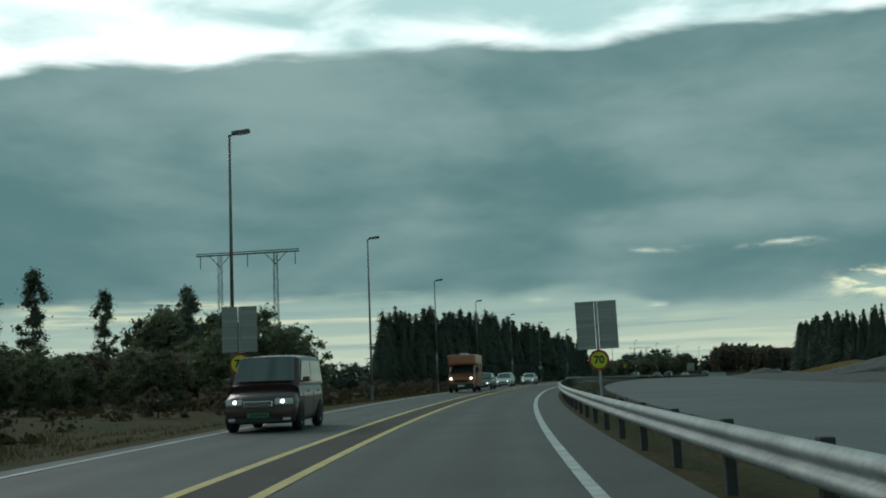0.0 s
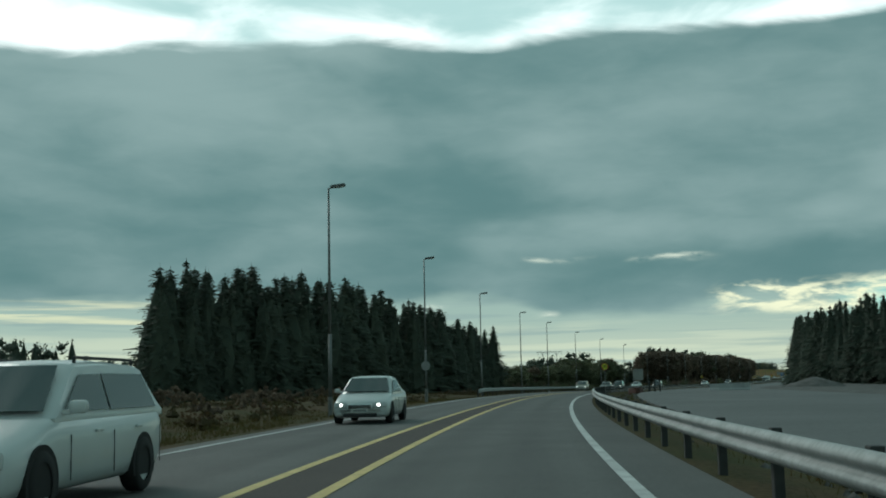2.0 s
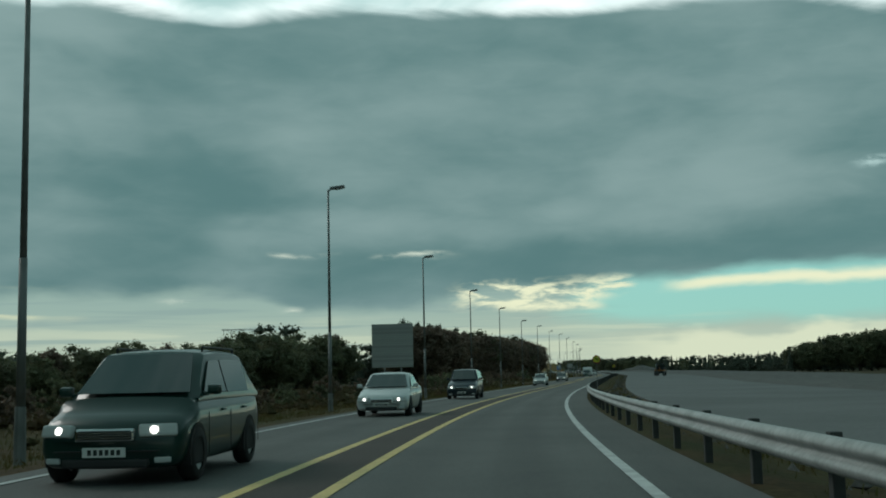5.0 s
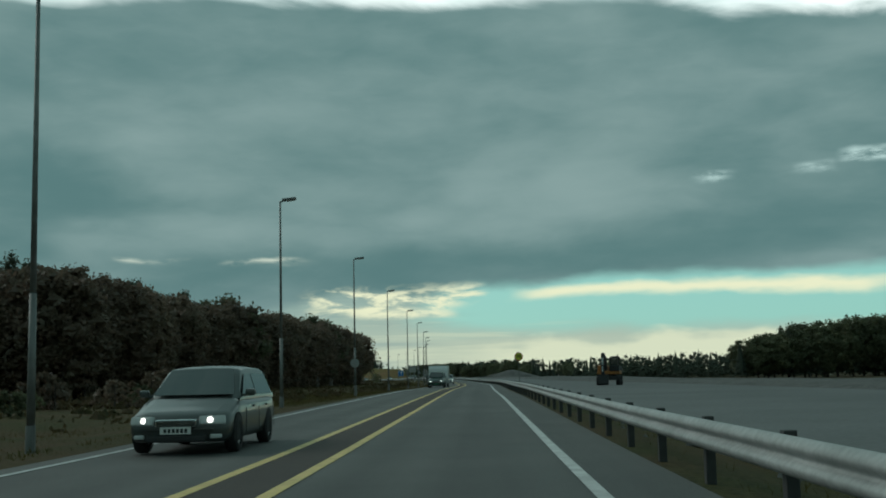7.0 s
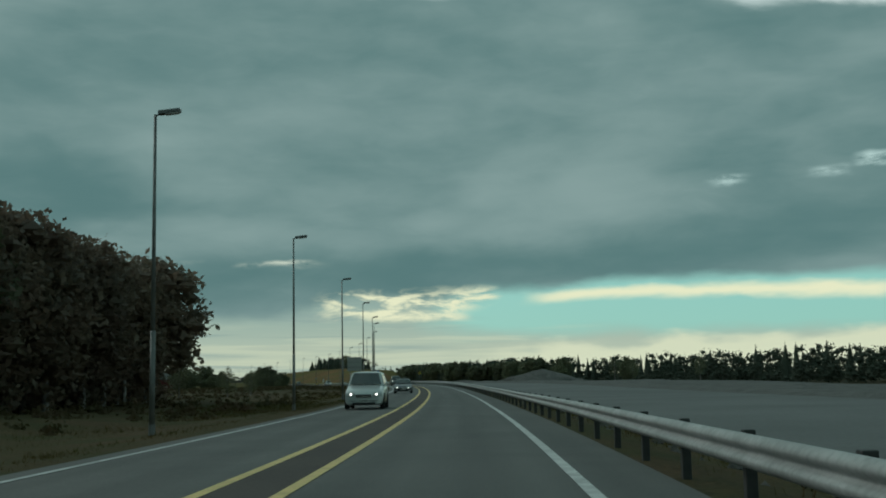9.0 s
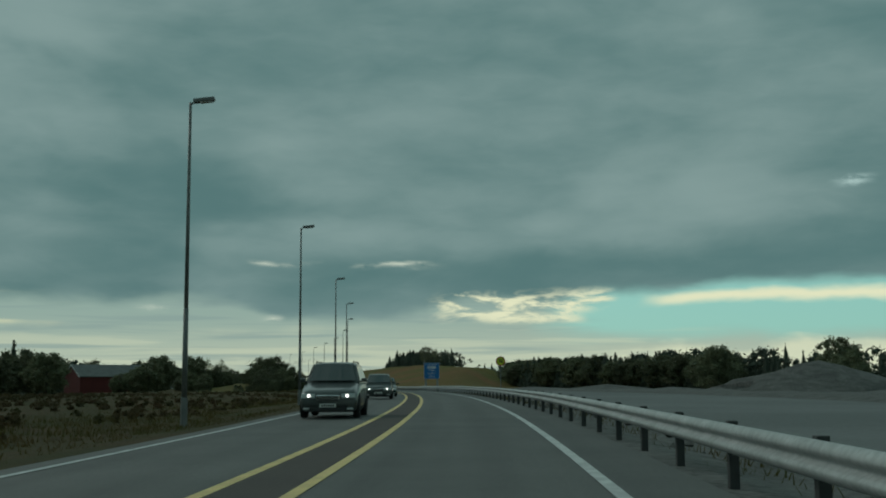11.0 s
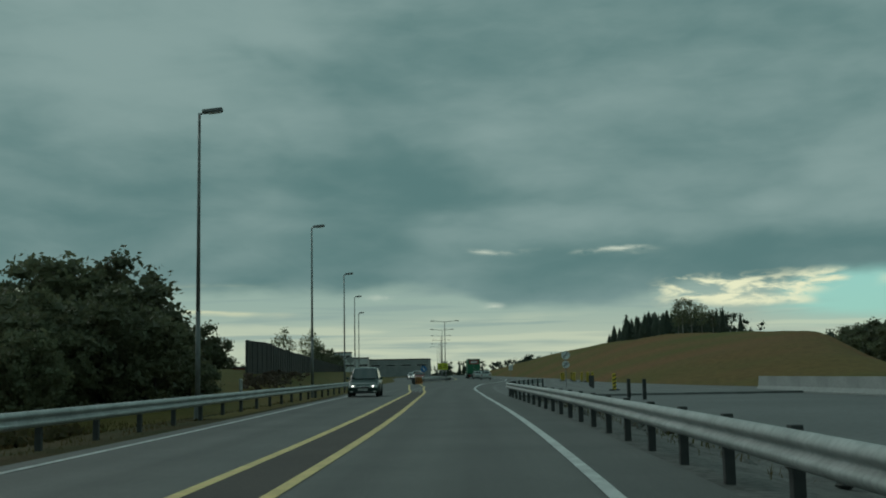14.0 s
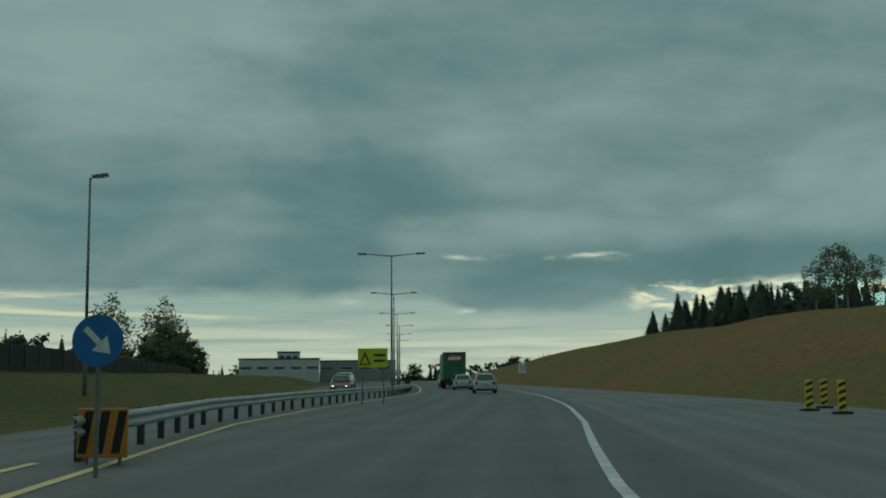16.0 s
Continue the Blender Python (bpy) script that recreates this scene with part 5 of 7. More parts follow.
# end-of-limit signs at the rail's end
t = thing("end_of_limit_signs", "two round white cancelled-limit signs on one post", "road sign", stand(1114.4, 7.9))
post(t, 0, 0.03, -0.5, 2.75)
for z, r, txt in ((2.42, 0.32, ""), (1.72, 0.28, "70")):
    bm = bmesh.new()
    disc(bm, r, -0.012, 0.004, z)
    plate = part("plate", bm, SIGN_W, t)
    if txt:
        letters(txt, r * 1.05, SIGN_BACK, plate, 0, -0.016, z, "numerals")
    for k in (-0.07, 0.0, 0.07):
        bm = bmesh.new()
        box(bm, (-r * 0.82, -0.017, k - 0.014), (r * 0.82, -0.0125, k + 0.014), 0, Matrix.Translation((0, 0, z)) @ Matrix.Rotation(radians(-45), 4, "Y"))
        part("stripe", bm, SIGN_K, plate)


def striped(bm, x0, x1, z0, z1, y, n, lean=0.12):
    for i in range(n):
        a = z0 + (z1 - z0) * i / n
        b = a + (z1 - z0) / n / 2
        bm.faces.new([bm.verts.new(p) for p in ((x0, y, a), (x1, y, a + lean), (x1, y, b + lean), (x0, y, b))])


# hazard plates and marker posts
t = thing("hazard_plate", "orange and black striped plate at the guardrail's end", "road sign", stand(1151.0, -6.4))
bm = bmesh.new()
box(bm, (-0.38, -0.03, 0.08), (0.38, 0.03, 0.80), 0.02)
plate = part("plate", bm, ORANGE, t)
for k in range(3):
    bm = bmesh.new()
    x = -0.36 + k * 0.25
    bm.faces.new([bm.verts.new(p) for p in ((x, -0.034, 0.14), (x + 0.13, -0.034, 0.14), (x + 0.24, -0.034, 0.76), (x + 0.11, -0.034, 0.76))])
    part("stripe", bm, SIGN_K, plate)
for x in (-0.25, 0.25):
    post(t, x, 0.05, -0.3, 0.8, 0.03)

t = thing("keep_right_sign", "round blue sign with a slanting white arrow on a post", "road sign", stand(1148.6, -5.6))
post(t, 0, 0.03, -0.4, 2.05)
bm = bmesh.new()
disc(bm, 0.33, -0.012, 0.004, 1.70)
plate = part("plate", bm, SIGN_B, t)
bm = bmesh.new()
arrow = Matrix.Translation((0, 0, 1.70)) @ Matrix.Rotation(radians(45), 4, "Y") @ Matrix.Scale(0.76, 4)
for q in (((-0.30, -0.05), (0.10, -0.05), (0.10, 0.05), (-0.30, 0.05)),):
    bm.faces.new([bm.verts.new(arrow @ Vector((a, -0.018, b))) for a, b in q])
bm.faces.new([bm.verts.new(arrow @ Vector((a, -0.018, b))) for a, b in ((0.31, 0.0), (0.05, 0.18), (0.05, 0.05), (0.05, -0.05), (0.05, -0.18))])
part("arrow", bm, SIGN_W, plate)

t = thing("warning_board", "yellow roadworks warning board with black symbol and lines", "road sign", stand(1187.6, -7.2, 0.35))
for x in (-0.5, 0.5):
    post(t, x, 0.05, -0.4, 2.25, 0.035)
bm = bmesh.new()
box(bm, (-0.70, -0.01, 1.35), (0.70, 0.03, 2.25), 0.02)
plate = part("plate", bm, SIGN_Y, t)
bm = bmesh.new()
bm.faces.new([bm.verts.new(p) for p in ((-0.64, -0.014, 1.48), (-0.08, -0.014, 1.48), (-0.36, -0.014, 2.10))])
part("triangle", bm, SIGN_K, plate)
bm = bmesh.new()
bm.faces.new([bm.verts.new(p) for p in ((-0.54, -0.017, 1.54), (-0.18, -0.017, 1.54), (-0.36, -0.017, 1.93))])
part("triangle_face", bm, SIGN_Y, plate)
for z in (1.62, 1.88):
    bm = bmesh.new()
    box(bm, (0.05, -0.016, z), (0.60, -0.012, z + 0.1))
    part("text_bar", bm, SIGN_K, plate)

t = thing("lane_sign", "small white lane sign with a black bent line", "road sign", stand(1262.0, 4.4, 0.0))
post(t, 0, 0.03, -0.4, 2.6)
bm = bmesh.new()
box(bm, (-0.4, -0.01, 1.6), (0.4, 0.01, 2.7), 0.01)
plate = part("plate", bm, SIGN_W, t)
for x, lean in ((-0.14, 0.0), (0.08, 0.16)):
    bm = bmesh.new()
    bm.faces.new([bm.verts.new(p) for p in ((x, -0.014, 1.75), (x + 0.09, -0.014, 1.75), (x + 0.09 + lean, -0.014, 2.5), (x + lean, -0.014, 2.5))])
    part("line", bm, SIGN_K, plate)


def marker(m=None):
    t = thing("marker_post", "yellow and black striped marker post on a low foot", "traffic marker", m, "striped marker posts")
    bm = bmesh.new()
    box(bm, (-0.3, -0.14, 0.0), (0.3, 0.14, 0.09), 0.03)
    part("foot", bm, SIGN_K, t, "black rubber foot")
    bm = bmesh.new()
    box(bm, (-0.12, -0.025, 0.09), (0.12, 0.025, 1.05), 0.02)
    panel = part("panel", bm, HAZARD_Y, t)
    for i in range(4):
        bm = bmesh.new()
        striped(bm, -0.118, 0.118, 0.12 + 0.23 * i, 0.34 + 0.23 * i, -0.029, 1, 0.10)
        part("stripe", bm, SIGN_K, panel)
    return t


first = marker(stand(1170.3, 9.5, -0.02, 10))
for s, o, a in ((1173.5, 9.3, 5), (1176.6, 10.6, -8), (1170.3, 9.5, 0), (1166.4, 10.7, 4), (1163.6, 10.7, -5), (1156.6, 11.4, 8), (1156.4, 12.1, 3), (1153.6, 12.0, 0), (1149.9, 11.8, 6), (1149.5, 12.3, -4), (1098, 9.5, 20)):
    copy_thing(first, stand(s, o, -0.02, a))

# ---- works at the unfinished road ----
CONCRETE = material("pale concrete", (0.42, 0.43, 0.42), 0.85, other=(0.33, 0.34, 0.33), scale=0.9, speck=0.85, speck_scale=12.0)
RUST = material("red-brown rusted steel", (0.125, 0.045, 0.030), 0.75, other=(0.075, 0.035, 0.028), scale=2.5, speck=0.7, speck_scale=20.0)
DARKWOOD = material("dark tarred timber", (0.040, 0.042, 0.040), 0.8, other=(0.028, 0.03, 0.03), scale=4.0)


def barrier_block(length, h=0.8):
    bm = bmesh.new()
    prof = [(-0.30, 0.0), (-0.30, 0.08), (-0.14, 0.30), (-0.09, h), (0.09, h), (0.14, 0.30), (0.30, 0.08), (0.30, 0.0)]
    a = [bm.verts.new((x, 0, z)) for x, z in prof]
    b = [bm.verts.new((x, length, z)) for x, z in prof]
    n = len(prof)
    for i in range(n):
        j = (i + 1) % n
        bm.faces.new((a[i], a[j], b[j], b[i]))
    bm.faces.new(a[::-1])
    bm.faces.new(b)
    bmesh.ops.recalc_face_normals(bm, faces=bm.faces[:])
    return bm


me = meshed("concrete_barrier", barrier_block(3.9, 0.85), CONCRETE)
for i in range(10):
    f = i / 10
    s, o = 1057 + 39 * f, 19.9 - 1.9 * f
    ob = tagged(new("concrete_barrier", me), "pale concrete barrier block on the unfinished road", "concrete barrier", "row of concrete barriers")
    ob.matrix_basis = stand(s, o, -0.12, 2.8)
for s, o, a in ((249.0, 18.8, 78), (250.5, 18.3, 40), (262.2, 17.4, 60)):
    ob = tagged(new("concrete_barrier", me), "pale concrete barrier block on the unfinished road", "concrete barrier", "loose concrete barriers")
    ob.matrix_basis = stand(s, o, -0.12, a)

# rusted beams and a timber rail frame by the works
for s, o, a, ln in ((226.0, 5.5, 20, 2.6), (233.5, 5.3, -8, 2.2), (237.0, 4.9, 12, 1.8)):
    bm = bmesh.new()
    box(bm, (-0.25, 0, -0.35), (0.25, ln, 0.45), 0.04)
    box(bm, (-0.38, 0.15, 0.42), (0.38, 0.4, 0.52), 0.02)
    single("steel_trough", bm, RUST, "rusted red-brown steel trough at the roadworks", "steel box", stand(s, o, -0.05, a), "rusted steel at the works")
for s, o, h in ((246.0, 7.0, 1.45), (247.5, 7.6, 1.45), (1079.3, 8.2, 0.8), (1082.5, 8.0, 0.8)):
    bm = bmesh.new()
    box(bm, (-0.08, -0.08, -0.4), (0.08, 0.08, h), 0.015)
    single("timber_post", bm, DARKWOOD, "dark upright timber post", "post", stand(s, o), "dark timber posts")
t = thing("timber_railing", "weathered timber railing frame beside the guardrail", "railing", stand(252.0, 6.1, -0.1))
for y in (-2.2, -2.0, 0.0, 2.1):
    bm = bmesh.new()
    box(bm, (-0.07, y - 0.07, -0.3), (0.07, y + 0.07, 1.28), 0.012)
    part("upright", bm, DARKWOOD, t)
for z in (0.72, 1.22):
    bm = bmesh.new()
    box(bm, (-0.10, -2.4, z), (-0.05, 2.5, z + 0.13), 0.01)
    part("board", bm, SIGN_BACK, t, "grey weathered board")
t = thing("culvert_railing", "grey steel pipe railing on the grass bank", "railing", stand(1083.0, -10.8, 0.1, 8))
for y in (-1.0, 0.0, 1.0):
    bm = bmesh.new()
    tube(bm, (0, y, -0.5), (0, y, 1.0), 0.04, 0.04, 8)
    part("upright", bm, ZINC, t)
for z in (0.55, 0.98):
    bm = bmesh.new()
    tube(bm, (0, -1.05, z), (0, 1.05, z), 0.035, 0.035, 8)
    part("rail", bm, ZINC, t)
# short dark posts past the rail's end
bm = bmesh.new()
box(bm, (-0.06, -0.06, -0.3), (0.06, 0.06, 0.85), 0.012)
me = meshed("edge_post", bm, POST)
for i in range(9):
    ob = tagged(new("edge_post", me), "short dark edge post on the asphalt", "post", "dark edge posts")
    ob.matrix_basis = stand(1108 + 3.4 * i, 9.3 + 0.25 * i)

# gravel heaps
def heap(name, label, s, o, r, h, mat, seed, up=-0.4):
    rng = np.random.default_rng(seed)
    bm = bmesh.new()
    rings = []
    for k, f in enumerate((1.0, 0.82, 0.62, 0.42, 0.22)):
        rings.append([bm.verts.new((r * f * (1 + 0.13 * rng.normal() * f) * math.cos(a) * 1.5, r * f * (1 + 0.13 * rng.normal() * f) * math.sin(a), h * (1 - f) ** 0.85 * rng.uniform(0.92, 1.08))) for a in np.linspace(0, 6.283, 28, endpoint=False)])
    top = bm.verts.new((0, 0, h))
    for a, b in zip(rings, rings[1:]):
        for i in range(28):
            j = (i + 1) % 28
            bm.faces.new((a[i], a[j], b[j], b[i]))
    for i in range(28):
        bm.faces.new((rings[-1][i], rings[-1][(i + 1) % 28], top))
    return single(name, bm, mat, label, "heap", stand(s, o, up, seed * 31), "heaps of gravel and earth", smooth=True)


heap("gravel_mound", "large heap of brown gravel beside the unfinished road", 940.0, 41.0, 10.0, 3.6, GRAVEL, 1)
heap("gravel_mound", "low heap of grey gravel by the works", 252.0, 27.0, 4.0, 1.5, GRAVEL, 2, -0.1)
heap("earth_mound", "bare grey-brown stony heap beside the unfinished road", 96.0, 36.0, 12.0, 3.0, GRAVEL, 3)
heap("earth_mound", "long heap of grey-brown earth and stones", 60.0, 42.0, 14.0, 3.6, GRAVEL, 4)
heap("earth_mound", "yellow-brown earth heap before the wood", 215.0, 44.0, 9.0, 2.4, HILL, 5)
heap("gravel_mound", "low heap of crushed stone", 1010.0, 36.0, 7.0, 1.3, GRAVEL, 6)

# ---- power pylons ----
def pylon(m):
    t = thing("power_pylon", "H-shaped lattice power pylon with a crossbeam", "pylon", m, "power pylons")
    for x in (-3.4, 3.4):
        bm = bmesh.new()
        for dx_, dy_ in ((-0.22, -0.22), (0.22, -0.22), (0.22, 0.22), (-0.22, 0.22)):
            tube(bm, (x + dx_ * 1.5, dy_ * 1.5, -1.5), (x + dx_ * 0.8, dy_ * 0.8, 16.9), 0.045, 0.035, 5)
        for i in range(22):
            z = -0.5 + i * 0.78
            k = 1 if i % 2 else -1
            for dy_ in (-0.26, 0.26):
                tube(bm, (x - 0.27 * k, dy_, z), (x + 0.27 * k, dy_, z + 0.78), 0.02, 0.02, 4)
        part("leg", bm, POLE, t)
        for side in (-1, 1):
            bm = bmesh.new()
            tube(bm, (x, 0, 15.6), (x + side * 1.3, 0, 16.9), 0.05, 0.05, 5)
            part("brace", bm, POLE, t)
    bm = bmesh.new()
    for dy_ in (-0.2, 0.2):
        tube(bm, (-6.3, dy_, 16.95), (6.3, dy_, 16.95), 0.06, 0.06, 6)
    tube(bm, (-6.3, 0, 17.2), (6.3, 0, 17.2), 0.06, 0.06, 6)
    part("crossbeam", bm, POLE, t)
    for x in (-5.8, 0.0, 5.8):
        bm = bmesh.new()
        tube(bm, (x, 0, 16.9), (x, 0, 15.4), 0.05, 0.05, 5)
        part("insulator", bm, SIGN_K, t)
    return t


pylon(stand(114.0, -35.3, -0.4))
pylon(stand(383.0, -72.0, -0.6, 10))
pylon(stand(640.0, -110.0, -0.6, 10))

# ---- barn, bridge and far buildings ----
BARN_R = material("dark red barn boards", (0.150, 0.026, 0.022), 0.85, other=(0.11, 0.022, 0.02), scale=0.8, speck=0.8, speck_scale=6.0, stretch=(6.0, 6.0, 0.3))
ROOF = material("grey-brown roof sheet", (0.060, 0.055, 0.050), 0.8, other=(0.045, 0.042, 0.040), scale=1.0)
BARN_ROOF = material("grey fibre-cement roof", (0.17, 0.175, 0.17), 0.8, other=(0.13, 0.135, 0.13), scale=0.8, speck=0.85, speck_scale=4.0)
WHITE_WALL = material("pale painted wall", (0.55, 0.57, 0.56), 0.8, other=(0.48, 0.50, 0.49), scale=0.4)
GREY_WALL = material("grey sheet cladding", (0.26, 0.28, 0.28), 0.7, other=(0.21, 0.23, 0.23), scale=0.4)
PANE = material("dark window pane", (0.02, 0.025, 0.028), 0.12)


def house(name, label, m, w, d, h, roof_h, wall_mat, windows=(), flat=False, group="", roof_mat=None, boards=None):
    t = thing(name, label, "building", m, group)
    bm = bmesh.new()
    box(bm, (-w / 2, -d / 2, -2.0), (w / 2, d / 2, h), 0.0)
    if not flat:
        a = [bm.verts.new(p) for p in ((-w / 2, -d / 2, h), (-w / 2, d / 2, h), (-w / 2, 0, h + roof_h))]
        b = [bm.verts.new(p) for p in ((w / 2, -d / 2, h), (w / 2, d / 2, h), (w / 2, 0, h + roof_h))]
        bm.faces.new(a)
        bm.faces.new(b[::-1])
    walls = part("wall", bm, wall_mat, t)
    bm = bmesh.new()
    if flat:
        box(bm, (-w / 2 - 0.2, -d / 2 - 0.2, h), (w / 2 + 0.2, d / 2 + 0.2, h + roof_h), 0.05)
    else:
        for side in (-1, 1):
            y0, y1 = side * (d / 2 + 0.5), 0.0
            z0, z1 = h - 0.25, h + roof_h + 0.02
            q = [(-w / 2 - 0.4, y0, z0), (w / 2 + 0.4, y0, z0), (w / 2 + 0.4, y1, z1), (-w / 2 - 0.4, y1, z1)]
            lo, hi = [bm.verts.new(p) for p in q], [bm.verts.new((x, y, z + 0.18)) for x, y, z in q]
            bm.faces.new(lo[::-1])
            bm.faces.new(hi)
            for i in range(4):
                bm.faces.new((lo[i], lo[(i + 1) % 4], hi[(i + 1) % 4], hi[i]))
        bmesh.ops.recalc_face_normals(bm, faces=bm.faces[:])
    part("roof", bm, roof_mat or ROOF, t)
    if boards:
        for end in (-1, 1):
            for side in (-1, 1):
                a, b = Vector((end * (w / 2 + 0.43), side * (d / 2 + 0.5), h - 0.22)), Vector((end * (w / 2 + 0.43), 0, h + roof_h + 0.06))
                bm = bmesh.new()
                box(bm, (-0.03, -0.11, 0.0), (0.03, 0.11, (b - a).length), 0.0, Matrix.Translation(a) @ (b - a).to_track_quat("Z", "X").to_matrix().to_4x4() @ Matrix.Rotation(math.pi / 2, 4, "Z"))
                part("bargeboard", bm, boards, t, "white bargeboard")
    for x, z, ww, hh in windows:
        bm = bmesh.new()
        box(bm, (x - ww / 2 - 0.1, -d / 2 - 0.05, z - 0.1), (x + ww / 2 + 0.1, -d / 2 + 0.05, z + hh + 0.1), 0.0)
        frame_ob = part("window", bm, SIGN_W, walls)
        bm = bmesh.new()
        box(bm, (x - ww / 2, -d / 2 - 0.07, z), (x + ww / 2, -d / 2 - 0.02, z + hh), 0.0)
        part("pane", bm, PANE, frame_ob)
    return t


house("barn", "long dark red wooden barn with a grey gable roof", stand(1138, -62, -0.6, 34), 19, 10, 4.3, 2.9, BARN_R, roof_mat=BARN_ROOF, boards=SIGN_W)
house("barn", "dark red wooden shed behind the barn", stand(1166, -70, -0.8, 60), 12, 8, 4.6, 2.4, BARN_R, roof_mat=BARN_ROOF, boards=SIGN_W)
house("warehouse", "wide pale flat-roofed warehouse in the distance", stand(1632, -59.5, -1.0, 4), 34, 24, 10.5, 0.6, WHITE_WALL, [(x, 6.4, 4.6, 1.1) for x in range(-14, 15, 7)], True)
house("warehouse", "taller pale block behind the warehouse", stand(1652, -57.5, -1.0, 4), 10, 10, 14.0, 0.6, WHITE_WALL, [(x, 11.5, 2.2, 1.2) for x in (-3, 0, 3)], True)
house("warehouse", "low dark flat-roofed hall in the distance", stand(1560, -100, -1.0, 4), 40, 20, 6.0, 0.5, BARN_R, (), True)
house("warehouse", "long low blue-grey industrial hall in the distance", stand(1636, -25.5, -1.0, -4), 31, 24, 9.6, 0.5, GREY_WALL, [(x, 6.2, 5.0, 0.9) for x in (-12, -4, 4, 12)], True)
house("cottage", "small pale house with a grey gable roof among low trees", stand(446, -80, -0.9, 25), 10, 7, 1.9, 1.5, WHITE_WALL, [(x, 0.7, 0.9, 0.8) for x in (-3, 0, 3)], roof_mat=BARN_ROOF)


# ---- vehicles ----
def paint(name, c, metal=0.35):
    out = material(name, c, 0.34, metal, other=tuple(v * 0.92 for v in c), scale=0.8, coat=0.4, spec=0.3)
    out.node_tree.nodes["Principled BSDF"].inputs["Coat IOR"].default_value = 1.55
    return out


SILVER = paint("silver car paint", (0.56, 0.60, 0.59), 0.25)
WHITE_P = paint("white car paint", (0.62, 0.65, 0.64), 0.0)
DARK_P = paint("black-green car paint", (0.008, 0.036, 0.029), 0.0)
BLUE_P = paint("dark blue car paint", (0.020, 0.032, 0.045), 0.2)
GREY_P = paint("dark grey car paint", (0.075, 0.085, 0.082), 0.4)
BEIGE_P = paint("champagne car paint", (0.40, 0.38, 0.32), 0.4)
RED_P = paint("dark red car paint", (0.20, 0.025, 0.022), 0.1)
MAROON_P = paint("plum-brown van paint", (0.075, 0.040, 0.042), 0.1)
COPPER_P = paint("copper orange van paint", (0.36, 0.125, 0.065), 0.3)
GLASS = material("tinted car glass", (0.022, 0.032, 0.030), 0.05, spec=0.6)
GLASS.node_tree.nodes["Principled BSDF"].inputs["IOR"].default_value = 1.9
RUBBER = material("tyre rubber", (0.018, 0.018, 0.018), 0.85)
ALLOY = material("alloy rim", (0.48, 0.50, 0.50), 0.4, 0.3)
TRIM = material("black plastic trim", (0.020, 0.021, 0.021), 0.6)
TAIL = material("red tail lamp", (0.30, 0.012, 0.015), 0.25)
HEAD = material("lit headlamp", (1.0, 0.97, 0.88), 0.2, glow=3.0)
LAMP_GLASS = material("clear headlamp glass", (0.50, 0.53, 0.52), 0.15)
PLATE = material("white number plate", (0.62, 0.63, 0.60), 0.5)
GREEN_PLATE = material("green number plate", (0.03, 0.20, 0.10), 0.5)
CHROME = material("chrome trim", (0.55, 0.57, 0.57), 0.15, 1.0)


def tyre_mesh(r, w):
    bm = bmesh.new()
    n = 20
    prof = [(-w / 2, r * 0.62), (-w / 2, r * 0.93), (-w * 0.36, r), (w * 0.36, r), (w / 2, r * 0.93), (w / 2, r * 0.62)]
    rings = [[bm.verts.new((x, q * math.cos(6.28319 * i / n), q * math.sin(6.28319 * i / n))) for i in range(n)] for x, q in prof]
    for a, b in zip(rings, rings[1:]):
        for i in range(n):
            bm.faces.new((a[i], a[(i + 1) % n], b[(i + 1) % n], b[i]))
    bmesh.ops.recalc_face_normals(bm, faces=bm.faces[:])
    return meshed("wheel", bm, RUBBER, True)


def rim_mesh(r, w):
    bm = bmesh.new()
    n = 20
    for x, q0, q1 in ((-w * 0.40, 0.0, r * 0.63), (w * 0.40, 0.0, r * 0.63)):
        ring = [bm.verts.new((x, q1 * math.cos(6.28319 * i / n), q1 * math.sin(6.28319 * i / n))) for i in range(n)]
        inner = [bm.verts.new((x * 0.75, q1 * (0.86 if i % 4 < 2 else 0.35) * math.cos(6.28319 * i / n), q1 * (0.86 if i % 4 < 2 else 0.35) * math.sin(6.28319 * i / n))) for i in range(n)]
        hub = bm.verts.new((x * 0.95, 0, 0))
        for i in range(n):
            j = (i + 1) % n
            bm.faces.new((ring[i], ring[j], inner[j], inner[i]))
            bm.faces.new((inner[i], inner[j], hub))
    bmesh.ops.recalc_face_normals(bm, faces=bm.faces[:])
    return meshed("rim", bm, ALLOY)


WHEELS = {}


def wheels(t, L, W, r, front, rear, w=0.21):
    key = (round(r, 3), round(w, 3))
    if key not in WHEELS:
        WHEELS[key] = tyre_mesh(r, w), rim_mesh(r, w)
    for y in (front, rear):
        for x in (-1, 1):
            ob = new("wheel", WHEELS[key][0])
            ob.parent = t
            ob.location = (x * (W / 2 - w / 2 + 0.005), y, r)
            rim = new("rim", WHEELS[key][1])
            rim.parent = ob


def loft(bm, stations, ring):
    rows = []
    for st in stations:
        pts = ring(*st)
        rows.append([bm.verts.new(p) for p in pts])
    n = len(rows[0])
    for a, b in zip(rows, rows[1:]):
        for i in range(n):
            j = (i + 1) % n
            bm.faces.new((a[i], a[j], b[j], b[i]))
    bm.faces.new(rows[0][::-1])
    bm.faces.new(rows[-1])
    bmesh.ops.recalc_face_normals(bm, faces=bm.faces[:])


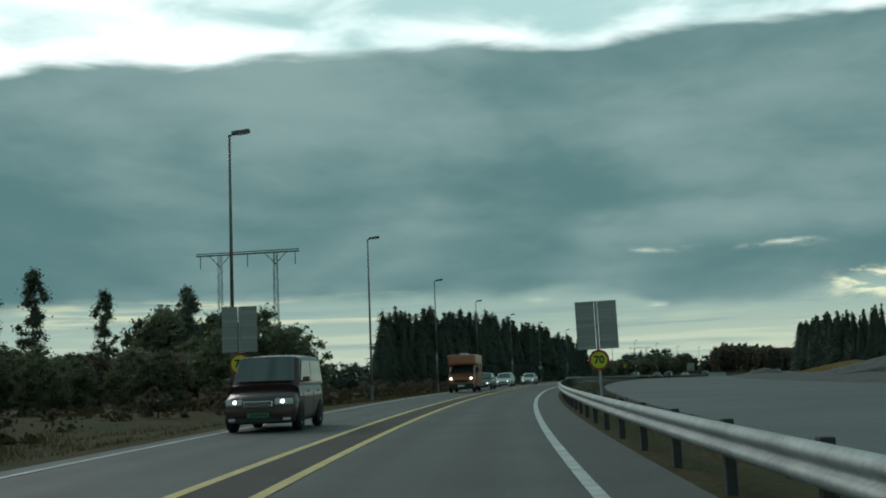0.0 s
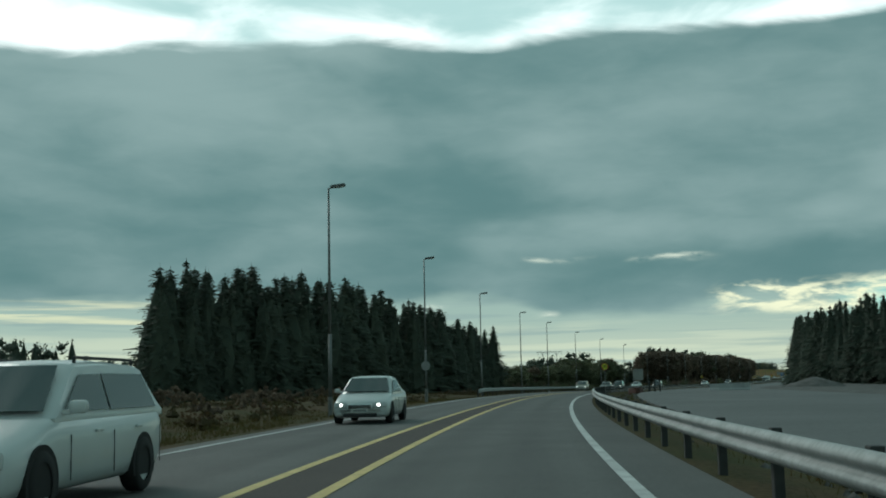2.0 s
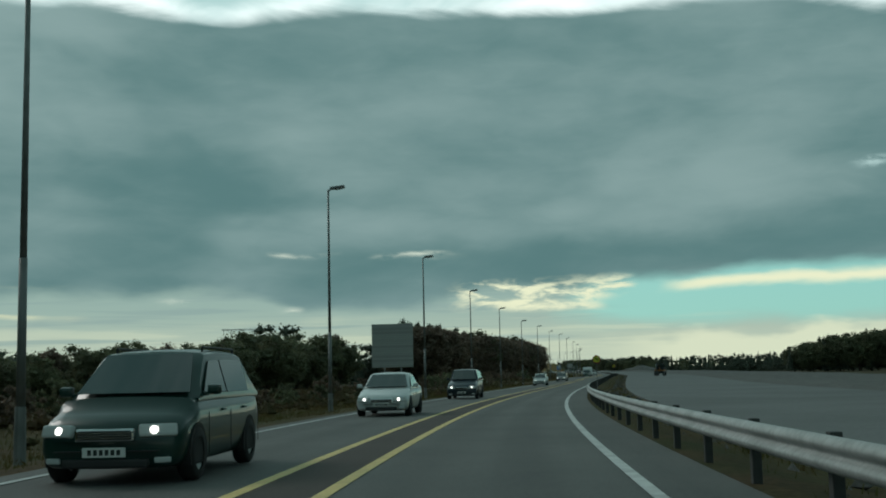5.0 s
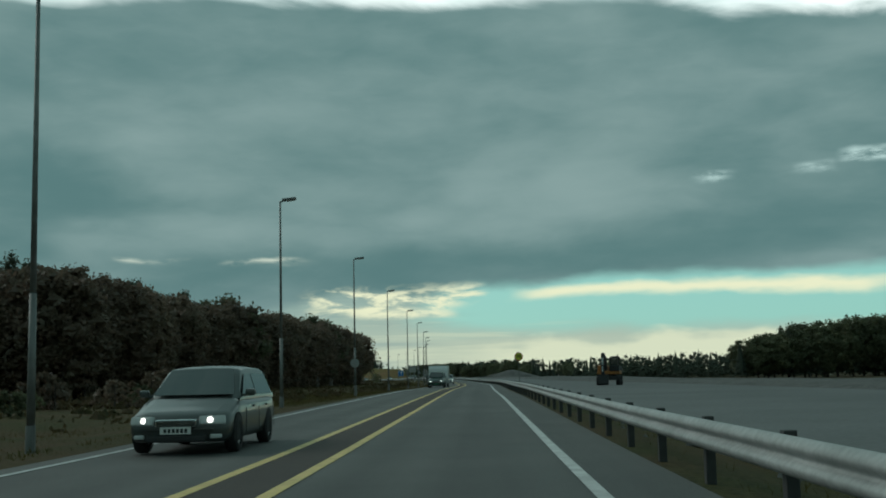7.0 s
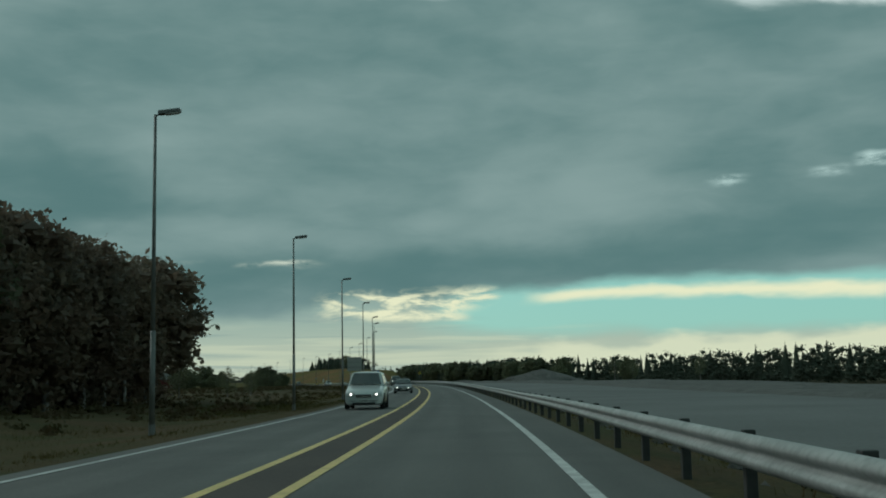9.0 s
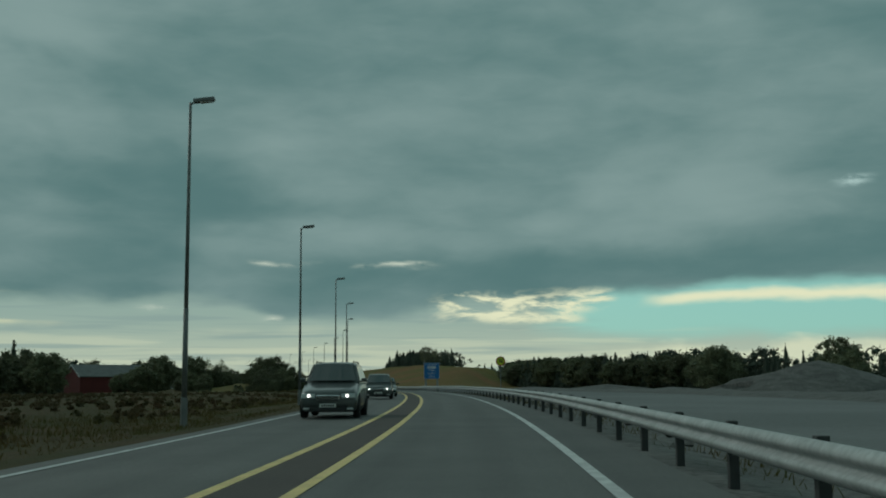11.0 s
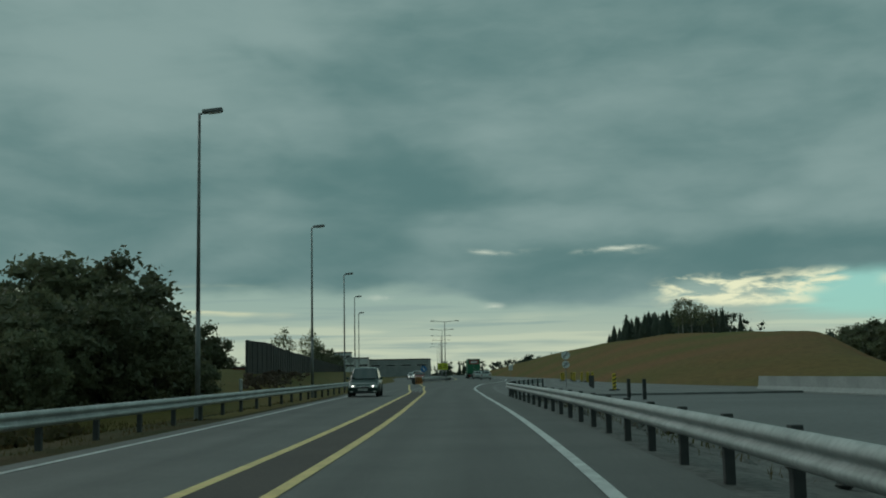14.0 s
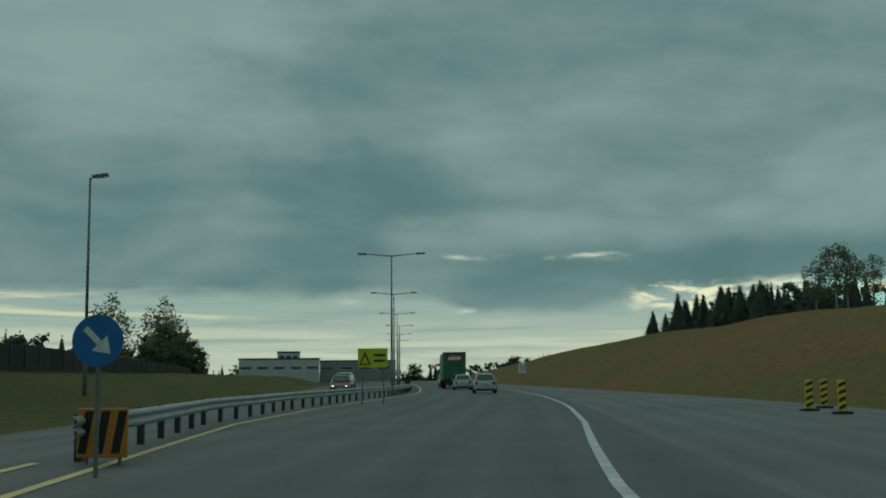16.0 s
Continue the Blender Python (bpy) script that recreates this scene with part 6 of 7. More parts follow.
def quad_panel(bm, a, b, c, d, inset=0.08, off=0.012, thick=0.01):
    """A pane set just proud of the quad a, b, c, d."""
    a, b, c, d = map(Vector, (a, b, c, d))
    mid = (a + b + c + d) / 4
    n = (b - a).cross(d - a).normalized()
    pts = []
    for p in (a, b, c, d):
        v = mid - p
        pts.append(p + v * min(0.4, inset / max(v.length, 1e-3)) + n * off)
    lo, hi = [bm.verts.new(p - n * thick) for p in pts], [bm.verts.new(p) for p in pts]
    bm.faces.new(hi)
    for i in range(4):
        bm.faces.new((lo[i], lo[(i + 1) % 4], hi[(i + 1) % 4], hi[i]))


def soften(bm, deg=32.0):
    """Marks the hard edges, for smooth shading elsewhere."""
    for e in bm.edges:
        e.smooth = len(e.link_faces) == 2 and e.calc_face_angle(3.2) < radians(deg)
    return bm


SECTION = [(0.0, 0.0), (0.60, 0.0), (0.84, 0.02), (0.93, 0.09), (0.972, 0.24), (1.0, 0.44), (1.0, 0.62), (0.985, 0.78), (0.955, 0.90), (0.88, 0.975), (0.70, 1.0), (0.35, 1.015), (0.0, 1.02)]


def car(label, mat, L=4.5, W=1.76, H=1.45, ws0=0.28, ws1=0.42, rw1=0.80, rw0=0.97, hood=0.86, belt=0.93, deck=0.98, m=None, lit=True, rack=False, plate=PLATE, name="car", category="car", tumble=0.765, r=0.315, group="traffic on the road"):
    """A car that faces +y, its wheels on z = 0."""
    t = thing(name, label, category, m, group)
    Y = lambda f: L / 2 - f * L
    hw = W / 2
    nose = lambda f: 0.22 * max(0.0, 1 - f / 0.24) ** 1.5 - 0.12 * max(0.0, 1 - (1 - f) / 0.16) ** 1.5

    def ring(f, k, zt, zb):
        half = [(hw * k * u, Y(f) - nose(f) * (k * u) ** 2, zb + v * (zt - zb)) for u, v in SECTION]
        return half + [(-x, y, z) for x, y, z in half[-2:0:-1]]

    bm = bmesh.new()
    loft(bm, [(0.0, 0.84, hood * 0.54, 0.34), (0.005, 0.90, hood * 0.64, 0.26), (0.014, 0.94, hood * 0.71, 0.22), (0.035, 0.965, hood * 0.77, 0.20), (0.08, 0.98, hood * 0.84, 0.19), (0.16, 0.995, hood * 0.925, 0.19),
              (ws0 - 0.02, 1.0, hood + 0.03, 0.19), (ws0 + 0.015, 1.0, belt - 0.004, 0.19), (0.52, 1.0, belt + 0.005, 0.19), (0.76, 1.0, belt + 0.012, 0.19), (0.88, 0.99, belt + 0.02, 0.20),
              (0.945, 0.972, deck, 0.22), (0.978, 0.95, deck - 0.02, 0.25), (0.993, 0.91, deck - 0.07, 0.29), (1.0, 0.85, deck * 0.80, 0.38)], ring)
    body = part("body", soften(bm, 40), mat, t, smooth=True)
    # roof and pillars
    rt, lw = hw * tumble, hw * 0.93
    A, B, C, D = Y(ws0), Y(ws1), Y(rw1), Y(rw0)
    top, back_z = H, min(deck + 0.02, H - 0.3)
    arch_up = 0.02

    def cab(y, zt, bow):
        k = (zt - belt) / (top - belt)
        w = lw + (rt - lw) * max(0.0, min(1.0, k))
        zb = belt - 0.06
        half = [(0.0, zb), (lw, zb), (lw, min(belt, zt - 0.004)), (w + 0.004, max(min(belt, zt) + 0.001, zt - 0.10)), (w * 0.975, zt - 0.045), (w * 0.90, zt - 0.012), (w * 0.6, zt + 0.012), (0.0, zt + 0.022)]
        pts = [(x, y - bow * (x / lw) ** 2, z) for x, z in half]
        return pts + [(-x, y_, z) for x, y_, z in pts[-2:0:-1]]

    bm = bmesh.new()
    slope = lambda y0, y1, z0, z1, f: (y0 + (y1 - y0) * f, z0 + (z1 - z0) * f)
    rows_ = [(*slope(A, B, belt - 0.02, top - 0.035, f), 0.16 * (1 - f) + 0.06 * f) for f in (0.0, 0.35, 0.7, 1.0)]
    rows_ += [(B - 0.12, top - 0.008, 0.04), ((2 * B + C) / 3, top + arch_up, 0.01), ((B + C) / 2, top + arch_up, 0.0), (C + 0.15, top - 0.004, -0.01)]
    rows_ += [(*slope(C, D, top - 0.03, back_z, f), -0.04) for f in (0.0, 0.5, 1.0)]
    loft(bm, rows_, cab)
    part("roof", soften(bm, 28), mat, t, smooth=True)

    def pane(nm, y0, z0, w0, b0, y1, z1, w1, b1, out):
        bm = bmesh.new()
        us = np.linspace(-1, 1, 9)
        lo = [bm.verts.new((u * w0, y0 - b0 * (u * w0 / lw) ** 2 + out, z0 + 0.032)) for u in us]
        hi = [bm.verts.new((u * w1, y1 - b1 * (u * w1 / lw) ** 2 + out, z1 + 0.032)) for u in us]
        for a in range(8):
            bm.faces.new((lo[a], lo[a + 1], hi[a + 1], hi[a]) if out < 0 else (lo[a + 1], lo[a], hi[a], hi[a + 1]))
        ret = bmesh.ops.extrude_face_region(bm, geom=bm.faces[:])
        bmesh.ops.translate(bm, verts=[v for v in ret["geom"] if isinstance(v, bmesh.types.BMVert)], vec=(0, -0.012 if out > 0 else 0.012, -0.006))
        bmesh.ops.recalc_face_normals(bm, faces=bm.faces[:])
        return part(nm, soften(bm), GLASS, t, smooth=True)

    pane("windscreen", *slope(A, B, belt - 0.01, top - 0.025, 0.07), lw * 0.875, 0.15, *slope(A, B, belt - 0.01, top - 0.025, 0.92), rt * 0.84, 0.07, 0.055)
    pane("rear_window", *slope(D, C, back_z, top - 0.02, 0.10), lw * 0.80, -0.04, *slope(D, C, back_z, top - 0.02, 0.88), rt * 0.80, -0.04, -0.055)
    cuts = [A - 0.34, (A + C) / 2 - 0.08, C + 0.12, D + 0.26] if C - D > 0.45 or D + 0.3 < C - 0.2 else [A - 0.34, (A + C) / 2 - 0.08, D + 0.26]
    for x in (-1, 1):
        for y0, y1 in zip(cuts, cuts[1:]):
            t0, t1 = min(y0, B - 0.10), max(y1, C + 0.05)
            if t0 - t1 < 0.12:
                continue
            q = [(x * (lw + 0.002), y0, belt + 0.025), (x * (lw + 0.002), y1, belt + 0.025), (x * (rt + 0.016), t1, top - 0.11), (x * (rt + 0.016), t0, top - 0.11)]
            bm = bmesh.new()
            quad_panel(bm, *(q if x < 0 else (q[1], q[0], q[3], q[2])), 0.035, 0.012)
            part("side_window", bm, GLASS, t)
        bm = bmesh.new()
        box(bm, (min(x * (lw + 0.05), x * (lw + 0.23)), A - 0.46, belt + 0.02), (max(x * (lw + 0.05), x * (lw + 0.23)), A - 0.34, belt + 0.15), 0.045)
        box(bm, (min(x * (lw - 0.02), x * (lw + 0.07)), A - 0.43, belt + 0.01), (max(x * (lw - 0.02), x * (lw + 0.07)), A - 0.37, belt + 0.06), 0.01)
        part("mirror", bm, mat, t)
        # headlamp: a swept-back lens let into the corner
        zl = hood * 0.655
        turn_in = Matrix.Translation((x * hw * 0.68, Y(0.0) - 0.115, zl)) @ Matrix.Rotation(x * radians(-22), 4, "Z") @ Matrix.Rotation(radians(14), 4, "X")
        bm = bmesh.new()
        box(bm, (-hw * 0.25, -0.07, -0.075), (hw * 0.25, 0.035, 0.08), 0.034, turn_in)
        lamp = part("headlamp", bm, LAMP_GLASS, t)
        if lit:
            bm = bmesh.new()
            disc(bm, 0.048, 0.036, 0.044, 0.0, 14, -x * 0.05)
            bmesh.ops.transform(bm, matrix=turn_in, verts=bm.verts[:])
            part("bulb", bm, HEAD, lamp, "lit white bulb")
        tall = 0.17 if deck < 1.1 else 0.40
        zt = deck * 0.80 - tall * 0.5 if deck < 1.1 else deck * 0.72 - tall * 0.3
        bm = bmesh.new()
        box(bm, (-hw * 0.13, -0.03, 0.0), (hw * 0.13, 0.10, tall), 0.025, Matrix.Translation((x * hw * 0.74, Y(1.0) + 0.055, zt)) @ Matrix.Rotation(x * radians(12), 4, "Z"))
        part("tail_lamp", bm, TAIL, t)
        for yc in (Y(0.185), Y(0.795)):
            # body stays uncut: a black panel stands in for the shaded wheel well
            bm = bmesh.new()
            arc = [(math.cos(a) * (r + 0.045), r + math.sin(a) * (r + 0.045)) for a in np.linspace(-0.35, math.pi + 0.35, 22)]
            near, far = [bm.verts.new((x * (hw + 0.003), yc + a, b)) for a, b in arc], [bm.verts.new((x * (hw - 0.10), yc + a, b)) for a, b in arc]
            bm.faces.new(near)
            for k in range(21):
                bm.faces.new((near[k], near[k + 1], far[k + 1], far[k]))
            bmesh.ops.recalc_face_normals(bm, faces=bm.faces[:])
            part("wheel_arch", bm, RUBBER, t)
        for y0 in (A - 0.42, (A + C) / 2 - 0.08, D + 0.30):
            bm = bmesh.new()
            box(bm, (x * (hw + 0.001) - 0.004, y0 - 0.005, 0.30), (x * (hw + 0.001) + 0.004, y0 + 0.005, belt * 0.80))
            part("door_seam", bm, TRIM, body)
        for y0 in (A - 1.15, (A + C) / 2 - 0.85):
            bm = bmesh.new()
            box(bm, (x * hw - 0.02, y0 - 0.09, belt * 0.80), (x * hw + 0.022, y0 + 0.09, belt * 0.80 + 0.03), 0.008)
            part("door_handle", bm, mat, body)
    bm = bmesh.new()
    box(bm, (-hw * 0.40, Y(0) - 0.06, hood * 0.53), (hw * 0.40, Y(0) + 0.010, hood * 0.685), 0.03)
    part("grille_surround", bm, CHROME, t)
    bm = bmesh.new()
    box(bm, (-hw * 0.37, Y(0) - 0.05, hood * 0.55), (hw * 0.37, Y(0) + 0.014, hood * 0.665), 0.02)
    grille = part("grille", bm, TRIM, t)
    for k in range(3):
        bm = bmesh.new()
        zg = hood * (0.572 + 0.030 * k)
        box(bm, (-hw * 0.355, Y(0) + 0.010, zg), (hw * 0.355, Y(0) + 0.018, zg + 0.008), 0.0)
        part("grille_bar", bm, CHROME, grille)
    bm = bmesh.new()
    box(bm, (-hw * 0.58, Y(0) - 0.10, 0.215), (hw * 0.58, Y(0) + 0.002, 0.325), 0.03)
    part("air_intake", bm, TRIM, t)
    for x in (-1, 1):
        bm = bmesh.new()
        box(bm, (-0.10, -0.04, -0.035), (0.10, 0.012, 0.035), 0.02, Matrix.Translation((x * hw * 0.74, Y(0.0) - 0.115, 0.30)) @ Matrix.Rotation(x * radians(-20), 4, "Z"))
        part("fog_lamp", bm, LAMP_GLASS, t)
    bm = bmesh.new()
    box(bm, (-hw * 0.70, Y(0) - 0.10, 0.405), (hw * 0.70, Y(0) + 0.004, 0.418), 0.004)
    part("bumper_strip", bm, TRIM, t)
    bm = bmesh.new()
    box(bm, (-hw * 0.80, Y(1.0) - 0.02, 0.24), (hw * 0.80, Y(0.97), 0.36), 0.03)
    part("rear_bumper", bm, TRIM, t)
    for y0, y1, zp in ((Y(0) + 0.004, Y(0) + 0.022, 0.345), (Y(1) - 0.032, Y(1) + 0.02, 0.60 if deck < 1.1 else 0.8)):
        bm = bmesh.new()
        box(bm, (-0.26, y0, zp), (0.26, y1, zp + 0.115), 0.004)
        np_ = part("number_plate", bm, plate, t)
        out_y = y1 + 0.002 if y0 > 0 else y0 - 0.002
        for k in range(6):
            bm = bmesh.new()
            box(bm, (-0.20 + 0.07 * k, min(out_y, out_y + 0.001), zp + 0.025), (-0.155 + 0.07 * k, max(out_y, out_y + 0.001), zp + 0.09))
            part("plate_bar", bm, TRIM, np_)
    if rack:
        for x in (-1, 1):
            bm = bmesh.new()
            xr = x * rt * 0.86
            tube(bm, (xr, B - 0.30, top + 0.05), (xr, C + 0.1, top + 0.05), 0.018, 0.018, 6)
            tube(bm, (xr, B - 0.30, top - 0.03), (xr, B - 0.30, top + 0.05), 0.018, 0.018, 6)
            tube(bm, (xr, C + 0.1, top - 0.03), (xr, C + 0.1, top + 0.05), 0.018, 0.018, 6)
            part("roof_rail", bm, TRIM, t)
    wheels(t, L, W + 0.02, r, Y(0.185), Y(0.795))
    return t


SEDAN = dict(L=4.6, W=1.78, H=1.42, ws0=0.25, ws1=0.44, rw1=0.70, rw0=0.87, hood=0.86, belt=0.92, deck=1.0)
ESTATE = dict(L=4.55, W=1.75, H=1.46, ws0=0.235, ws1=0.43, rw1=0.90, rw0=0.985, hood=0.86, belt=0.92, deck=0.96)
HATCH = dict(L=4.1, W=1.72, H=1.48, ws0=0.205, ws1=0.41, rw1=0.82, rw0=0.97, hood=0.88, belt=0.94, deck=0.98)
MPV = dict(L=4.4, W=1.80, H=1.62, ws0=0.20, ws1=0.40, rw1=0.86, rw0=0.985, hood=0.99, belt=1.02, deck=1.04, r=0.33)
SUV = dict(L=4.7, W=1.86, H=1.76, ws0=0.28, ws1=0.40, rw1=0.90, rw0=0.985, hood=1.06, belt=1.12, deck=1.14, r=0.37)
VAN = dict(L=4.3, W=1.78, H=1.82, ws0=0.16, ws1=0.30, rw1=0.95, rw0=0.99, hood=1.08, belt=1.14, deck=1.16, r=0.33, tumble=0.86)


def oncoming(s, shape, mat, label, o=-4.85, **more):
    d = dict(shape)
    d.update(more)
    return car(label, mat, m=stand(s + d["L"] / 2, o, 0.005, 180), **d)


oncoming(14.2, VAN, MAROON_P, "plum-brown delivery van with lit headlamps on the road", -5.4, plate=GREEN_PLATE)
oncoming(86.3, ESTATE, DARK_P, "dark green estate car with a large grille", -4.95, L=4.9, rack=True)
oncoming(108.7, ESTATE, WHITE_P, "pale silver estate car with roof rails", -5.25, rack=True)
oncoming(133.3, SEDAN, SILVER, "silver saloon car with lit headlamps", -5.2)
oncoming(272.7, HATCH, BEIGE_P, "champagne-coloured hatchback with lit headlamps", -5.1)
oncoming(303.0, SEDAN, DARK_P, "black saloon car with a chrome grille", -4.85)
oncoming(321.2, MPV, DARK_P, "dark green people carrier with lit headlamps", -5.0, rack=True)
oncoming(345.1, SEDAN, SILVER, "silver saloon car with bright headlamps", -4.9)
oncoming(375.9, SUV, BLUE_P, "dark blue off-road car with lit headlamps", -5.1)
oncoming(452.0, HATCH, SILVER, "silver hatchback with lit headlamps", -5.0)
oncoming(500.0, ESTATE, GREY_P, "dark grey estate car on the road", -5.0)
oncoming(701.5, SUV, SILVER, "silver off-road car with lit headlamps", -4.8)
oncoming(760.0, SEDAN, BLUE_P, "dark blue saloon car on the road", -4.8)
oncoming(857.7, SUV, GREY_P, "dark grey off-road car with lit headlamps", -4.7, rack=True)
oncoming(896.0, MPV, GREY_P, "grey-green people carrier with lit headlamps", -5.0)
oncoming(910.9, ESTATE, DARK_P, "black-green estate car with fog lamps", -4.8, rack=True)
oncoming(969.2, HATCH, WHITE_P, "white hatchback with lit headlamps", -4.9, plate=GREEN_PLATE)
oncoming(1032.3, HATCH, SILVER, "silver hatchback with a high rounded roof and lit headlamps", -4.7, H=1.50, ws0=0.205)
oncoming(1090.0, HATCH, DARK_P, "dark grey hatchback with lit headlamps", -5.4, H=1.6)
for s, o, mat, shape, label in ((1228, -13.5, RED_P, HATCH, "small red hatchback with lit headlamps"), (1244, -14.5, WHITE_P, SUV, "white off-road car with lit headlamps"), (1262, -15.5, GREY_P, ESTATE, "dark grey estate car in the queue"),
                                (1280, -16.5, SILVER, SEDAN, "silver saloon car in the queue"), (1300, -17.0, DARK_P, HATCH, "dark hatchback in the queue")):
    oncoming(s, shape, mat, label, o)

# the cars ahead in our lane
car("silver-grey estate car seen from behind with red tail lamps", SILVER, m=stand(1221.5, -1.85, 0.005), lit=False, rack=True, **ESTATE)
car("silver estate car seen from behind", SILVER, m=stand(1247.0, -2.9, 0.005), lit=False, **ESTATE)
car("white hatchback far ahead in the lane", WHITE_P, m=stand(1296.0, -3.2, 0.005), lit=False, **HATCH)


def motorhome(m):
    t = thing("motorhome", "copper orange coach-built motorhome with lit headlamps", "motorhome", m, "traffic on the road")
    bm = bmesh.new()
    box(bm, (-1.08, -3.0, 0.42), (1.08, 1.35, 2.85), 0.10)
    part("body", bm, COPPER_P, t)
    bm = bmesh.new()
    box(bm, (-1.08, 1.20, 2.05), (1.08, 2.25, 2.86), 0.16)
    part("luton", bm, COPPER_P, t, "overhanging sleeping berth")
    bm = bmesh.new()

    def ring(y, w, zb, zt):
        half = [(0, zb), (0.9 * w, zb), (w, zb + 0.15), (w, zt - 0.2), (0.9 * w, zt), (0, zt + 0.02)]
        return [(x, y, z) for x, z in half] + [(-x, y, z) for x, z in half[-2:0:-1]]

    loft(bm, [(3.0, 0.80, 0.35, 0.90), (2.9, 0.92, 0.3, 1.10), (2.55, 1.0, 0.3, 1.28), (2.2, 1.0, 0.3, 1.45), (1.55, 0.95, 0.3, 2.08), (1.2, 0.95, 0.3, 2.1)], ring)
    part("cab", bm, COPPER_P, t, smooth=False)
    bm = bmesh.new()
    quad_panel(bm, (0.93, 2.26, 1.43), (-0.93, 2.26, 1.43), (-0.88, 1.58, 2.08), (0.88, 1.58, 2.08), 0.04, 0.03)
    part("windscreen", bm, GLASS, t)
    bm = bmesh.new()
    box(bm, (-0.95, 2.8, 0.30), (0.95, 3.06, 0.68), 0.06)
    part("front_bumper", bm, TRIM, t)
    bm = bmesh.new()
    box(bm, (-0.5, 2.9, 0.74), (0.5, 3.02, 0.98), 0.03)
    part("grille", bm, TRIM, t)
    bm = bmesh.new()
    box(bm, (-0.26, 3.06, 0.45), (0.26, 3.075, 0.57))
    part("number_plate", bm, PLATE, t)
    for x in (-1, 1):
        bm = bmesh.new()
        box(bm, tuple(sorted((x * 0.62, x * 0.9)))[:1] + (2.78, 0.95), tuple(sorted((x * 0.62, x * 0.9)))[1:] + (2.96, 1.18), 0.03)
        lamp = part("headlamp", bm, LAMP_GLASS, t)
        bm = bmesh.new()
        disc(bm, 0.085, 2.965, 2.975, 1.06, 14, x * 0.76)
        part("bulb", bm, HEAD, lamp)
        bm = bmesh.new()
        box(bm, tuple(sorted((x * 1.0, x * 1.25)))[:1] + (1.95, 1.45), tuple(sorted((x * 1.0, x * 1.25)))[1:] + (2.1, 1.85), 0.03)
        part("mirror", bm, TRIM, t)
        for y0, y1 in ((0.2, 1.0), (-1.8, -0.9)):
            bm = bmesh.new()
            box(bm, (x * 1.085 - 0.01, y0, 1.55), (x * 1.085 + 0.01, y1, 2.15), 0.0)
            part("side_window", bm, GLASS, t)
    bm = bmesh.new()
    box(bm, (-0.3, -0.3, 2.85), (0.3, 0.4, 3.0), 0.05)
    part("roof_hatch", bm, WHITE_P, t)
    wheels(t, 6.0, 2.0, 0.34, 2.1, -1.7)
    return t


motorhome(stand(75.6, -5.1, 0.005, 180))


def caravan(m):
    t = thing("caravan", "white touring caravan behind a pickup", "caravan", m, "traffic on the road")
    bm = bmesh.new()
    prof = [(2.55, 0.45), (2.75, 1.0), (2.55, 2.1), (2.2, 2.52), (-2.4, 2.55), (-2.65, 2.2), (-2.72, 1.0), (-2.6, 0.45)]
    a = [bm.verts.new((-1.13, y, z)) for y, z in prof]
    b = [bm.verts.new((1.13, y, z)) for y, z in prof]
    for i in range(len(prof)):
        j = (i + 1) % len(prof)
        bm.faces.new((a[i], a[j], b[j], b[i]))
    bm.faces.new(a[::-1])
    bm.faces.new(b)
    bmesh.ops.recalc_face_normals(bm, faces=bm.faces[:])
    bmesh.ops.bevel(bm, geom=bm.edges[:], offset=0.07, segments=2, affect="EDGES")
    part("body", bm, WHITE_P, t)
    bm = bmesh.new()
    quad_panel(bm, (0.92, 2.735, 1.12), (-0.92, 2.735, 1.12), (-0.78, 2.635, 1.68), (0.78, 2.635, 1.68), 0.02, 0.03)
    part("front_window", bm, GLASS, t)
    for x in (-1, 1):
        for y0, y1 in ((1.35, 1.95), (-1.95, -1.4)):
            bm = bmesh.new()
            box(bm, (x * 1.135 - 0.01, y0, 1.25), (x * 1.135 + 0.012, y1, 1.85), 0.004)
            part("side_window", bm, GLASS, t)
        bm = bmesh.new()
        bm.faces.new([bm.verts.new((x * 1.140, y, z)) for y, z in ((2.2, 0.72), (2.2, 0.80), (0.6, 0.95), (-0.2, 1.12), (-0.9, 0.92), (-2.3, 0.86), (-2.3, 0.72))])
        part("stripe", bm, SIGN_BACK, t, "grey stripe")
    bm = bmesh.new()
    tube(bm, (0, 2.6, 0.5), (0, 3.7, 0.45), 0.05, 0.05, 8)
    part("drawbar", bm, POLE, t)
    wheels(t, 5.4, 2.2, 0.32, -0.25, -0.25)
    return t


def pickup(m):
    t = car("dark pickup truck with lit headlamps towing a caravan", DARK_P, L=5.0, W=1.86, H=1.78, ws0=0.27, ws1=0.38, rw1=0.62, rw0=0.68, hood=1.08, belt=1.14, deck=1.12, r=0.37, m=m, plate=GREEN_PLATE, name="pickup_truck", category="pickup")
    return t


pickup(stand(609.9, -4.95, 0.005, 180))
caravan(stand(616.4, -4.95, 0.005, 180))
# the lorry
LORRY_G = material("green tarpaulin", (0.020, 0.17, 0.085), 0.6, other=(0.018, 0.14, 0.07), scale=0.7, bump=0.15)
LORRY_R = material("red printed panel", (0.30, 0.035, 0.03), 0.55)


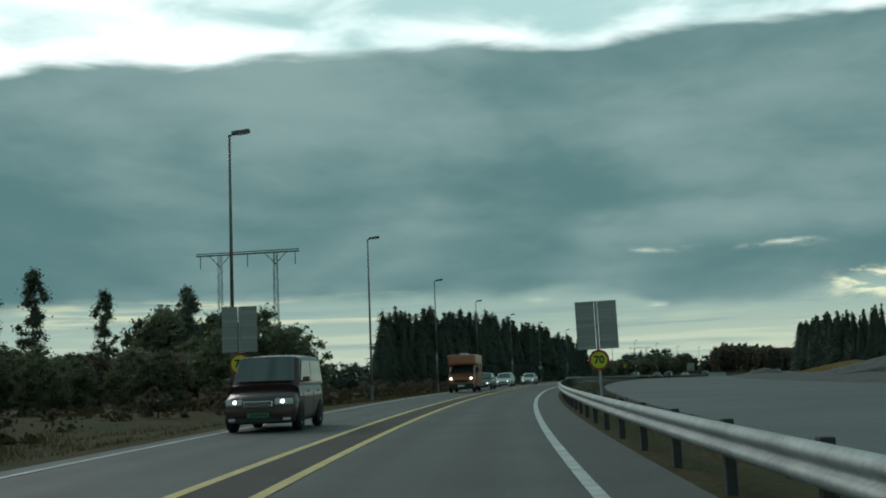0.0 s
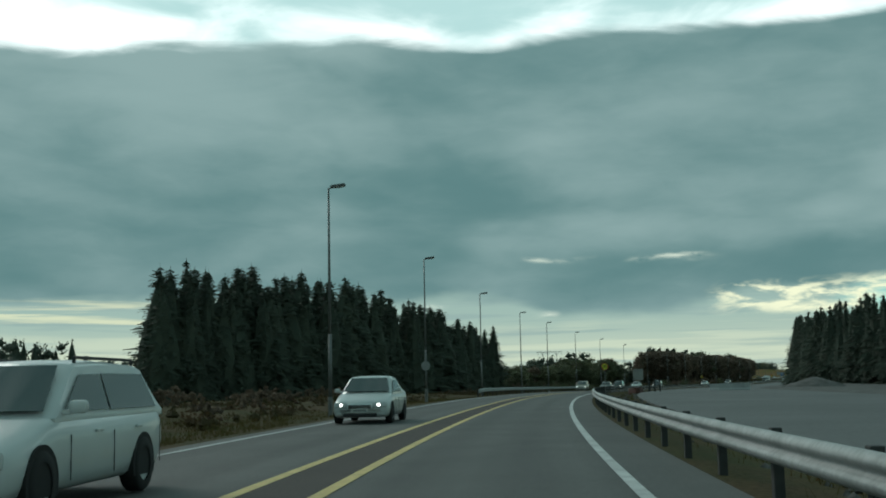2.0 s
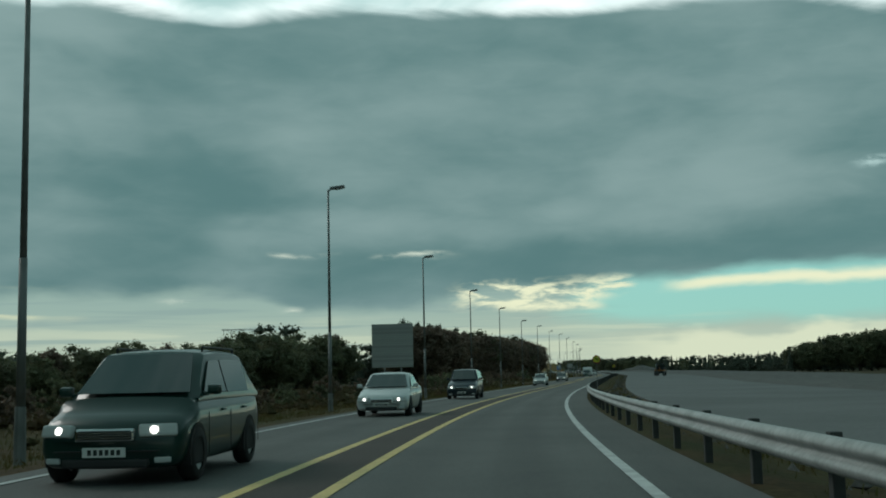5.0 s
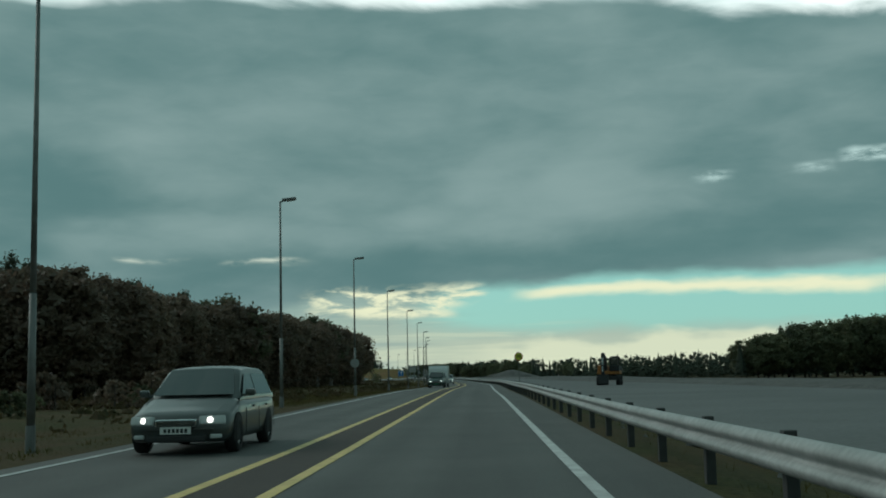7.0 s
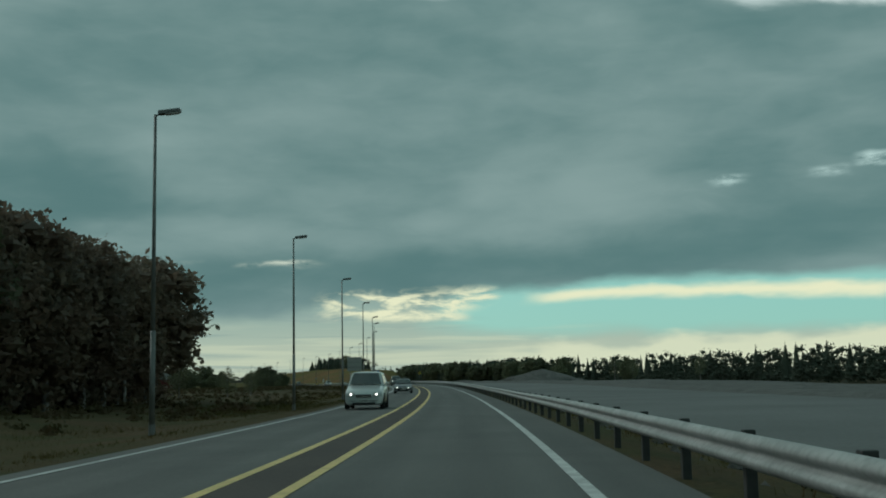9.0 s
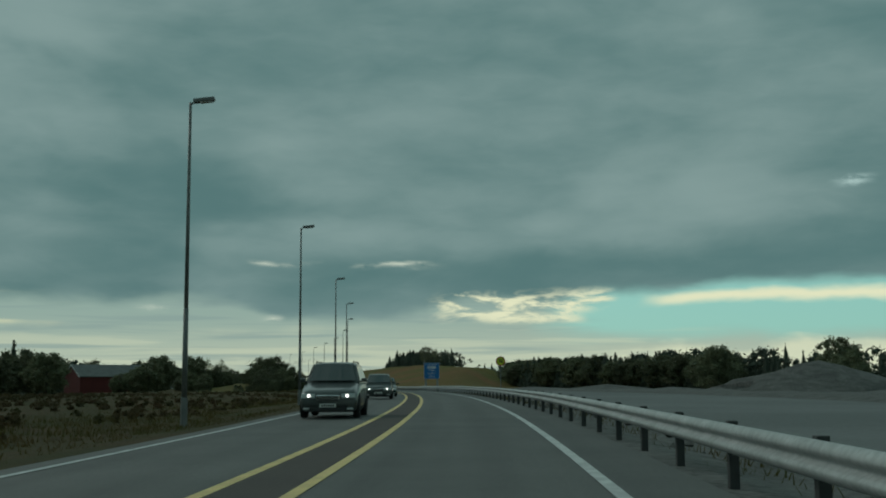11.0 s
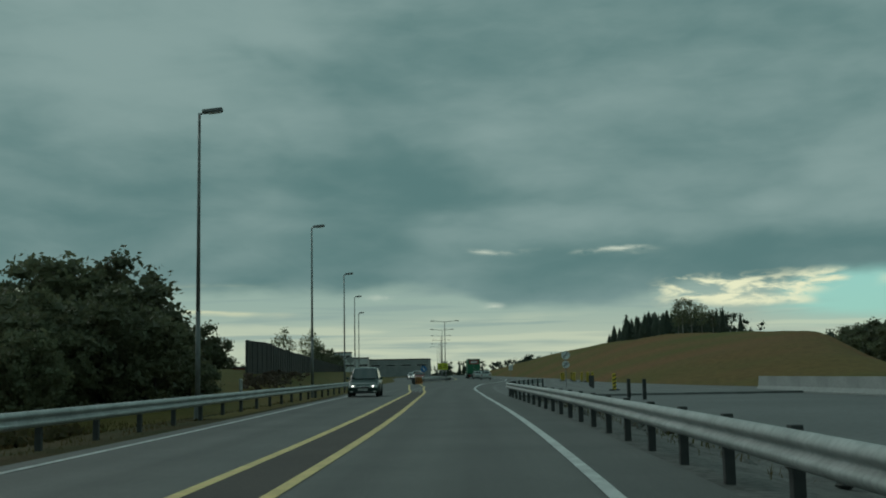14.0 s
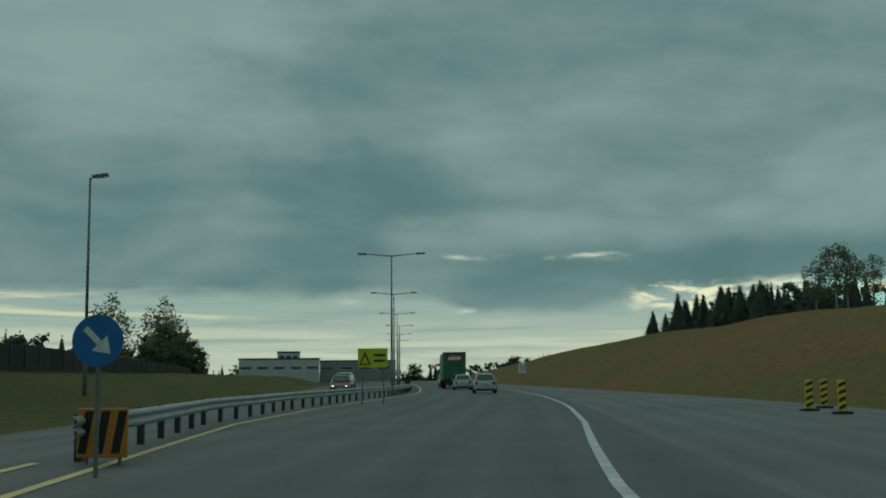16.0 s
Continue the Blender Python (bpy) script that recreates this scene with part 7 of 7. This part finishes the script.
def lorry(m):
    t = thing("lorry", "articulated lorry with a green trailer and a red printed panel", "lorry", m, "traffic on the road")
    bm = bmesh.new()
    box(bm, (-1.27, -6.8, 1.05), (1.27, 6.8, 3.95), 0.04)
    trailer = part("trailer", bm, LORRY_G, t)
    for x in (-0.62, 0.62):
        bm = bmesh.new()
        box(bm, (x - 0.60, -6.86, 1.1), (x + 0.60, -6.80, 3.88), 0.01)
        part("rear_door", bm, LORRY_G, trailer)
        bm = bmesh.new()
        tube(bm, (x * 0.25, -6.9, 1.1), (x * 0.25, -6.9, 3.8), 0.02, 0.02, 6)
        part("lock_rod", bm, ZINC, trailer)
    bm = bmesh.new()
    box(bm, (-0.95, -6.885, 2.95), (0.95, -6.862, 3.72), 0.0)
    sign = part("print_panel", bm, LORRY_R, trailer, "red panel")
    bm = bmesh.new()
    bm.faces.new([bm.verts.new(p) for p in ((-0.72, -6.89, 3.14), (0.66, -6.89, 3.14), (0.74, -6.89, 3.52), (-0.64, -6.89, 3.52))])
    part("print_bar", bm, SIGN_W, sign, "white slanted bar")
    bm = bmesh.new()
    box(bm, (-1.28, -6.87, 3.86), (1.28, -6.7, 4.02), 0.02)
    part("top_frame", bm, SIGN_K, trailer)
    bm = bmesh.new()
    box(bm, (-1.2, -6.8, 0.85), (1.2, 6.6, 1.05), 0.02)
    part("chassis", bm, TRIM, t)
    bm = bmesh.new()
    box(bm, (-1.2, -6.95, 0.45), (1.2, -6.8, 0.75), 0.03)
    part("underrun_bar", bm, TRIM, t)
    for x in (-1, 1):
        bm = bmesh.new()
        box(bm, tuple(sorted((x * 0.75, x * 1.15)))[:1] + (-6.98, 0.5), tuple(sorted((x * 0.75, x * 1.15)))[1:] + (-6.95, 0.66), 0.0)
        part("tail_lamp", bm, TAIL, t)
    bm = bmesh.new()
    box(bm, (-1.22, 7.3, 0.7), (1.22, 9.3, 3.5), 0.15)
    part("cab", bm, WHITE_P, t)
    for y in (-5.4, -4.1, -2.8):
        wheels(t, 12, 2.5, 0.48, y, y, 0.34)
    wheels(t, 12, 2.5, 0.48, 8.3, 5.8, 0.34)
    return t


lorry(stand(1267.5, -3.2, 0.005))


def excavator(m):
    t = thing("excavator", "orange and black wheeled excavator on the unfinished road", "excavator", m)
    CAT = material("orange machine paint", (0.42, 0.16, 0.03), 0.5, other=(0.30, 0.12, 0.03), scale=1.5)
    def limb(nm, points, w0, w1, mat):
        bm = bmesh.new()
        for a, b in zip(points, points[1:]):
            av, bv = Vector(a), Vector(b)
            box(bm, (-w0 / 2, -w1 / 2, -w1 * 0.3), (w0 / 2, w1 / 2, (bv - av).length + w1 * 0.3), 0.04, Matrix.Translation(av) @ (bv - av).to_track_quat("Z", "Y").to_matrix().to_4x4())
        return part(nm, bm, mat, t)

    bm = bmesh.new()
    box(bm, (-1.1, -1.9, 0.55), (1.1, 1.9, 0.95), 0.08)
    box(bm, (-0.7, -0.7, 0.95), (0.7, 0.7, 1.2), 0.05)
    part("chassis", bm, TRIM, t)
    bm = bmesh.new()
    box(bm, (-1.2, -2.35, 1.2), (1.2, -1.2, 2.05), 0.25)
    part("counterweight", bm, TRIM, t)
    bm = bmesh.new()
    box(bm, (-1.2, -1.35, 1.18), (1.2, 1.2, 1.55), 0.06)
    box(bm, (0.15, -1.3, 1.5), (1.2, 0.6, 2.15), 0.10)
    part("upper_body", bm, CAT, t, "orange upper body")
    bm = bmesh.new()
    for z0, z1, y1 in ((1.5, 2.1, 1.35), (2.1, 3.0, 1.2)):
        box(bm, (-1.2, -0.35, z0), (-0.2, y1, z1 + 0.02), 0.08)
    cab = part("cab", bm, TRIM, t, "dark cab")
    for lo, hi in (((-1.1, 1.19, 2.12), (-0.3, 1.23, 2.9)), ((-1.22, -0.2, 2.12), (-1.19, 1.05, 2.88)), ((-0.21, -0.2, 2.12), (-0.18, 1.05, 2.88))):
        bm = bmesh.new()
        box(bm, lo, hi, 0.0)
        part("window", bm, GLASS, cab)
    bm = bmesh.new()
    box(bm, (-1.1, -0.3, 3.0), (-0.3, 1.1, 3.08), 0.03)
    tube(bm, (-0.9, -0.2, 3.05), (-0.9, -0.2, 3.3), 0.06, 0.06, 8)
    part("roof_beacon", bm, TRIM, cab)
    limb("boom", [(0.35, 0.9, 1.6), (0.35, 1.5, 2.7), (0.35, 2.6, 3.15)], 0.42, 0.5, TRIM)
    limb("arm", [(0.35, 2.7, 3.2), (0.35, 3.3, 2.1), (0.35, 3.1, 1.2)], 0.34, 0.38, TRIM)
    for a, b, r in (((0.65, 1.2, 1.6), (0.65, 1.9, 2.75), 0.07), ((0.35, 1.6, 3.15), (0.35, 2.9, 3.45), 0.07), ((0.35, 3.35, 2.9), (0.35, 3.5, 1.5), 0.06)):
        bm = bmesh.new()
        tube(bm, a, b, r, r * 0.6, 8)
        part("ram", bm, CHROME, t)
    bm = bmesh.new()
    prof = [(2.75, 1.15), (2.35, 0.75), (2.4, 0.3), (2.8, 0.05), (3.35, 0.2), (3.3, 0.55), (3.25, 1.2)]
    sides = [[bm.verts.new((x, y, z)) for y, z in prof] for x in (-0.15, 0.85)]
    for i in range(len(prof)):
        k = (i + 1) % len(prof)
        bm.faces.new((sides[0][i], sides[0][k], sides[1][k], sides[1][i]))
    bm.faces.new(sides[0][::-1])
    bm.faces.new(sides[1])
    bmesh.ops.recalc_face_normals(bm, faces=bm.faces[:])
    part("bucket", bm, TRIM, t)
    wheels(t, 4, 2.5, 0.52, 1.25, -1.25, 0.42)
    return t


excavator(stand(605.0, 14.0, -0.12, 168))


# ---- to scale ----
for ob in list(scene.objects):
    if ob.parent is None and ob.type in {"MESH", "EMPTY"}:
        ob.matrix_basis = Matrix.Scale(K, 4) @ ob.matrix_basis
